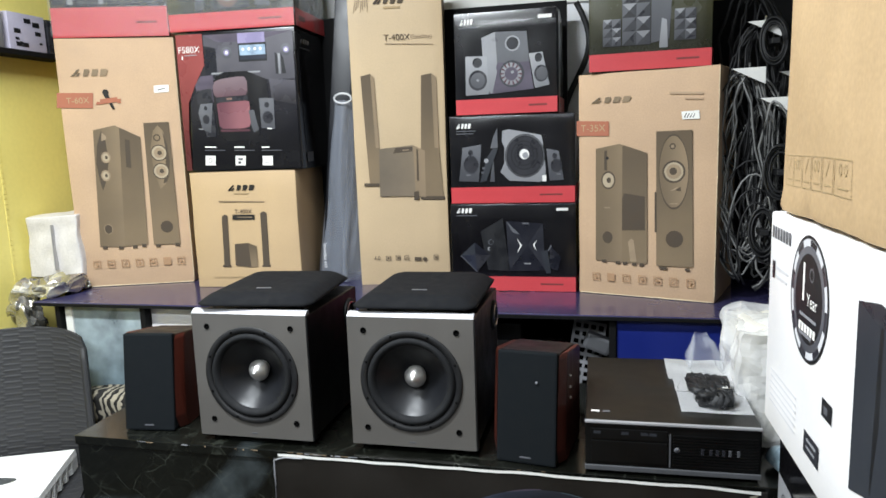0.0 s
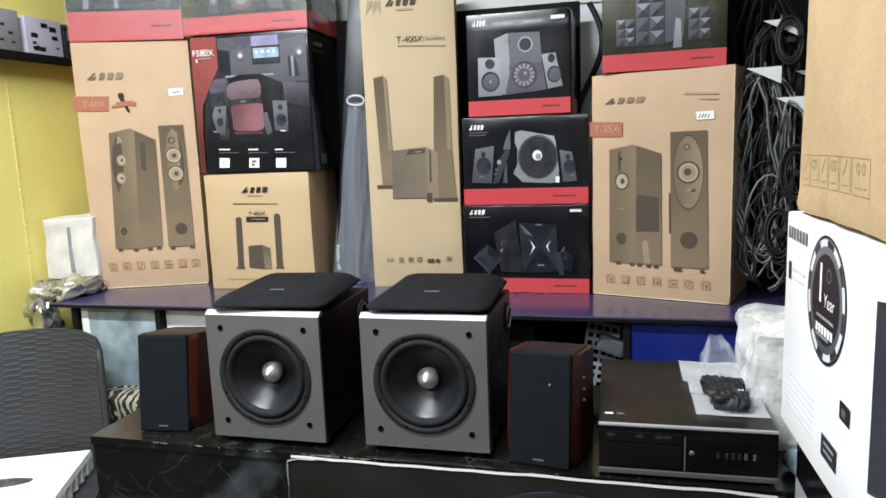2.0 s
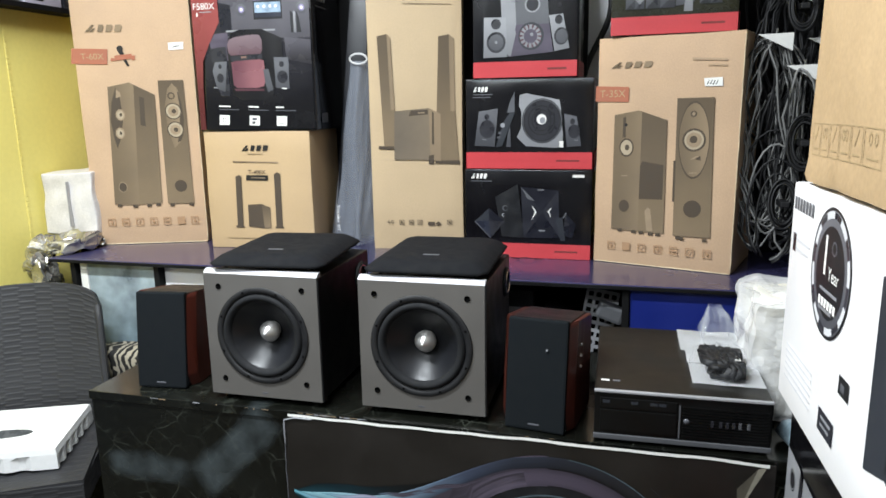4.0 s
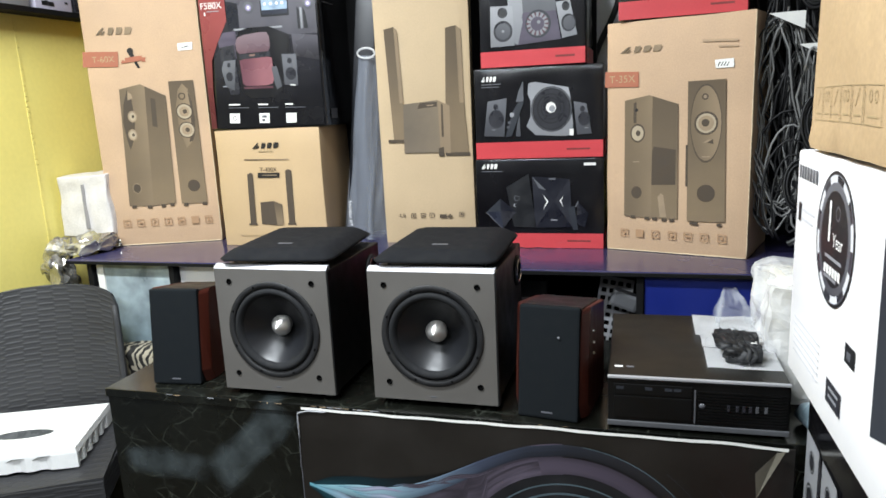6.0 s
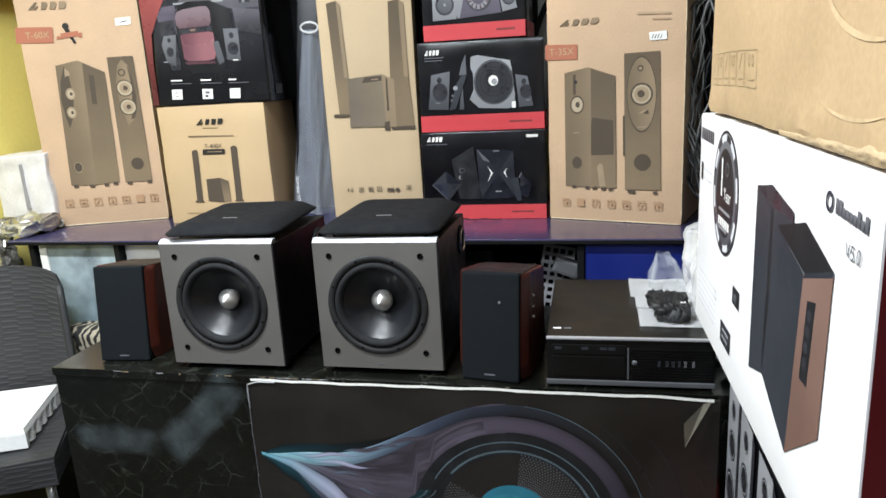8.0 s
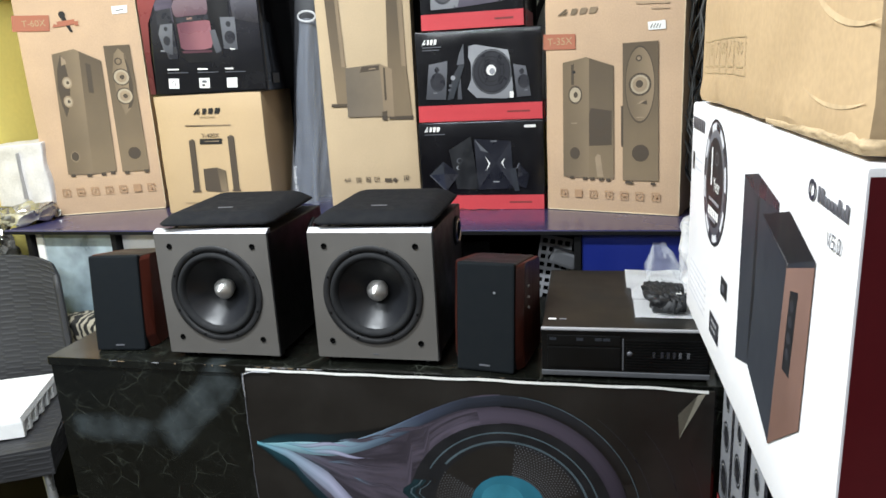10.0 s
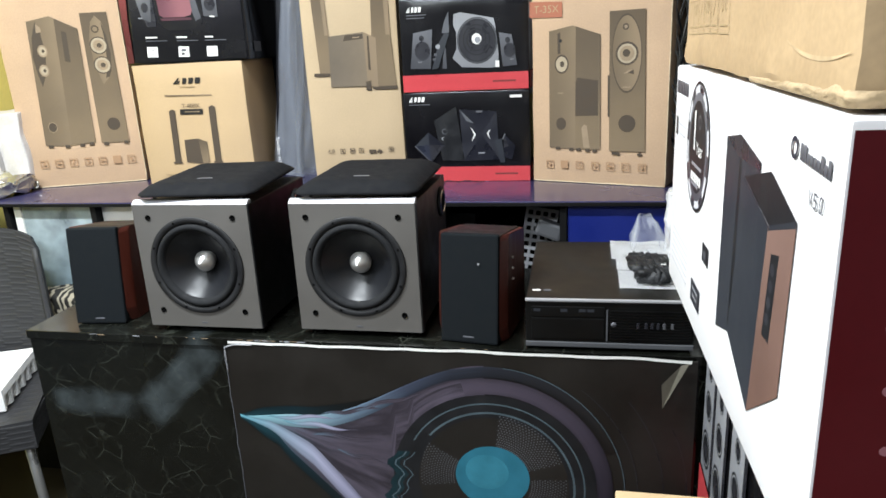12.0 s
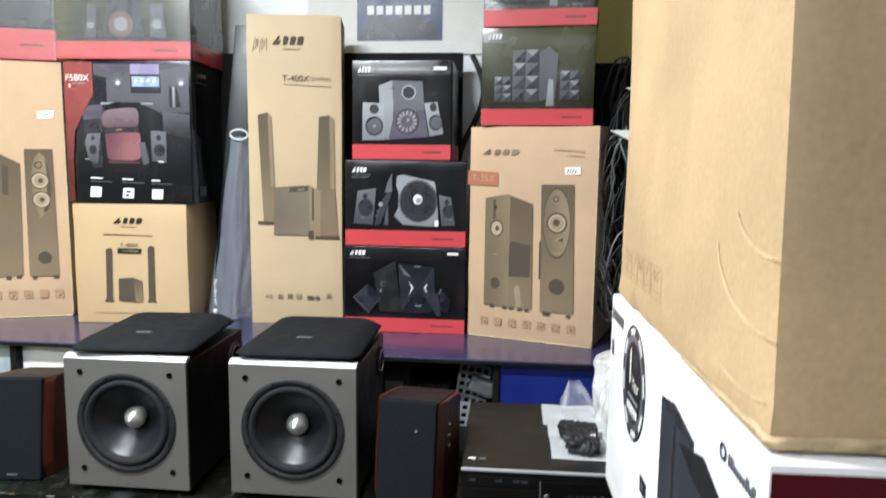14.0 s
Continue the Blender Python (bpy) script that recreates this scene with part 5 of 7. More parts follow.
part("torn_side", tube([(-BW / 2 + 0.003 * noise.noise(Vector((0, 0, z * 30))), -0.001, z) for z in np.linspace(0.02, BH - 0.01, 40)], 0.0012, 5), PRINT_GREY, bd, "frayed grey paper edge")
part("torn_corner", tube([(-BW / 2 + 0.002 + 0.0025 * noise.noise(Vector((0, 1, i * 0.9))), -0.002, BH - 0.075 + 0.0055 * i) for i in range(12)] + [(-BW / 2 + 0.008 + 0.008 * i, -0.002, BH - 0.011 + 0.006 * min(1.0, i / 2.5) + 0.0012 * noise.noise(Vector((i, 4, 0)))) for i in range(9)], 0.0017, 6), PRINT_LIGHT, bd, "ragged pale torn corner", smooth=True)
cx, cz = 0.0965, 0.428
a = Art(bd, 1.0, 1.0, lift=0.0015)
U = lambda x: x + 0.5
PRINT_TEALGREY = mat("teal_grey_print", "#47555c", 0.4, vary=0.3, scale=10.0)
TEAL_DEEP = mat("deep_teal_print", "#10282e", 0.4, vary=0.4, scale=12.0)


def smooth(x, x0, x1):
    f = min(max((x - x0) / (x1 - x0), 0.0), 1.0)
    return f * f * (3 - 2 * f)


tip = -0.508
upper = lambda x: 0.566 + 0.012 * smooth(x, tip, -0.36) + 0.147 * smooth(x, -0.34, 0.085)
lower = lambda x: 0.562 - 0.05 * smooth(x, tip, -0.38) - 1.02 * max(0.0, x + 0.42)
end = lambda z: -0.128 + 0.5 * max(0.0, z - 0.45) + 0.011 * math.sin(z * 62) + 0.008 * math.sin(z * 131)
xs = [tip + (0.085 - tip) * i / 40 for i in range(41)]
inside = lambda x: cz + math.sqrt(max(0.0, 0.209 ** 2 - ((x - cx) / 1.03) ** 2)) if x > -0.09 else None


def airbrush(name, along, across, streak=(3.0, 22.0), wobble=0.3, rough=0.4):
    """Sprayed ink: one run of tints along a sheet, another that multiplies it across, both broken into streaks."""
    m = bpy.data.materials.new(name)
    m.use_nodes = True
    nt = m.node_tree
    nd, ln = nt.nodes.new, nt.links.new
    uvn, mp, nz, sp = nd("ShaderNodeUVMap"), nd("ShaderNodeMapping"), nd("ShaderNodeTexNoise"), nd("ShaderNodeSeparateXYZ")
    mp.inputs["Scale"].default_value = (*streak, 1.0)
    nz.inputs["Scale"].default_value, nz.inputs["Detail"].default_value = 1.0, 6
    ln(uvn.outputs[0], mp.inputs[0])
    ln(mp.outputs[0], nz.inputs["Vector"])
    ln(uvn.outputs[0], sp.inputs[0])
    tints = []
    for k, stops in ((0, along), (1, across)):
        ma, off, cr = nd("ShaderNodeMath"), nd("ShaderNodeMath"), nd("ShaderNodeValToRGB")
        off.operation, ma.operation = "SUBTRACT", "MULTIPLY_ADD"
        ln(nz.outputs["Fac"], off.inputs[0])
        off.inputs[1].default_value = 0.5
        ln(off.outputs[0], ma.inputs[0])
        ma.inputs[1].default_value = wobble * (1.0 if k == 0 else 1.6)
        ln(sp.outputs[k], ma.inputs[2])
        ln(ma.outputs[0], cr.inputs[0])
        while len(cr.color_ramp.elements) < len(stops):
            cr.color_ramp.elements.new(0.5)
        for e, (pos, tint) in zip(cr.color_ramp.elements, stops):
            e.position = pos
            e.color = (*(lin(tint) if isinstance(tint, str) else (tint,) * 3), 1)
        tints.append(cr)
    mul = nd("ShaderNodeMix")
    mul.data_type, mul.blend_type = "RGBA", "MULTIPLY"
    mul.inputs[0].default_value = 1.0
    ln(tints[0].outputs[0], mul.inputs[6])
    ln(tints[1].outputs[0], mul.inputs[7])
    b = nt.nodes["Principled BSDF"]
    ln(mul.outputs[2], b.inputs["Base Color"])
    b.inputs["Roughness"].default_value = rough
    return m


def spray(name, edges, m, label=""):
    """A sheet of ink between pairs of points, with its own run and width."""
    a.lift += a.step
    bm = bmesh.new()
    uvl = bm.loops.layers.uv.new("UVMap")
    n, rows = 6, []
    for (x0, z0), (x1, z1) in edges:
        rows.append([bm.verts.new(a.at(U(x0 + (x1 - x0) * k / n), z0 + (z1 - z0) * k / n)) for k in range(n + 1)])
    last = len(rows) - 1
    for i, (p, q) in enumerate(zip(rows, rows[1:])):
        for k in range(n):
            f = bm.faces.new((p[k], q[k], q[k + 1], p[k + 1]))
            for loop, at in zip(f.loops, ((i, k), (i + 1, k), (i + 1, k + 1), (i, k + 1))):
                loop[uvl].uv = (at[0] / last, at[1] / n)
    return part(name, bm, m, bd, label)


DARK = "#1d1a17"
HALO = airbrush("teal_spray", [(0.0, "#1c4650"), (0.35, "#193c47"), (0.8, DARK)], [(0.0, 0.22), (0.5, 1.0), (1.0, 0.22)], (2.0, 3.0), 0.2)
BODY = airbrush("mauve_spray", [(0.0, "#5a6f80"), (0.25, "#4c4955"), (0.5, "#433d47"), (0.8, "#48424d"), (1.0, "#47404c")], [(0.0, 0.7), (0.25, 1.35), (0.45, 0.4), (0.62, 1.25), (0.8, 0.45), (1.0, 1.0)], (3.0, 7.0), 0.6)
UPPER = airbrush("ice_blue_spray", [(0.0, "#7fb4bf"), (0.18, "#8fb0bd"), (0.36, "#64778a"), (0.52, "#3a4152"), (0.68, "#22252d"), (1.0, DARK)], [(0.0, 0.45), (0.4, 0.8), (0.75, 0.95), (0.93, 1.0), (0.96, 1.5), (1.0, 1.5)], (3.0, 4.0), 0.12)
LOWER = airbrush("pale_lilac_spray", [(0.0, "#5f9fae"), (0.25, "#8699ab"), (0.55, "#9d9fb6"), (0.8, "#8c8aa3"), (1.0, "#5d5a70")], [(0.0, 0.5), (0.3, 0.9), (0.6, 1.1), (0.85, 0.8), (1.0, 0.5)], (2.5, 5.0), 0.25)
RINGS = airbrush("mauve_ring_spray", [(0.0, DARK), (0.25, "#25212a"), (0.6, "#3d3742"), (1.0, "#47404c")], [(0.0, 0.8), (0.3, 1.1), (0.7, 1.0), (1.0, 0.6)], (8.0, 3.0), 0.2)
spray("teal_halo", [((x, max(lower(x) - 0.03 * smooth(x, tip - 0.02, -0.44), 0.01)), (x, upper(x) + 0.022 * smooth(x, tip - 0.02, -0.44) * (1 - smooth(x, -0.3, -0.12)))) for x in xs if x < -0.1], HALO, "deep teal sprayed halo")
spray("mauve_flame", [((x, max(0.012, lower(x)) if x < -0.125 else (inside(x) or 0.42)), (x, upper(x))) for x in xs], BODY, "mauve printed flame")
arc = lambda r, deg: (cx + r * math.cos(radians(deg)), cz + r * math.sin(radians(deg)))
spray("mauve_ring", [(arc(0.229, d), arc(0.267, d)) for d in range(-40, 106, 4)], RINGS, "mauve ring fading out")
# the ice-blue upper tongue runs on into the outline round the cone
top = [((x, upper(x) - 0.004 - 0.030 * smooth(x, tip, -0.36) * (1 - 0.25 * smooth(x, -0.2, 0.0))), (x, upper(x))) for x in xs[:36]] + [(arc(0.2955 - 0.026, d), arc(0.2955, d)) for d in range(94, 20, -4)]
spray("upper_tongue", top, UPPER, "ice-blue printed tongue")
a.begin("printed_ring", "thin pale outline").ring(U(cx), cz, 0.2935, 0.2955, PRINT_TEALGREY, 0.99, -30, 84)
low = lambda x: 0.569 - 0.30 * (x - tip) - 0.42 * max(0.0, x + 0.43) - 0.5 * max(0.0, x + 0.33)
spray("lower_tongue", [((x, low(x) - 0.006 - 0.028 * smooth(x, tip, -0.30)), (x, low(x) + 0.002 + 0.024 * smooth(x, tip, -0.32) * (1 - 0.5 * smooth(x, -0.27, -0.16)))) for x in [tip + 0.35 * i / 24 for i in range(25)]], LOWER, "pale lilac printed tongue")
for x0, x1, z, dz, w in ((-0.44, -0.25, 0.566, 0.012, 0.010), (-0.40, -0.215, 0.560, -0.016, 0.012), (-0.30, -0.14, 0.583, 0.03, 0.010), (-0.22, -0.04, 0.60, 0.055, 0.010), (-0.33, -0.12, 0.53, -0.01, 0.012), (-0.27, -0.13, 0.49, -0.03, 0.010)):
    rows = []
    for i in range(17):
        f = i / 16
        mid, half = z + dz * f + 0.003 * math.sin(f * 11 + x0 * 40), w * 0.5 * math.sin(math.pi * min(f * 1.15, 1.0)) ** 0.8 + 0.0003
        rows.append(((x0 + (x1 - x0) * f, mid - half), (x0 + (x1 - x0) * f, mid + half)))
    spray("flame_streak", rows, LOWER if z > 0.55 and x0 < -0.35 else BODY)
a.begin("printed_disc").disc(U(cx), cz, 0.228, PRINT_COAL, 1.02, 56).begin("printed_ring").ring(U(cx), cz, 0.204, 0.2075, PRINT_TEALGREY, 1.0, -80, 150, 60).begin("printed_ring").ring(U(cx), cz, 0.181, 0.186, PRINT_TEALGREY, 1.0, -80, 140, 60)
for i, r in enumerate((0.318, 0.372, 0.42)):
    a.begin("printed_ring").ring(U(cx), cz, r, r + 0.0016, PRINT_DARK, 1.0, -30 - i * 4, 52 - i * 14)
zs = np.linspace(0.02, 0.50, 40)
for off, m, w in ((0.012, TEAL_DEEP, 0.03), (0.004, PRINT_TEALGREY, 0.004), (0.024, PRINT_TEALGREY, 0.003)):
    a.begin("frayed_edge", "frayed edge of the printed flame").joined()
    for z0, z1 in zip(zs, zs[1:]):
        e0, e1 = end(z0) + off - 0.06 * max(0, 0.3 - z0), end(z1) + off - 0.06 * max(0, 0.3 - z1)
        a.poly([(U(e0 - w), z0), (U(e0), z0), (U(e1), z1), (U(e1 - w), z1)], m)
    a.end()
a.begin("printed_cone", "perforated cone print").disc(U(cx), cz, 0.172, BOARD_BLACK, 1.0, 48).end()
bm = bmesh.new()
for i in range(14):
    rr = 0.090 + i * 0.0058
    for k in range(124):
        ang = 2 * math.pi * (k + 0.5 * (i % 2)) / 124
        if 0.35 < ang < 1.45 or 2.6 < ang < 3.3 or ang > 5.6 or ang < 0.1:
            c = Vector((cx + rr * math.cos(ang), -a.lift - 0.0001, cz + 0.012 + rr * math.sin(ang)))
            bm.faces.new([bm.verts.new(c + 0.0017 * Vector((math.cos(q), 0, math.sin(q)))) for q in (0, 1.05, 2.1, 3.14, 4.19, 5.24)])
tagged(part("mesh_dots", bm, PRINT_GREY, bd), "pale dots of the printed cone mesh", kind="stuff")
dz = 0.449
a.lift += 0.0004
a.begin("printed_dome", "teal dome print").disc(U(cx), dz, 0.079, PRINT_TEAL, 1.07, 40)
a.disc(U(cx - 0.012), dz + 0.012, 0.045, PRINT_DOME, 1.1, 32).end()
# the peeled, folded-over corner
bm = bmesh.new()
v = [bm.verts.new(p) for p in ((0.492, -0.006, 0.748), (0.507, -0.008, 0.753), (0.457, -0.020, 0.655), (0.453, -0.022, 0.710))]
bm.faces.new((v[0], v[1], v[2], v[3]))
bmesh.ops.solidify(bm, geom=bm.faces[:], thickness=0.0015)
part("peeled_corner", bm, mat("peeled_paper", "#8d8778", 0.7, vary=0.15, scale=30.0), bd, "peeled pale paper corner")


# ---- subwoofers ----
def subwoofer(m, grille_turn, grille_shift):
    s = thing("subwoofer", m, "black subwoofer with grey front panel and bare black cone", "speaker", "pair of subwoofers")
    W, H, D, Z0 = 0.288, 0.299, 0.335, 0.015
    bm = block(-W / 2 + 0.002, W / 2 - 0.002, 0.018, D, Z0, Z0 + H - 0.002, 0.004)
    bm.normal_update()
    bmesh.ops.delete(bm, geom=[f for f in bm.faces if f.normal.y < -0.9], context="FACES")
    part("cabinet", bm, CABINET, s)
    # front panel with a round opening
    bm = bmesh.new()
    R, n = 0.1115, 64
    zc = Z0 + 0.153
    outer = []
    inner = []
    for i in range(n):
        ang = 2 * math.pi * (i + 0.5) / n
        c, q = math.cos(ang), math.sin(ang)
        k = min((W / 2) / max(abs(c), 1e-6), ((Z0 + H - zc) if q > 0 else (zc - Z0)) / max(abs(q), 1e-6))
        outer.append((c * k, q * k + zc))
        inner.append((R * c, R * q + zc))
    corners = {0: (W / 2, Z0 + H), 1: (-W / 2, Z0 + H), 2: (-W / 2, Z0), 3: (W / 2, Z0)}
    for x, z in corners.values():
        j = min(range(n), key=lambda i: (outer[i][0] - x) ** 2 + (outer[i][1] - z) ** 2)
        outer[j] = (x, z)
    rows = [[bm.verts.new((x, y, z)) for x, z in ring] for y, ring in ((0.018, outer), (0.0, outer), (0.0, inner), (0.018, inner))]
    for p, q in zip(rows, rows[1:]):
        for i in range(n):
            bm.faces.new((p[i], p[(i + 1) % n], q[(i + 1) % n], q[i]))
    bmesh.ops.recalc_face_normals(bm, faces=bm.faces[:])
    front = part("front_panel", bm, GREY_FRONT, s, "grey satin front panel")
    bm = bmesh.new()
    prof = [(0.0, Z0 + H - 0.0002), (0.0015, Z0 + H + 0.001), (0.012, Z0 + H + 0.0085), (0.022, Z0 + H + 0.0085), (0.022, Z0 + H - 0.0002)]
    lo, hi = [[bm.verts.new((sx * W / 2, y, z)) for y, z in prof] for sx in (-1, 1)]
    bm.faces.new(lo[::-1])
    bm.faces.new(hi)
    for i in range(5):
        bm.faces.new((lo[i], lo[(i + 1) % 5], hi[(i + 1) % 5], hi[i]))
    bmesh.ops.recalc_face_normals(bm, faces=bm.faces[:])
    part("top_trim", bm, SILVER, s, "bright silver chamfered top edge")
    part("side_trim", block(W / 2 + 0.0005, W / 2 + 0.004, 0.0, 0.02, Z0, Z0 + H, 0.001), CABINET, s)
    d = part("driver", lathe([(0.117, -0.0005), (0.1175, -0.002), (0.116, -0.0035), (0.1035, -0.0035), (0.102, 0.001), (0.1015, 0.004)], 64, centre=(0, 0, zc)), RUBBER, s, "flat black driver rim", True)
    for k in range(8):
        ang = radians(22.5 + 45 * k)
        part("rim_screw", lathe([(0.0001, -0.0046), (0.0026, -0.0044), (0.0030, -0.0034)], 10, centre=(0.1105 * math.cos(ang), 0, zc + 0.1105 * math.sin(ang))), SOCKET, d, "black screw in the rim")
    part("surround", lathe([(0.1025, 0.003), (0.100, -0.003), (0.096, -0.0068), (0.090, -0.0066), (0.0845, -0.001), (0.082, 0.006)], 64, centre=(0, 0, zc)), SURROUND, d, "rolled matt black surround", True)
    part("cone", lathe([(0.0825, 0.005), (0.074, 0.0145), (0.055, 0.031), (0.038, 0.0445), (0.027, 0.053), (0.020, 0.058)], 64, centre=(0, 0, zc)), CONE, d, "glossy black cone", True)
    part("phase_plug", lathe([(0.0001, 0.008), (0.004, 0.0095), (0.012, 0.017), (0.0215, 0.028), (0.0248, 0.033), (0.0248, 0.040), (0.022, 0.044), (0.019, 0.057)], 48, centre=(0, 0, zc)), SPUN, d, "pointed bright metal plug", True)
    for sx in (-1, 1):
        for z in (Z0 + 0.041, Z0 + 0.268):
            h = part("grille_socket", lathe([(0.0068, 0.0), (0.0066, -0.0012), (0.0052, -0.0012), (0.0048, 0.0002), (0.0001, 0.0002)], 20, centre=(sx * 0.106, -0.0005, z)), SOCKET, s, "black socket for the grille pegs", True)
    part("brand_plate", block(-0.009, 0.004, -0.0008, 0.0, Z0 + 0.009, Z0 + 0.012), PRINT_GREY, s)
    part("port", lathe([(0.03, 0.003), (0.036, 0.002), (0.038, -0.004), (0.028, -0.002), (0.026, -0.03)], 32, axis="x", centre=(W / 2 - 0.002 + 0.004, D - 0.06, Z0 + H - 0.06)), RUBBER, s, "round side port", True)
    part("port_ring", lathe([(0.024, 0.003), (0.027, 0.005), (0.03, 0.003)], 32, axis="x", centre=(W / 2 + 0.001, D - 0.06, Z0 + H - 0.06)), CHROME, s, smooth=True)
    for sx in (-1, 1):
        for y in (0.04, D - 0.03):
            part("foot", lathe([(0.0001, 0.0), (0.016, 0.0), (0.018, 0.012), (0.0001, 0.012)], 20, axis="z", centre=(sx * 0.115, y, 0)), RUBBER, s)
    # the cloth grille, taken off and laid on top
    g = thing("speaker_grille", m @ pose(0 + grille_shift[0], grille_shift[1], Z0 + H + 0.002, 0, 0, grille_turn), "black cloth speaker grille lying flat on a subwoofer", "grille", "loose grilles")
    bm = bmesh.new()
    gw, gd = 0.284, 0.335
    rings = []
    for inset, z in ((0.016, 0.013), (0.002, 0.015), (0.0, 0.0175), (0.004, 0.0225), (0.022, 0.036), (0.036, 0.0415), (0.06, 0.042)):
        ring = []
        for i in range(48):
            ang = 2 * math.pi * (i + 0.5) / 48
            c, q = math.cos(ang), math.sin(ang)
            e = 0.09
            k = (abs(c) ** (2 / e) + abs(q) ** (2 / e)) ** (-e / 2)
            ring.append(bm.verts.new(((gw / 2 - inset) * c * k, gd / 2 + (gd / 2 - inset) * q * k, z)))
        rings.append(ring)
    for p, q in zip(rings, rings[1:]):
        for i in range(48):
            bm.faces.new((p[i], p[(i + 1) % 48], q[(i + 1) % 48], q[i]))
    bm.faces.new(rings[-1])
    bm.faces.new(rings[0][::-1])
    part("grille_cloth", bm, CLOTH, g, smooth=True)
    part("brand_plate", block(-0.018, 0.018, 0.075, 0.083, 0.042, 0.0428), PRINT_GREY, g)
    for sx in (-1, 1):
        for y in (0.035, gd - 0.035):
            part("peg", lathe([(0.004, 0.0), (0.004, 0.0155)], 10, axis="z", centre=(sx * 0.109, y, 0)), RUBBER, g)


subwoofer(pose(-0.8125, 1.430, TOP), 5.0, (0.010, 0.006))
subwoofer(pose(-0.4285, 1.438, TOP), 1.5, (0.006, 0.006))


# ---- bookshelf speakers ----
def bookshelf(m, label):
    """Leans back a little; wood cheeks stand proud on both sides."""
    s = thing("bookshelf_speaker", m, label, "speaker", "pair of bookshelf speakers")
    lean = 0.030

    def slab(x0, x1, y0, y1, z0, z1, push, bev):
        bm = block(x0, x1, y0, y1, z0, z1, bev)
        for v in bm.verts:
            v.co.y += push * v.co.z / 0.25
            # the top slopes down towards the back
            if v.co.z > 0.1:
                v.co.z -= 0.14 * v.co.y
        return bm

    part("cabinet", slab(-0.066, 0.066, 0.022, 0.19, 0.004, 0.246, lean * 0.6, 0.003), CABINET, s)
    part("grille", slab(-0.0655, 0.0655, 0.0, 0.020, 0.002, 0.248, lean, 0.005), CLOTH_TEAL, s, "charcoal cloth grille")
    part("brand_plate", slab(-0.013, 0.011, -0.0012, 0.0, 0.0145, 0.018, lean, 0), PRINT_GREY, s)
    for sx in (-1, 1):
        bm = bmesh.new()
        # a cheek, cut on a slant so that it swells towards the middle of its front edge
        prof = [(0.020, 0.0), (0.006, 0.034), (0.014, 0.115), (0.031, 0.230), (0.039, 0.238), (0.205, 0.215), (0.20, 0.0)]
        lo = [bm.verts.new((sx * 0.0665, y + (0.004 if y < 0.1 else 0.0), z)) for y, z in prof]
        hi = [bm.verts.new((sx * 0.0800, y + 0.030 if y < 0.1 else y, z)) for y, z in prof]
        bm.faces.new(lo)
        bm.faces.new(hi[::-1])
        for i in range(len(prof)):
            j = (i + 1) % len(prof)
            bm.faces.new((lo[i], hi[i], hi[j], lo[j]))
        bmesh.ops.recalc_face_normals(bm, faces=bm.faces[:])
        bmesh.ops.bevel(bm, geom=bm.edges[:], offset=0.002, segments=2, affect="EDGES")
        part("side_cheek", bm, CHERRY, s, "reddish cherry wood side cheek")
    return s


bookshelf(pose(-1.1175, 1.453, TOP, 0, 0, 6), "black bookshelf speaker with cherry wood sides, cloth grille on")
s = bookshelf(pose(-0.1755, 1.420, TOP, 0, 0, -8), "black bookshelf speaker with cherry wood sides and control knobs")
for z in (0.13, 0.155, 0.18):
    part("control_knob", lathe([(0.0001, 0.004), (0.0028, 0.004), (0.0032, 0.0)], 14, axis="x", centre=(0.0800, 0.085, z)), CHROME, s, "small silver knob")
part("grille_fleck", block(0.02, 0.024, 0.018, 0.0199, 0.178, 0.182), PRINT_LIGHT, s)


# ---- desktop computer, lying flat ----
pc = thing("desktop_computer", pose(0.122, 1.410, TOP, 0, 0, 1), "flat black desktop computer with a silver front trim", "computer")
PW, PH, PD = 0.342, 0.114, 0.43
part("case", block(-PW / 2, PW / 2, 0.0086, PD, 0.008, PH, 0.003), PC_BLACK, pc)
part("bezel", block(-PW / 2, PW / 2, 0.004, 0.0083, 0.008, PH - 0.005, 0.003), PC_FRONT, pc)
part("top_trim", block(-PW / 2 - 0.0005, PW / 2 + 0.0005, 0.0, 0.0083, PH - 0.0045, PH + 0.001, 0.0015), SILVER, pc, "silver front edge trim")
part("bottom_trim", block(-PW / 2 - 0.0005, PW / 2 + 0.0005, 0.0, 0.0083, 0.007, 0.018, 0.002), GREY_PLASTIC, pc, "grey lower trim")
part("drive_bay", block(-PW / 2 + 0.012, -0.008, 0.0015, 0.005, 0.076, 0.098, 0.001), PC_FRONT, pc, "glossy black drive cover")
part("drive_bay", block(-PW / 2 + 0.012, -0.008, 0.0015, 0.005, 0.026, 0.072, 0.001), PC_FRONT, pc, "glossy black drive cover")
for x in (-0.146, -0.09, -0.052, -0.035):
    part("drive_mark", block(x - 0.008, x + 0.006, 0.0008, 0.0015, 0.087, 0.093), PRINT_SLATE, pc)
part("divider_strip", block(-0.004, -0.001, 0.001, 0.005, 0.022, 0.092), GREY_PLASTIC, pc)
for i in range(11):
    z = 0.026 + i * 0.0062
    part("slat", block(0.004, PW / 2 - 0.006, 0.0008, 0.005, z, z + 0.0028), PC_FRONT, pc)
part("round_emblem", lathe([(0.0001, -0.0002), (0.0055, -0.0002), (0.006, 0.002)], 24, centre=(0.011, 0.0, 0.060)), PRINT_GREY, pc, "round silver emblem", True)
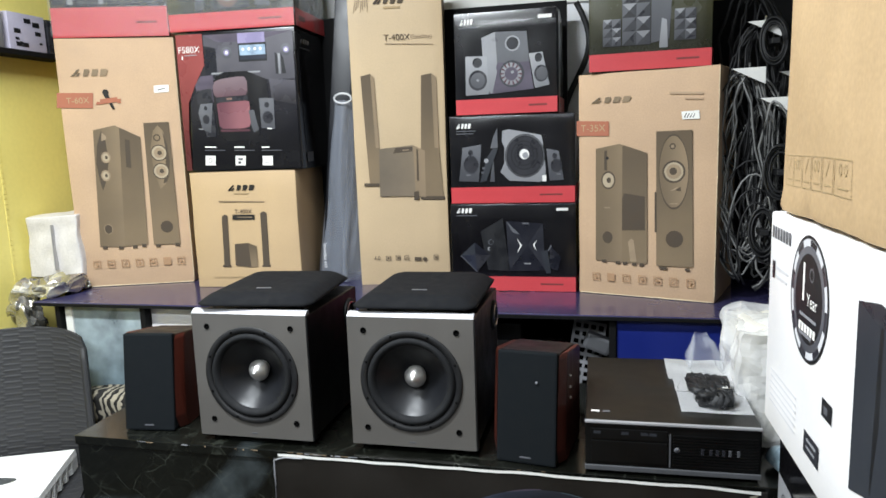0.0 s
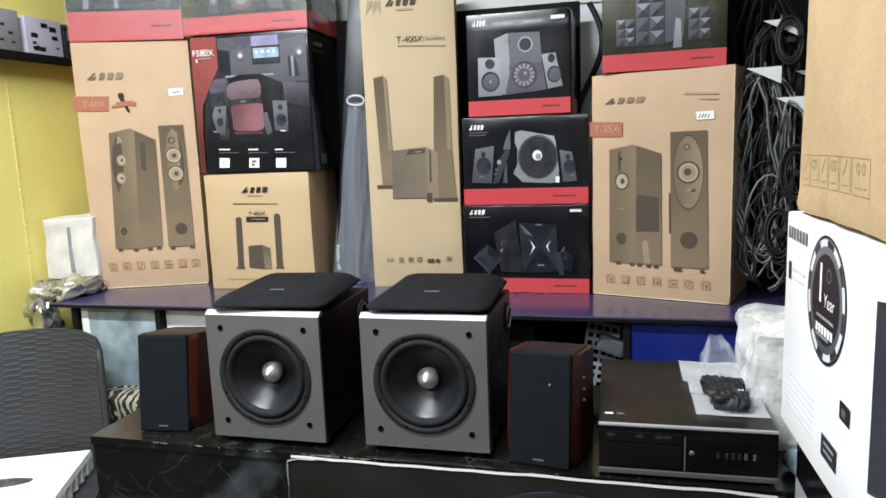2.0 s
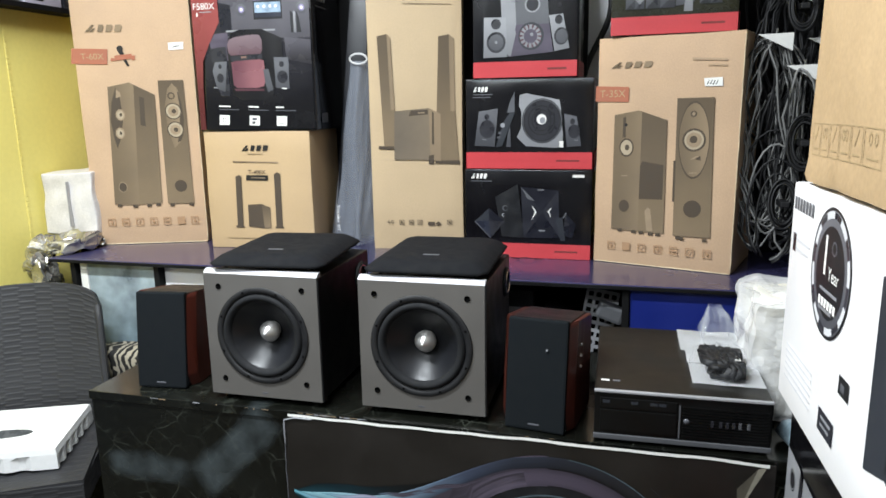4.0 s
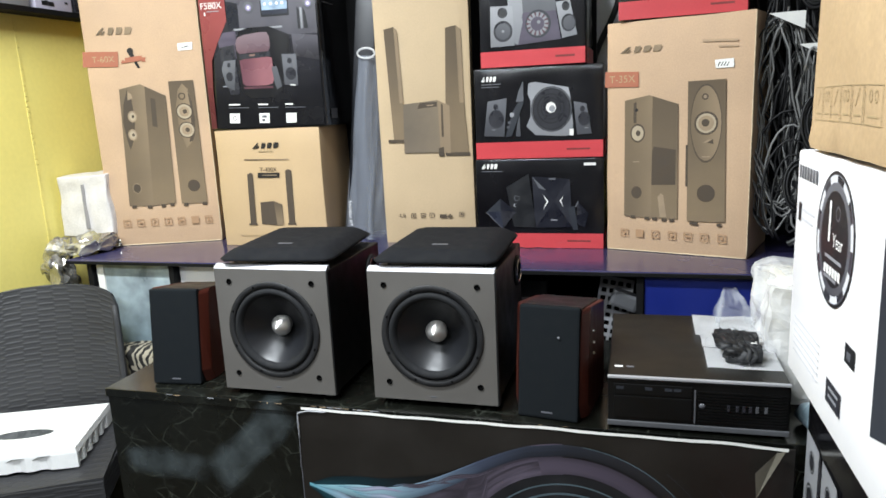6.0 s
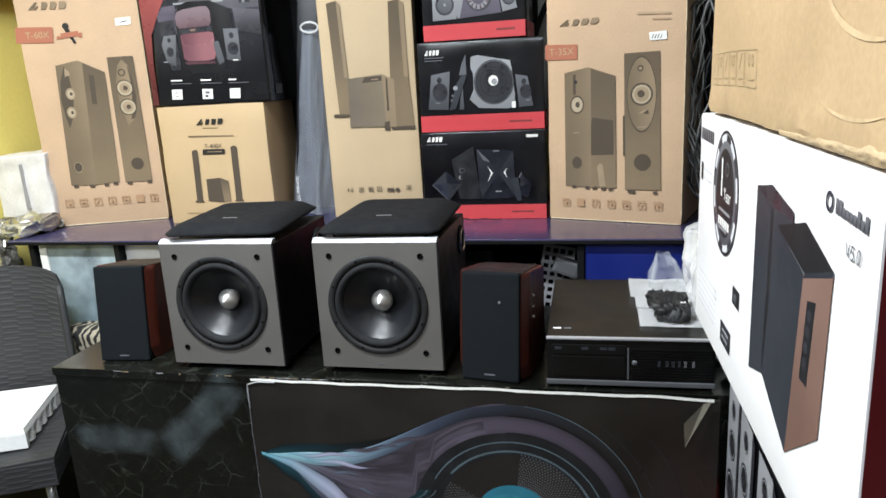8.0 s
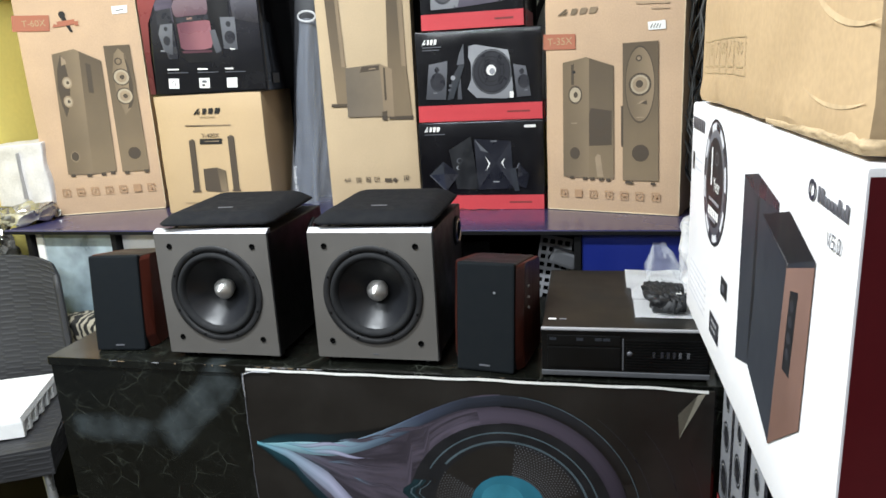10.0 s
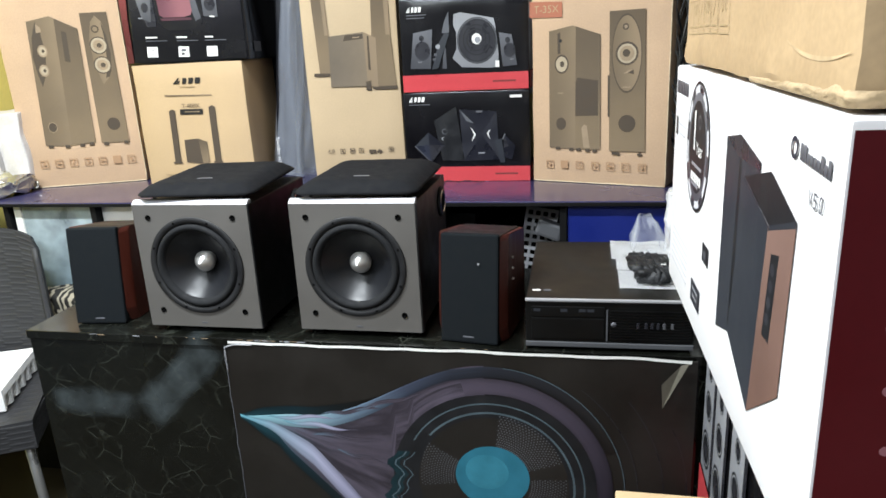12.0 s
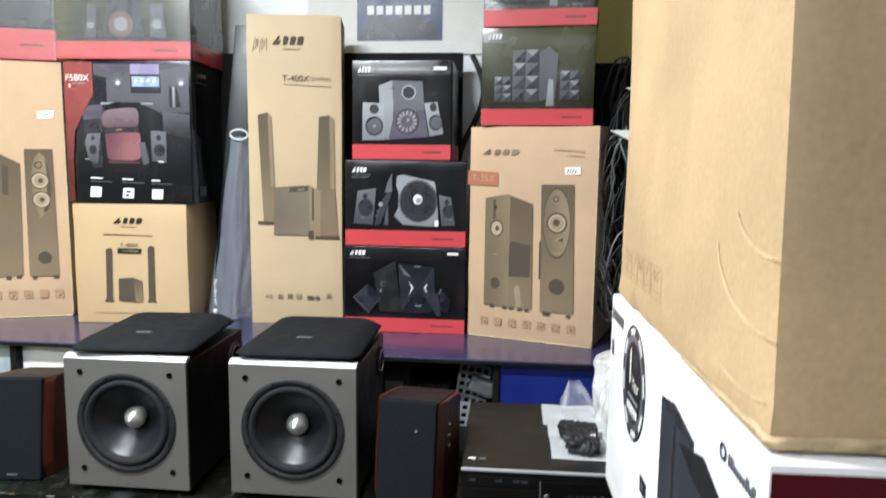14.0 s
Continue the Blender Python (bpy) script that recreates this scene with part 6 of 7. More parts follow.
for i, x in enumerate((0.060, 0.076, 0.088, 0.100, 0.112, 0.128)):
    part("port", block(x - 0.003, x + 0.003, 0.0002, 0.002, 0.052, 0.066, 0.001), PRINT_DARK if i < 4 else GREY_PLASTIC, pc)
for sx in (-1, 1):
    for y in (0.05, PD - 0.04):
        part("foot", block(sx * 0.14 - 0.02, sx * 0.14 + 0.02, y - 0.02, y + 0.02, 0.0, 0.008, 0.002), RUBBER, pc)
b = Art(pc, PW, PD, pose(0, 0, PH, -90), 0.0006)
b.begin("sticker", "small pale sticker").rect(0.035, 0.12, 0.085, 0.142, PRINT_WHITE).rect(0.105, 0.12, 0.15, 0.142, PRINT_GREY).end()

bag = thing("accessory_bag", pose(0.212, 1.555, TOP + PH + 0.001), "clear zip bag with white leaflets and a black cable", "bag")
LEAF = mat("creased_white_paper", "#e9e9ea", 0.6, vary=0.06, scale=14.0, bump=0.5, bump_scale=30.0)


def leaflet(x0, x1, y0, y1, lift, seed):
    """A folded sheet that does not lie quite flat."""
    bm = bmesh.new()
    rows = [[bm.verts.new((x0 + (x1 - x0) * i / 10, y0 + (y1 - y0) * k / 10, 0.003 + lift * (0.5 + 0.5 * noise.noise(Vector((i * 0.33, k * 0.29, seed)))))) for i in range(11)] for k in range(11)]
    for k in range(10):
        for i in range(10):
            bm.faces.new((rows[k][i], rows[k][i + 1], rows[k + 1][i + 1], rows[k + 1][i]))
    bmesh.ops.solidify(bm, geom=bm.faces[:], thickness=0.002)
    return bm


part("leaflet", leaflet(-0.078, 0.075, 0.105, 0.255, 0.014, 1), LEAF, bag, "folded white leaflet")
part("leaflet", leaflet(-0.068, 0.08, 0.03, 0.12, 0.010, 2), LEAF, bag, "folded white leaflet")
part("leaflet", leaflet(-0.066, 0.076, -0.085, 0.035, 0.004, 3), LEAF, bag, "folded white leaflet")
for k in range(13):
    q = k * 0.9
    pts = [(-0.004 + 0.040 * math.sin(q + i * 0.62) * (0.6 + 0.4 * math.sin(k)), -0.005 + 0.070 * math.cos(q * 1.3 + i * 0.5) * (0.7 + 0.3 * math.cos(k * 2.1)), 0.013 + 0.024 * abs(math.sin(i * 0.7 + q))) for i in range(15)]
    part("cable_turn", tube(pts, 0.0066, 6), CABLE_BLACK, bag, "coiled black cable", True)
for x, y, w, d in ((-0.042, 0.03, 0.036, 0.05), (0.016, 0.03, 0.03, 0.04), (-0.03, -0.06, 0.044, 0.03), (0.012, -0.055, 0.03, 0.03)):
    part("plug", block(x, x + w, y, y + d, 0.006, 0.036, 0.006), CABLE_BLACK, bag, "moulded black plug")
part("plug_tip", block(0.022, 0.034, -0.035, 0.0, 0.018, 0.040, 0.003), PAPER, bag, "white plug tip")
part("bag_film", crumple(-0.075, 0.085, -0.095, 0.09, 0.0, 0.042, 0.014, 3, 34.0, 4), FILM_THIN, bag, "crumpled clear film", True)
bag = thing("plastic_bag", pose(0.232, 1.735, TOP + PH + 0.001), "crumpled clear plastic bag standing on a computer", "bag")
bm = bmesh.new()
bmesh.ops.create_cone(bm, cap_ends=False, segments=14, radius1=0.05, radius2=0.012, depth=0.095, matrix=Matrix.Translation((0, 0, 0.0485)))
bmesh.ops.subdivide_edges(bm, edges=bm.edges[:], cuts=4)
for v in bm.verts:
    p = v.co * 24
    v.co += Vector((noise.noise(p * 1.6) * 0.03, noise.noise(p + Vector((9, 0, 0))) * 0.02, abs(noise.noise(p + Vector((0, 9, 0)))) * 0.012))
    v.co.x -= 0.2 * v.co.z
part("bag_film", bm, FILM_STAND, bag)

w = thing("wrapped_bundle", pose(0.41, 1.70, TOP), "white foam block wrapped in clear plastic on the counter", "package")
part("core", dented(-0.115, 0.12, -0.10, 0.15, 0.003, 0.255, 0.018, 7, 0.014, 8, 9.0), mat("yellowed_foam", "#e2dfd4", 0.7, vary=0.12, scale=8.0), w, "off-white foam block", True)
part("wrap", dented(-0.135, 0.14, -0.125, 0.17, 0.001, 0.262, 0.02, 16, 0.022, 11, 16.0), FILM_MILK, w, "loose crumpled plastic wrap")
w = thing("folded_bag", pose(0.345, 1.475, TOP), "folded pale blue plastic bag on the counter", "bag")
part("film", crumple(-0.035, 0.09, -0.05, 0.05, 0.0, 0.06, 0.012, 14, 18.0), mat("pale_blue_plastic", "#8fa3ad", 0.3, vary=0.25, scale=14.0), w, smooth=True)


# ---- cartons beside the walk ----
# long white carton with its printed face to the aisle
WB0, WL, WH = 1.138, 0.493, 0.232
t = thing("white_speaker_carton", pose(0.1782, 0.5745, WB0, 0, 0, -88.2), "long white carton with printed speakers and maroon end", "box")
END = WL / 2 - 0.009
part("carton", dented(-WL / 2, END, 0, 0.42, 0, WH, 0.003, 5, 0.0004, 21), WHITE_CARD, t)
a = Art(t, WL, WH, lift=0.0006)
a.step = 0.000004
for i in range(7):
    a.begin("lettering_bar", "thin grey lettering bar").rect(0.02 + 0.021 * i, 0.885, 0.033 + 0.021 * i, 0.94, PRINT_GREY)
a.begin("small_print").rect(0.03, 0.70, 0.05, 0.78, PRINT_DARK).lines(0.06, 0.75, 0.15, PRINT_FAINT, 2, 0.012, 0.04)
SU, SV = 0.287, 0.718
a.begin("round_seal", "black and silver round seal").disc(SU, SV, 0.118, PRINT_COAL, 0.95, 48).disc(SU, SV, 0.113, PRINT_GREY, 0.95, 48).ring(SU, SV, 0.099, 0.110, PRINT_DARK, 0.95, 0, 360, 48)
for i in range(8):
    a.ring(SU, SV, 0.098, 0.111, PRINT_FAINT, 0.95, i * 45, i * 45 + 24, 6)
a.disc(SU, SV, 0.084, PRINT_COAL, 0.95, 40)
for i in range(3):
    a.rect(SU - 0.048, SV - 0.08 - 0.038 * i, SU + 0.05 - 0.012 * i, SV - 0.067 - 0.038 * i, PRINT_LIGHT)
for i in range(6):
    a.rect(SU - 0.05 + 0.017 * i, SV - 0.14, SU - 0.038 + 0.017 * i, SV - 0.105, PRINT_WHITE)
a.disc(SU + 0.016, SV + 0.10, 0.013, PRINT_GREY).disc(SU + 0.016, SV + 0.10, 0.010, PRINT_COAL).end()
a.text("1", SU - 0.03, SV + 0.05, 0.036, PRINT_WHITE, "lettering")
a.text("Year", SU + 0.022, SV - 0.005, 0.012, PRINT_WHITE, "lettering", squash=0.9)
a.begin("printed_speaker", "print of a dark speaker seen from the side").poly([(0.528, 0.835), (0.61, 0.865), (0.718, 0.825), (0.718, 0.78), (0.645, 0.757), (0.61, 0.25), (0.53, 0.20)], PRINT_SLATE).poly([(0.61, 0.865), (0.528, 0.835), (0.60, 0.80), (0.718, 0.80), (0.718, 0.825)], PRINT_DARK).poly([(0.606, 0.27), (0.612, 0.79), (0.625, 0.80), (0.628, 0.25)], PRINT_COAL)
a.begin("printed_speaker", "print of a dark speaker with a copper side").poly([(0.645, 0.757), (0.772, 0.685), (0.743, 0.13), (0.61, 0.25)], PRINT_SLATE).poly([(0.645, 0.757), (0.767, 0.82), (0.87, 0.75), (0.778, 0.685)], PRINT_COAL)
a.poly([(0.772, 0.68), (0.872, 0.735), (0.862, 0.31), (0.743, 0.13)], PRINT_COPPER).poly([(0.776, 0.687), (0.872, 0.752), (0.872, 0.735), (0.772, 0.672)], PRINT_SLATE)
a.poly([(0.793, 0.625), (0.824, 0.64), (0.812, 0.40), (0.782, 0.40)], PRINT_COAL)
for i in range(4):
    a.disc(0.803 - 0.002 * i, 0.59 - 0.045 * i, 0.008, PRINT_DARK, 1, 10)
a.begin("round_icon", "blue ring mark").ring(0.842, 0.905, 0.007, 0.012, PRINT_BLUE, 1.0)
for i in range(9):
    a.begin("lettering_bar", "grey lettering bar").rect(0.862 + 0.0102 * i, 0.885 - 0.001 * i, 0.8708 + 0.0102 * i, (0.922 if i in (0, 1, 6, 8) else 0.909) - 0.001 * i, PRINT_GREY)
a.begin("plate_print").rect(0.39, 0.335, 0.44, 0.405, PRINT_COAL).rect(0.40, 0.35, 0.42, 0.38, PRINT_GREY)
a.begin("plate_print").rect(0.30, 0.11, 0.385, 0.20, PRINT_DARK).lines(0.315, 0.165, 0.37, PRINT_LIGHT, 2, 0.012, 0.03)
for i in range(6):
    a.begin("small_print").lines(0.05, 0.27 - 0.03 * i, 0.24, PRINT_FAINT, 1, 0.008)
a.end()
a.text("V5.0", 0.920, 0.818, 0.0080, PRINT_GREY, "lettering")
e = Art(t, 0.42, WH, pose(END, 0.21, 0, 0, 0, 90), 0.0007)
e.step = 0.000012
e.begin("maroon_end", "maroon printed end").rect(0.003, 0.012, 0.997, 0.982, MAROON)
e.end()
for u, v in ((0.0615, 0.603), (0.0670, 0.4695), (0.0725, 0.336)):
    e.begin("bullet_mark", "pale pink bullet mark").disc(u, v, 0.0062, PRINT_PINK, 1.0, 16).end()

# bulky kraft carton on top of it
KL = 0.457
t = thing("kraft_carton", pose(0.183, 0.5775, WB0 + WH + 0.0015, 0, 0, -88.3), "large worn kraft carton with crushed lower corner", "box")
bm = dented(-KL / 2, KL / 2, 0.0, 0.40, 0.0, 0.40, 0.009, 22, 0.003, 31, 5.0)
for v in bm.verts:
    # the lower edge has been crushed and bulges
    k = max(0.0, 1 - v.co.z / 0.02)
    q = Vector((v.co.x * 45, v.co.y * 45, v.co.z * 45))
    v.co += Vector((0.003 * noise.noise(q), 0.004 * noise.noise(q + Vector((5, 5, 5))) - 0.002, 0.003 * abs(noise.noise(q + Vector((2, 8, 1)))))) * k
    v.co.z = max(v.co.z, 0.001)
    # the near end leans in
    v.co.x -= 0.055 * v.co.z * max(0.0, v.co.x / (KL / 2))
part("carton", bm, KRAFT_PALE, t, smooth=True)
a = Art(t, KL, 0.40, lift=0.0004)
a.step = 0.000004
a.dent = (0.003, 31, 5.0)
for i in range(6):
    u, w = 0.045 + 0.064 * i, 0.058 if i < 5 else 0.085
    a.begin("handling_mark", "faded brown handling sign").outline(u, 0.075, u + w, 0.152, 0.0018, KRAFT_MARK)
    if i % 2:
        a.ring(u + w * 0.35, 0.13, 0.008, 0.011, KRAFT_MARK, 0.7).ring(u + w * 0.65, 0.13, 0.008, 0.011, KRAFT_MARK, 0.7)
    else:
        a.poly([(u + w * 0.3, 0.11), (u + w * 0.36, 0.11), (u + w * 0.7, 0.145), (u + w * 0.64, 0.145)], KRAFT_MARK)
    a.rect(u + w * 0.2, 0.09, u + w * 0.8, 0.0935, KRAFT_MARK).end()
# pale crease strips, drawn flat in a lighter board colour, as parts of ellipses
for cu, cv, ru, rv, a0, a1, wide in ((0.955, 0.262, 0.185, 0.110, 180, 285, 0.010), (0.960, 0.330, 0.120, 0.070, 190, 285, 0.008), (0.890, 0.300, 0.30, 0.246, 248, 288, 0.006)):
    a.begin("crease", "flat pale crease strip").joined()
    for i in range(16):
        q = []
        for k in (i, i + 1):
            g, e = radians(a0 + (a1 - a0) * k / 16), wide * math.sin(math.pi * (0.04 + 0.92 * k / 16)) * 0.5
            q.append([(cu + (ru + s * e) * math.cos(g), cv + (rv + s * e) * math.sin(g)) for s in (-1, 1)])
        a.poly([q[0][0], q[0][1], q[1][1], q[1][0]], CREASE)
    a.end()
# the lower edge is crushed into a torn lip that runs round the near corner
bm = bmesh.new()
rows = []
for i in range(91):
    f = i / 90
    run = 0.36 * f
    if run < KL / 2 - 0.052:
        x, y, nx, ny = 0.05 + run, 0.0, 0.0, -1.0
    else:
        x, y, nx, ny = KL / 2 - 0.001, run - (KL / 2 - 0.052), 1.0, -0.15
    grow = min(1.0, 0.25 + 1.6 * f) * (1.0 if f < 0.85 else (1 - f) / 0.15)
    row = []
    for k in range(7):
        g = Vector((run * 60, k * 0.55, 3.1))
        out = 0.0012 + grow * (0.0030 * math.sin(math.pi * k / 6) * (0.55 + 0.7 * noise.noise(g)) + 0.0012 * noise.noise(g * 2.3))
        z = 0.0015 + (0.0065 * grow + 0.0015) * k / 6 * (1 + 0.35 * noise.noise(Vector((run * 35, 9.0, 0.0))))
        row.append(bm.verts.new((x + nx * out, y + ny * out, z)))
    rows.append(row)
for p, q in zip(rows, rows[1:]):
    for k in range(6):
        bm.faces.new((p[k], q[k], q[k + 1], p[k + 1]))
part("torn_lip", bm, KRAFT_LIP, t, "crushed pale torn lower edge", smooth=True)
# black cartons that carry them
def stacked(y0, y1, z, h, label, seed, red=0.0):
    t = thing("stacked_carton", pose(0.315, (y0 + y1) / 2, z, 0, 0, -90), label, "box", "stacked cartons")
    L = y1 - y0
    part("carton", dented(-L / 2, L / 2, 0, 0.42, 0, h, 0.004, 5, 0.0012, seed), GLOSS_BLACK, t)
    a = Art(t, L, h, lift=0.002)
    if red:
        a.begin("red_band", "glossy red band").rect(0.0, 0.0, 1.0, red / h, GLOSS_RED).end()
    return t, a


stacked(0.70, 1.375, 0.0, 0.40, "glossy black carton on the floor beside the counter", 41)
stacked(0.30, 0.695, 0.0, 0.56, "plain black carton on the floor", 43)
stacked(0.30, 0.695, 0.562, WB0 - 0.563, "plain black carton stacked under a white carton", 44)
t, a = stacked(0.70, 1.375, 0.402, WB0 - 0.403, "glossy black carton with red band and grey tower speakers", 42, 0.13)
for u in (0.02, 0.20, 0.42):
    a.begin("printed_tower", "grey print of a tower speaker").rect(u, 0.19, u + 0.14, 0.56, PRINT_LIGHT).poly([(u + 0.14, 0.19), (u + 0.17, 0.2), (u + 0.17, 0.54), (u + 0.14, 0.56)], PRINT_DARK)
    for v, r in ((0.50, 0.03), (0.40, 0.045), (0.27, 0.058)):
        a.disc(u + 0.07, v, r, PRINT_COAL).ring(u + 0.07, v, r * 0.75, r * 0.85, PRINT_LIGHT).disc(u + 0.07, v, r * 0.4, PRINT_DARK)
a.end()
t = thing("floor_carton", pose(0.215, 0.48, 0.0), "tall kraft carton standing on the floor", "box")
part("carton", dented(-0.095, 0.093, 0, 0.42, 0, 0.785, 0.004, 4, 0.0015, 51), KRAFT_YELLOW, t)


# ---- chair ----
def chair(m):
    c = thing("plastic_chair", m, "dark grey woven-pattern plastic chair", "chair")

    def woven(nx, nz, place, pitch, depth=0.0013):
        bm = bmesh.new()
        for side in (0, 1):
            grid = []
            for k in range(nz + 1):
                row = []
                for i in range(nx + 1):
                    p, nrm = place(i / nx, k / nz)
                    lift = 0.55 * depth * (1 if ((i // pitch[0]) + (k // pitch[1])) % 2 else 0.1) * (1 if k % pitch[1] else 0.2)
                    row.append(bm.verts.new(p + nrm * (lift if side == 0 else -0.012)))
                grid.append(row)
            for k in range(nz):
                for i in range(nx):
                    f = (grid[k][i], grid[k][i + 1], grid[k + 1][i + 1], grid[k + 1][i])
                    bm.faces.new(f if side == 0 else f[::-1])
            if side == 0:
                first = grid
        edge = lambda g: g[0] + [r[-1] for r in g[1:]] + g[-1][-2::-1] + [r[0] for r in g[-2:0:-1]]
        ea, eb = edge(first), edge(grid)
        for i in range(len(ea)):
            j = (i + 1) % len(ea)
            bm.faces.new((ea[i], eb[i], eb[j], ea[j]))
        bmesh.ops.recalc_face_normals(bm, faces=bm.faces[:])
        return bm

    def back(u, v):
        half = 0.247 - 0.022 * v - 0.012 * max(0.0, v - 0.9) * 10
        x = (2 * u - 1) * half
        z = 0.42 + v * (0.470 - 0.028 * abs(2 * u - 1) ** 5 - 0.012 * abs(2 * u - 1) ** 2)
        y = 0.215 + 0.10 * v - 0.05 * (2 * u - 1) ** 2
        n = Vector((-0.35 * (2 * u - 1), -1, 0.22)).normalized()
        return Vector((x, y, z)), n

    def seat(u, v):
        return Vector(((2 * u - 1) * (0.25 - 0.02 * v), -0.23 + 0.45 * v, 0.432 + 0.008 * abs(2 * u - 1))), Vector((0, 0, 1))

    def apron(u, v):
        return Vector(((2 * u - 1) * 0.25, -0.236, 0.355 + 0.075 * v)), Vector((0, -1, 0))

    def apron_side(u, v):
        return Vector((0.247, -0.23 + 0.45 * u, 0.355 + 0.075 * v)), Vector((1, 0, 0))

    part("backrest", woven(72, 150, back, (8, 3)), RATTAN, c)
    part("seat", woven(48, 90, seat, (6, 3), 0.0015), RATTAN, c)
    part("front_apron", woven(48, 27, apron, (6, 3)), RATTAN, c)
    part("side_apron", woven(48, 27, apron_side, (6, 3)), RATTAN, c)
    for sx in (-1, 1):
        for sy, y in ((-1, -0.2), (1, 0.2)):
            part("leg", tube([(sx * 0.215, y, 0.42), (sx * 0.225, y * 1.05, 0.2), (sx * 0.24, y * 1.12, 0.0)], 0.013, 10), STEEL, c, "pale metal leg", True)
        part("back_upright", tube([back(0.5 + 0.48 * sx, v / 10)[0] + Vector((0, 0.008, 0)) for v in range(0, 10)], 0.012, 8), RATTAN, c, smooth=True)


CH = pose(-1.77, 1.585, 0, 0, 0, 28)
chair(CH)
f = thing("foam_tray", pose(-1.81, 1.586, 0.444, 0, 0, 24), "white moulded foam packing tray on a chair seat", "packing foam")
bm = bmesh.new()
pts, plain = [], []
fw, fd = 0.213, 0.158
for x0, y0, x1, y1 in ((-fw, -fd, fw, -fd), (fw, -fd, fw, fd), (fw, fd, -fw, fd), (-fw, fd, -fw, -fd)):
    for i in range(24):
        k = i / 24
        nx, ny = (y1 - y0), -(x1 - x0)
        L = math.hypot(nx, ny)
        notch = -0.008 if (i // 2) % 2 and 1 < i < 22 else 0.0
        pts.append((x0 + (x1 - x0) * k + nx / L * notch, y0 + (y1 - y0) * k + ny / L * notch))
        plain.append((x0 + (x1 - x0) * k, y0 + (y1 - y0) * k))
lo = [bm.verts.new((x, y, 0.0)) for x, y in pts]
mid = [bm.verts.new((x, y, 0.036)) for x, y in pts]
n = len(pts)
flat = [bm.verts.new((x, y, 0.044)) for x, y in plain]
top = [bm.verts.new((0.985 * x, 0.985 * y, 0.062)) for x, y in plain]
hole = [bm.verts.new((0.02 + 0.085 * math.cos(2 * math.pi * (i + 0.5) / n + math.pi * 1.25), -0.03 + 0.03 * math.sin(2 * math.pi * (i + 0.5) / n + math.pi * 1.25), 0.062)) for i in range(n)]
deep = [bm.verts.new((v.co.x * 0.95, v.co.y, 0.02)) for v in hole]
liner = bmesh.new()
la, lb = [[liner.verts.new(v.co) for v in ring] for ring in (hole, deep)]
for i in range(n):
    liner.faces.new((la[i], la[(i + 1) % n], lb[(i + 1) % n], lb[i]))
liner.faces.new(lb)
bmesh.ops.delete(bm, geom=deep, context="VERTS")
for p, q in ((lo, mid), (mid, flat), (flat, top), (top, hole)):
    for i in range(n):
        bm.faces.new((p[i], p[(i + 1) % n], q[(i + 1) % n], q[i]))
bm.faces.new(lo[::-1])
bmesh.ops.recalc_face_normals(bm, faces=bm.faces[:])
part("foam", bm, FOAM, f)
part("hand_hole", liner, mat("grey_film_lining", "#6a6c6c", 0.3, vary=0.4, scale=30.0), f, "oval hand hole lined with crumpled film")


# ---- bags at the shelf's end ----
g = thing("foil_bag", pose(-1.99, 2.12, SHELF), "crumpled silver foil bag hanging over the shelf's end", "bag")
part("foil", crumple(-0.10, 0.13, -0.10, 0.12, 0.0, 0.062, 0.035, 21, 24.0, 4), FOIL, g)
part("foil_tail", crumple(-0.095, 0.02, -0.105, -0.02, -0.135, 0.05, 0.045, 22, 26.0, 4), FOIL, g, "torn foil tail")
part("foil_tail", crumple(-0.03, 0.035, -0.155, -0.122, -0.125, 0.02, 0.03, 27, 30.0, 4), FOIL, g, "torn foil tail")
g = thing("white_pack", pose(-2.025, 2.2, SHELF + 0.045, 0, 0, 6), "white bagged pack standing on a foil bag on the shelf", "package")
bm = dented(-0.102, 0.102, 0.0, 0.13, 0.0, 0.232, 0.005, 9, 0.011, 24, 12.0)
for v in bm.verts:
    # the bag's mouth is folded over and slumps towards one end
    if v.co.z > 0.12:
        v.co.z += 0.06 * (v.co.z - 0.12) / 0.112 * (v.co.x + v.co.y * 0.4)
part("pack", bm, mat("white_plastic_bag", "#cfcbc8", 0.4, vary=0.2, scale=14.0, bump=0.8, bump_scale=26.0), g, smooth=True)
fold = bmesh.new()
for x, w in ((0.004, 0.003), (0.010, 0.002)):
    block(x, x + w, -0.012, 0.004, 0.03, 0.20, 0.001, 1, fold)
part("seam", fold, mat("grey_bag_seam", "#a9a6a4", 0.5, vary=0.2, scale=30.0), g, "grey welded seam down the bag")

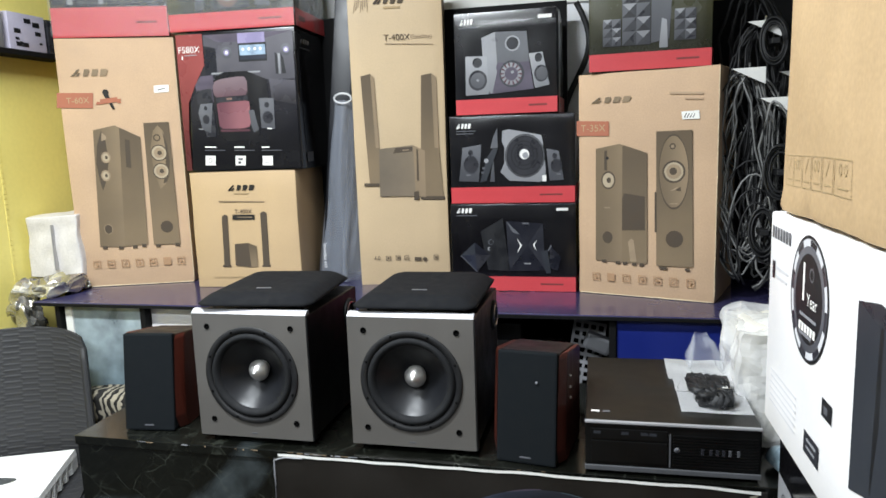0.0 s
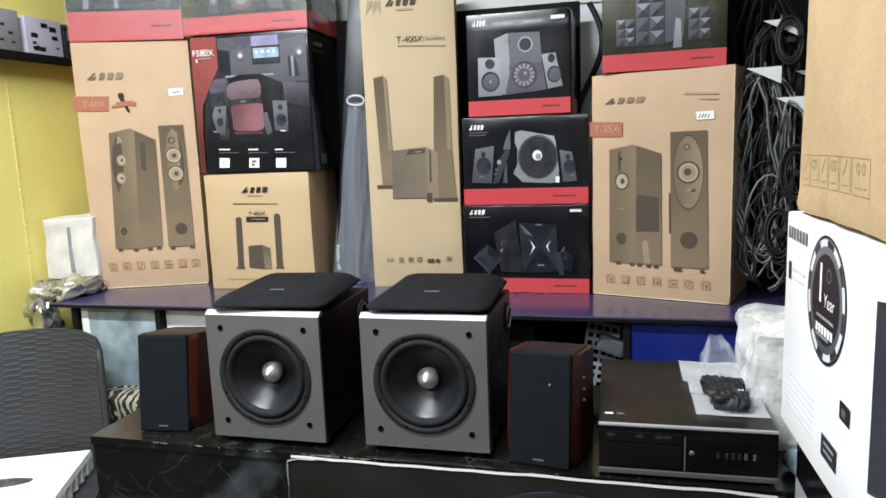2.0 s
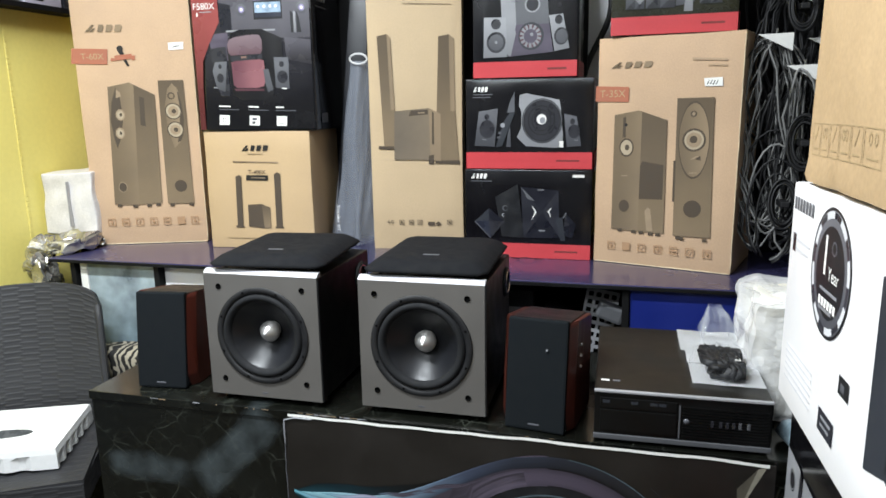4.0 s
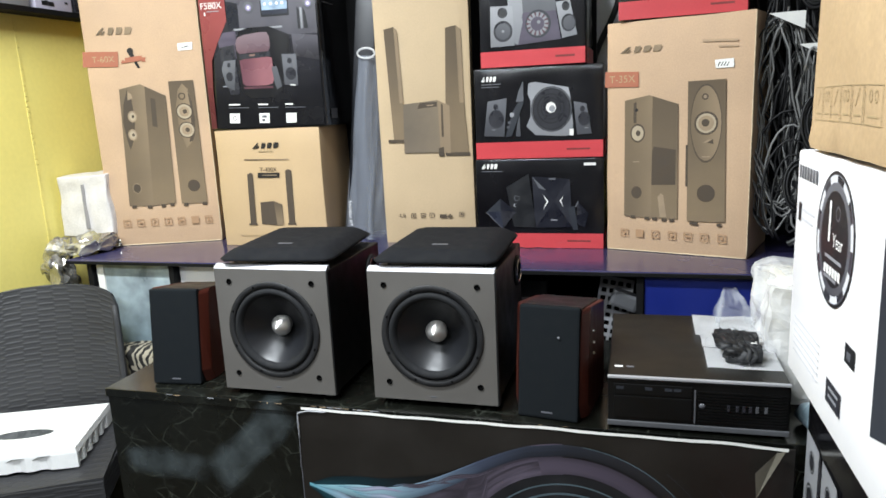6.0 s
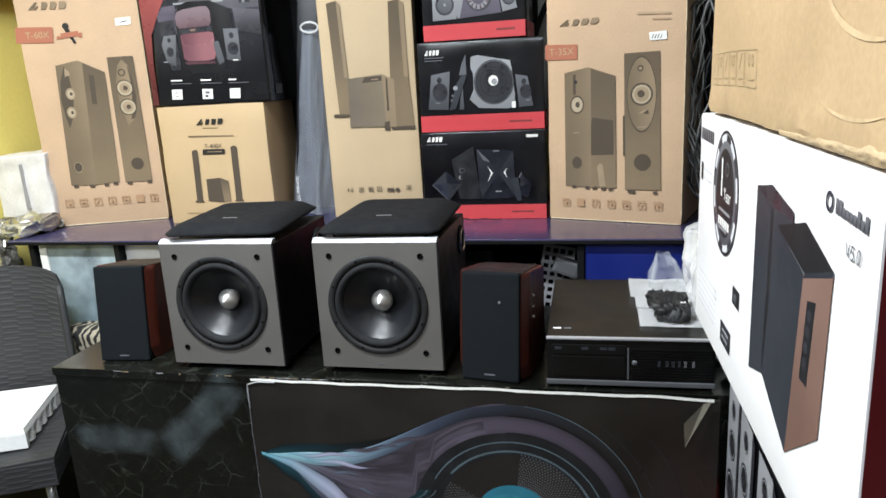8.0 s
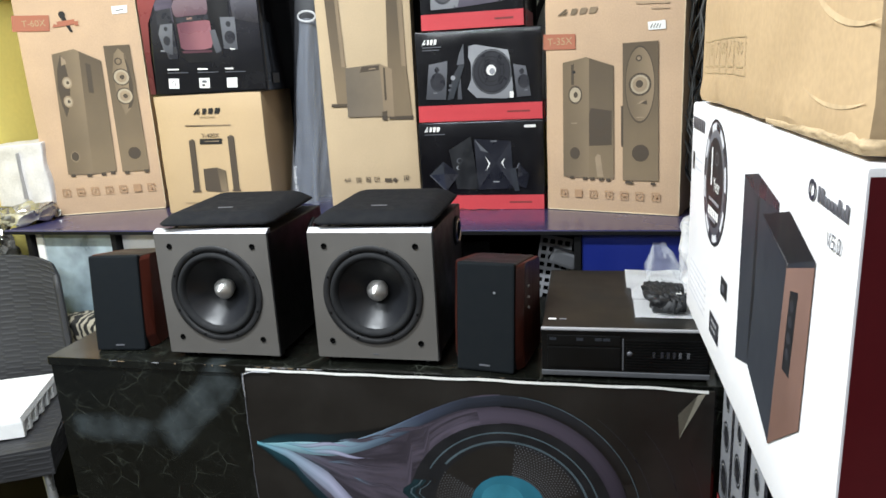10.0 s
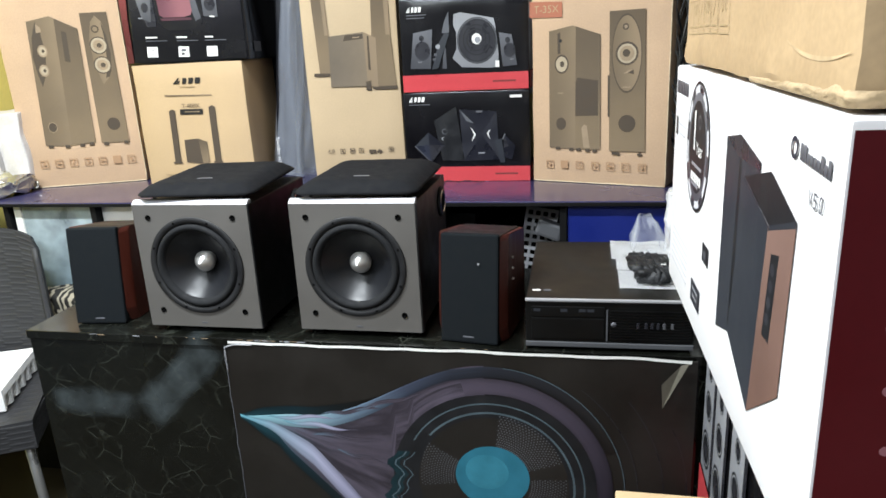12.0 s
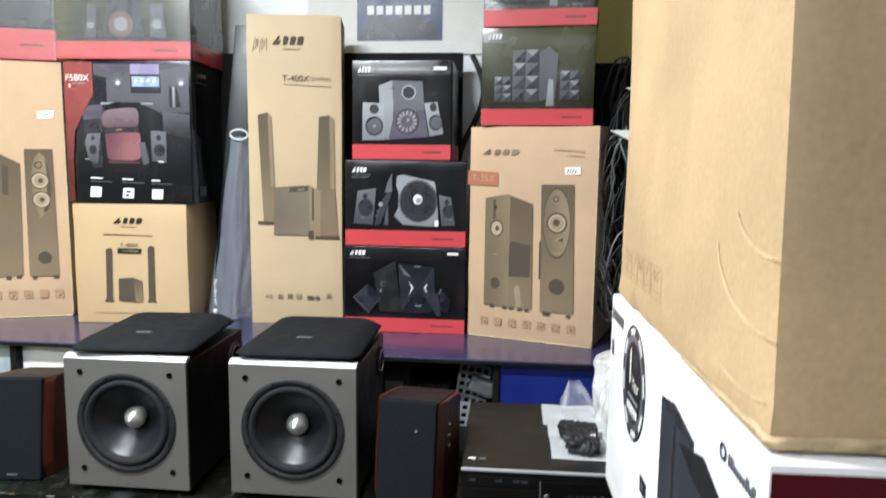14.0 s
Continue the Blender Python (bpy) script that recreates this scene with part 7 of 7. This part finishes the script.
# ledge on the side wall with small boxes
structure("ledge", block(XL, XL + 0.085, 1.5, 2.44, 1.805, 1.825, 0.003), DARK_BOARD, "dark narrow ledge on the side wall")
for i, (y, w, h, m) in enumerate(((1.80, 0.2, 0.15, PRINT_LIGHT), (2.03, 0.22, 0.14, PRINT_LIGHT), (2.25, 0.17, 0.13, mat("pale_lilac_card", "#b9b4c4", 0.4, vary=0.15, scale=12.0)), (2.385, 0.075, 0.125, PRINT_DARK))):
    t = thing("game_box", pose(XL + 0.08, y, 1.825, 0, 0, 90), "small pale box with dark printed shapes on a ledge" if i < 3 else "small black box on a ledge", "box", "boxes on the ledge")
    part("carton", block(-w / 2, w / 2, 0, 0.075, 0, h, 0.003), m, t)
    a = Art(t, w, h, lift=0.001)
    rnd = random.Random(30 + i)
    for k in range(9):
        u, v, s = rnd.uniform(0.15, 0.85), rnd.uniform(0.15, 0.85), rnd.uniform(0.03, 0.1)
        a.begin("printed_mark").rect(u - s, v - s * 0.7, u + s, v + s * 0.7, PRINT_COAL if i < 3 else PRINT_GREY).end()
    a.end()


# ---- cables on hooks ----
bk = thing("hook_panel", pose(0.52, 2.55, SHELF), "dark pegboard panel behind hanging cables", "panel")
part("board", block(-0.2, 0.75, 0, 0.03, 0, 0.93, 0.003), DARK_BOARD, bk)
rnd = random.Random(12)


def bundle(x, y, ztop, zlow, count, mats, label):
    """Looped cables hanging from one hook."""
    t = thing("cable_bundle", pose(x, y, ztop), label, "cable", "hanging cables")
    part("hook", tube([(0, 2.55 - y, 0.0), (0, 0.0, 0.0), (0, -0.03, 0.012), (0, -0.035, 0.03)], 0.003, 6), STEEL, t, "steel hook")
    if count > 12:
        bm = bmesh.new()
        lo, hi = [[bm.verts.new((px, py, pz)) for px, pz in ((-0.05, 0.016), (0.042, 0.018), (0.042, -0.03))] for py in (-0.041, -0.039)]
        bm.faces.new(lo)
        bm.faces.new(hi[::-1])
        for i in range(3):
            bm.faces.new((lo[i], hi[i], hi[(i + 1) % 3], lo[(i + 1) % 3]))
        part("price_tag", bm, PAPER, t, "white wedge-shaped price tag")
    for k in range(count):
        x0 = rnd.uniform(-0.025, 0.025)
        w = rnd.uniform(0.03, 0.09)
        L = rnd.uniform(0.75, 1.0) * (ztop - zlow)
        yy = rnd.uniform(-0.03, 0.05)
        ph = rnd.uniform(0, 6.28)
        pts = []
        for i in range(25):
            s = i / 24 * 2 * math.pi
            z = -L * (0.5 - 0.5 * math.cos(s))
            pts.append((x0 + w * math.sin(s) + 0.014 * math.sin(z * 13 + ph) + 0.008 * math.sin(z * 37 + ph * 2), yy + 0.018 * math.sin(z * 11 + ph), z + 0.006))
        part("cable", tube(pts, rnd.uniform(0.0022, 0.0038), 5), rnd.choice(mats), t, smooth=True)


for x, y, z0, z1, n, ms, lab in (
        (0.435, 2.30, 1.745, 1.30, 14, [CABLE_BLACK, CABLE_BLACK, CABLE_DARK], "thick bundle of black cables on a hook"),
        (0.385, 2.24, 1.61, 1.0, 15, [CABLE_GREY, CABLE_DARK, CABLE_GREY], "grey cables looped over a steel hook"),
        (0.465, 2.25, 1.525, 0.97, 15, [CABLE_BLACK, CABLE_DARK, CABLE_GREY], "black and grey cables looped over a hook"),
        (0.525, 2.30, 1.60, 1.0, 14, [CABLE_BLACK, CABLE_DARK], "black cables looped over a steel hook"),
        (0.60, 2.34, 1.72, 1.05, 12, [CABLE_BLACK, CABLE_DARK, CABLE_GREY], "long black cables on a hook"),
        (0.425, 2.38, 1.86, 1.25, 9, [CABLE_BLACK], "black cables hung high on the panel")):
    bundle(x, y, z0, z1, n, ms, lab)
for x, y, z, r, n in ((0.47, 2.21, 1.33, 0.055, 7), (0.455, 2.27, 1.70, 0.05, 9), (0.43, 2.2, 1.16, 0.05, 5)):
    co = thing("cable_coil", pose(x, y, z), "coiled black and grey cable tied to the bundle", "cable", "hanging cables")
    for k in range(n):
        rr, q = r * rnd.uniform(0.75, 1.1), rnd.uniform(-0.5, 0.5)
        part("turn", tube([(rr * 0.7 * math.cos(i * 0.35) + 0.01 * q, -0.03 + 0.02 * q + 0.012 * math.sin(i * 0.35), rr * 1.3 * math.sin(i * 0.35)) for i in range(19)], 0.0036, 6), CABLE_BLACK if k % 3 else CABLE_DARK, co, smooth=True)
    part("tie", block(-0.012, 0.012, -0.05, 0.02, -0.008, 0.008, 0.003), CABLE_BLACK, co)
lc = thing("loose_cable", pose(0.36, 2.2, SHELF), "loose black cable looped beside the cartons", "cable")
for k in range(4):
    part("cable_loop", tube([(0.05 + (0.06 + 0.012 * k) * math.cos(i * 0.3) * (1 if k % 2 else 0.8), -0.02 + 0.02 * k, 0.17 + (0.13 + 0.02 * k) * math.sin(i * 0.3) + 0.02 * k) for i in range(-5, 15)], 0.003, 6), CABLE_BLACK if k != 2 else CABLE_GREY, lc, smooth=True)
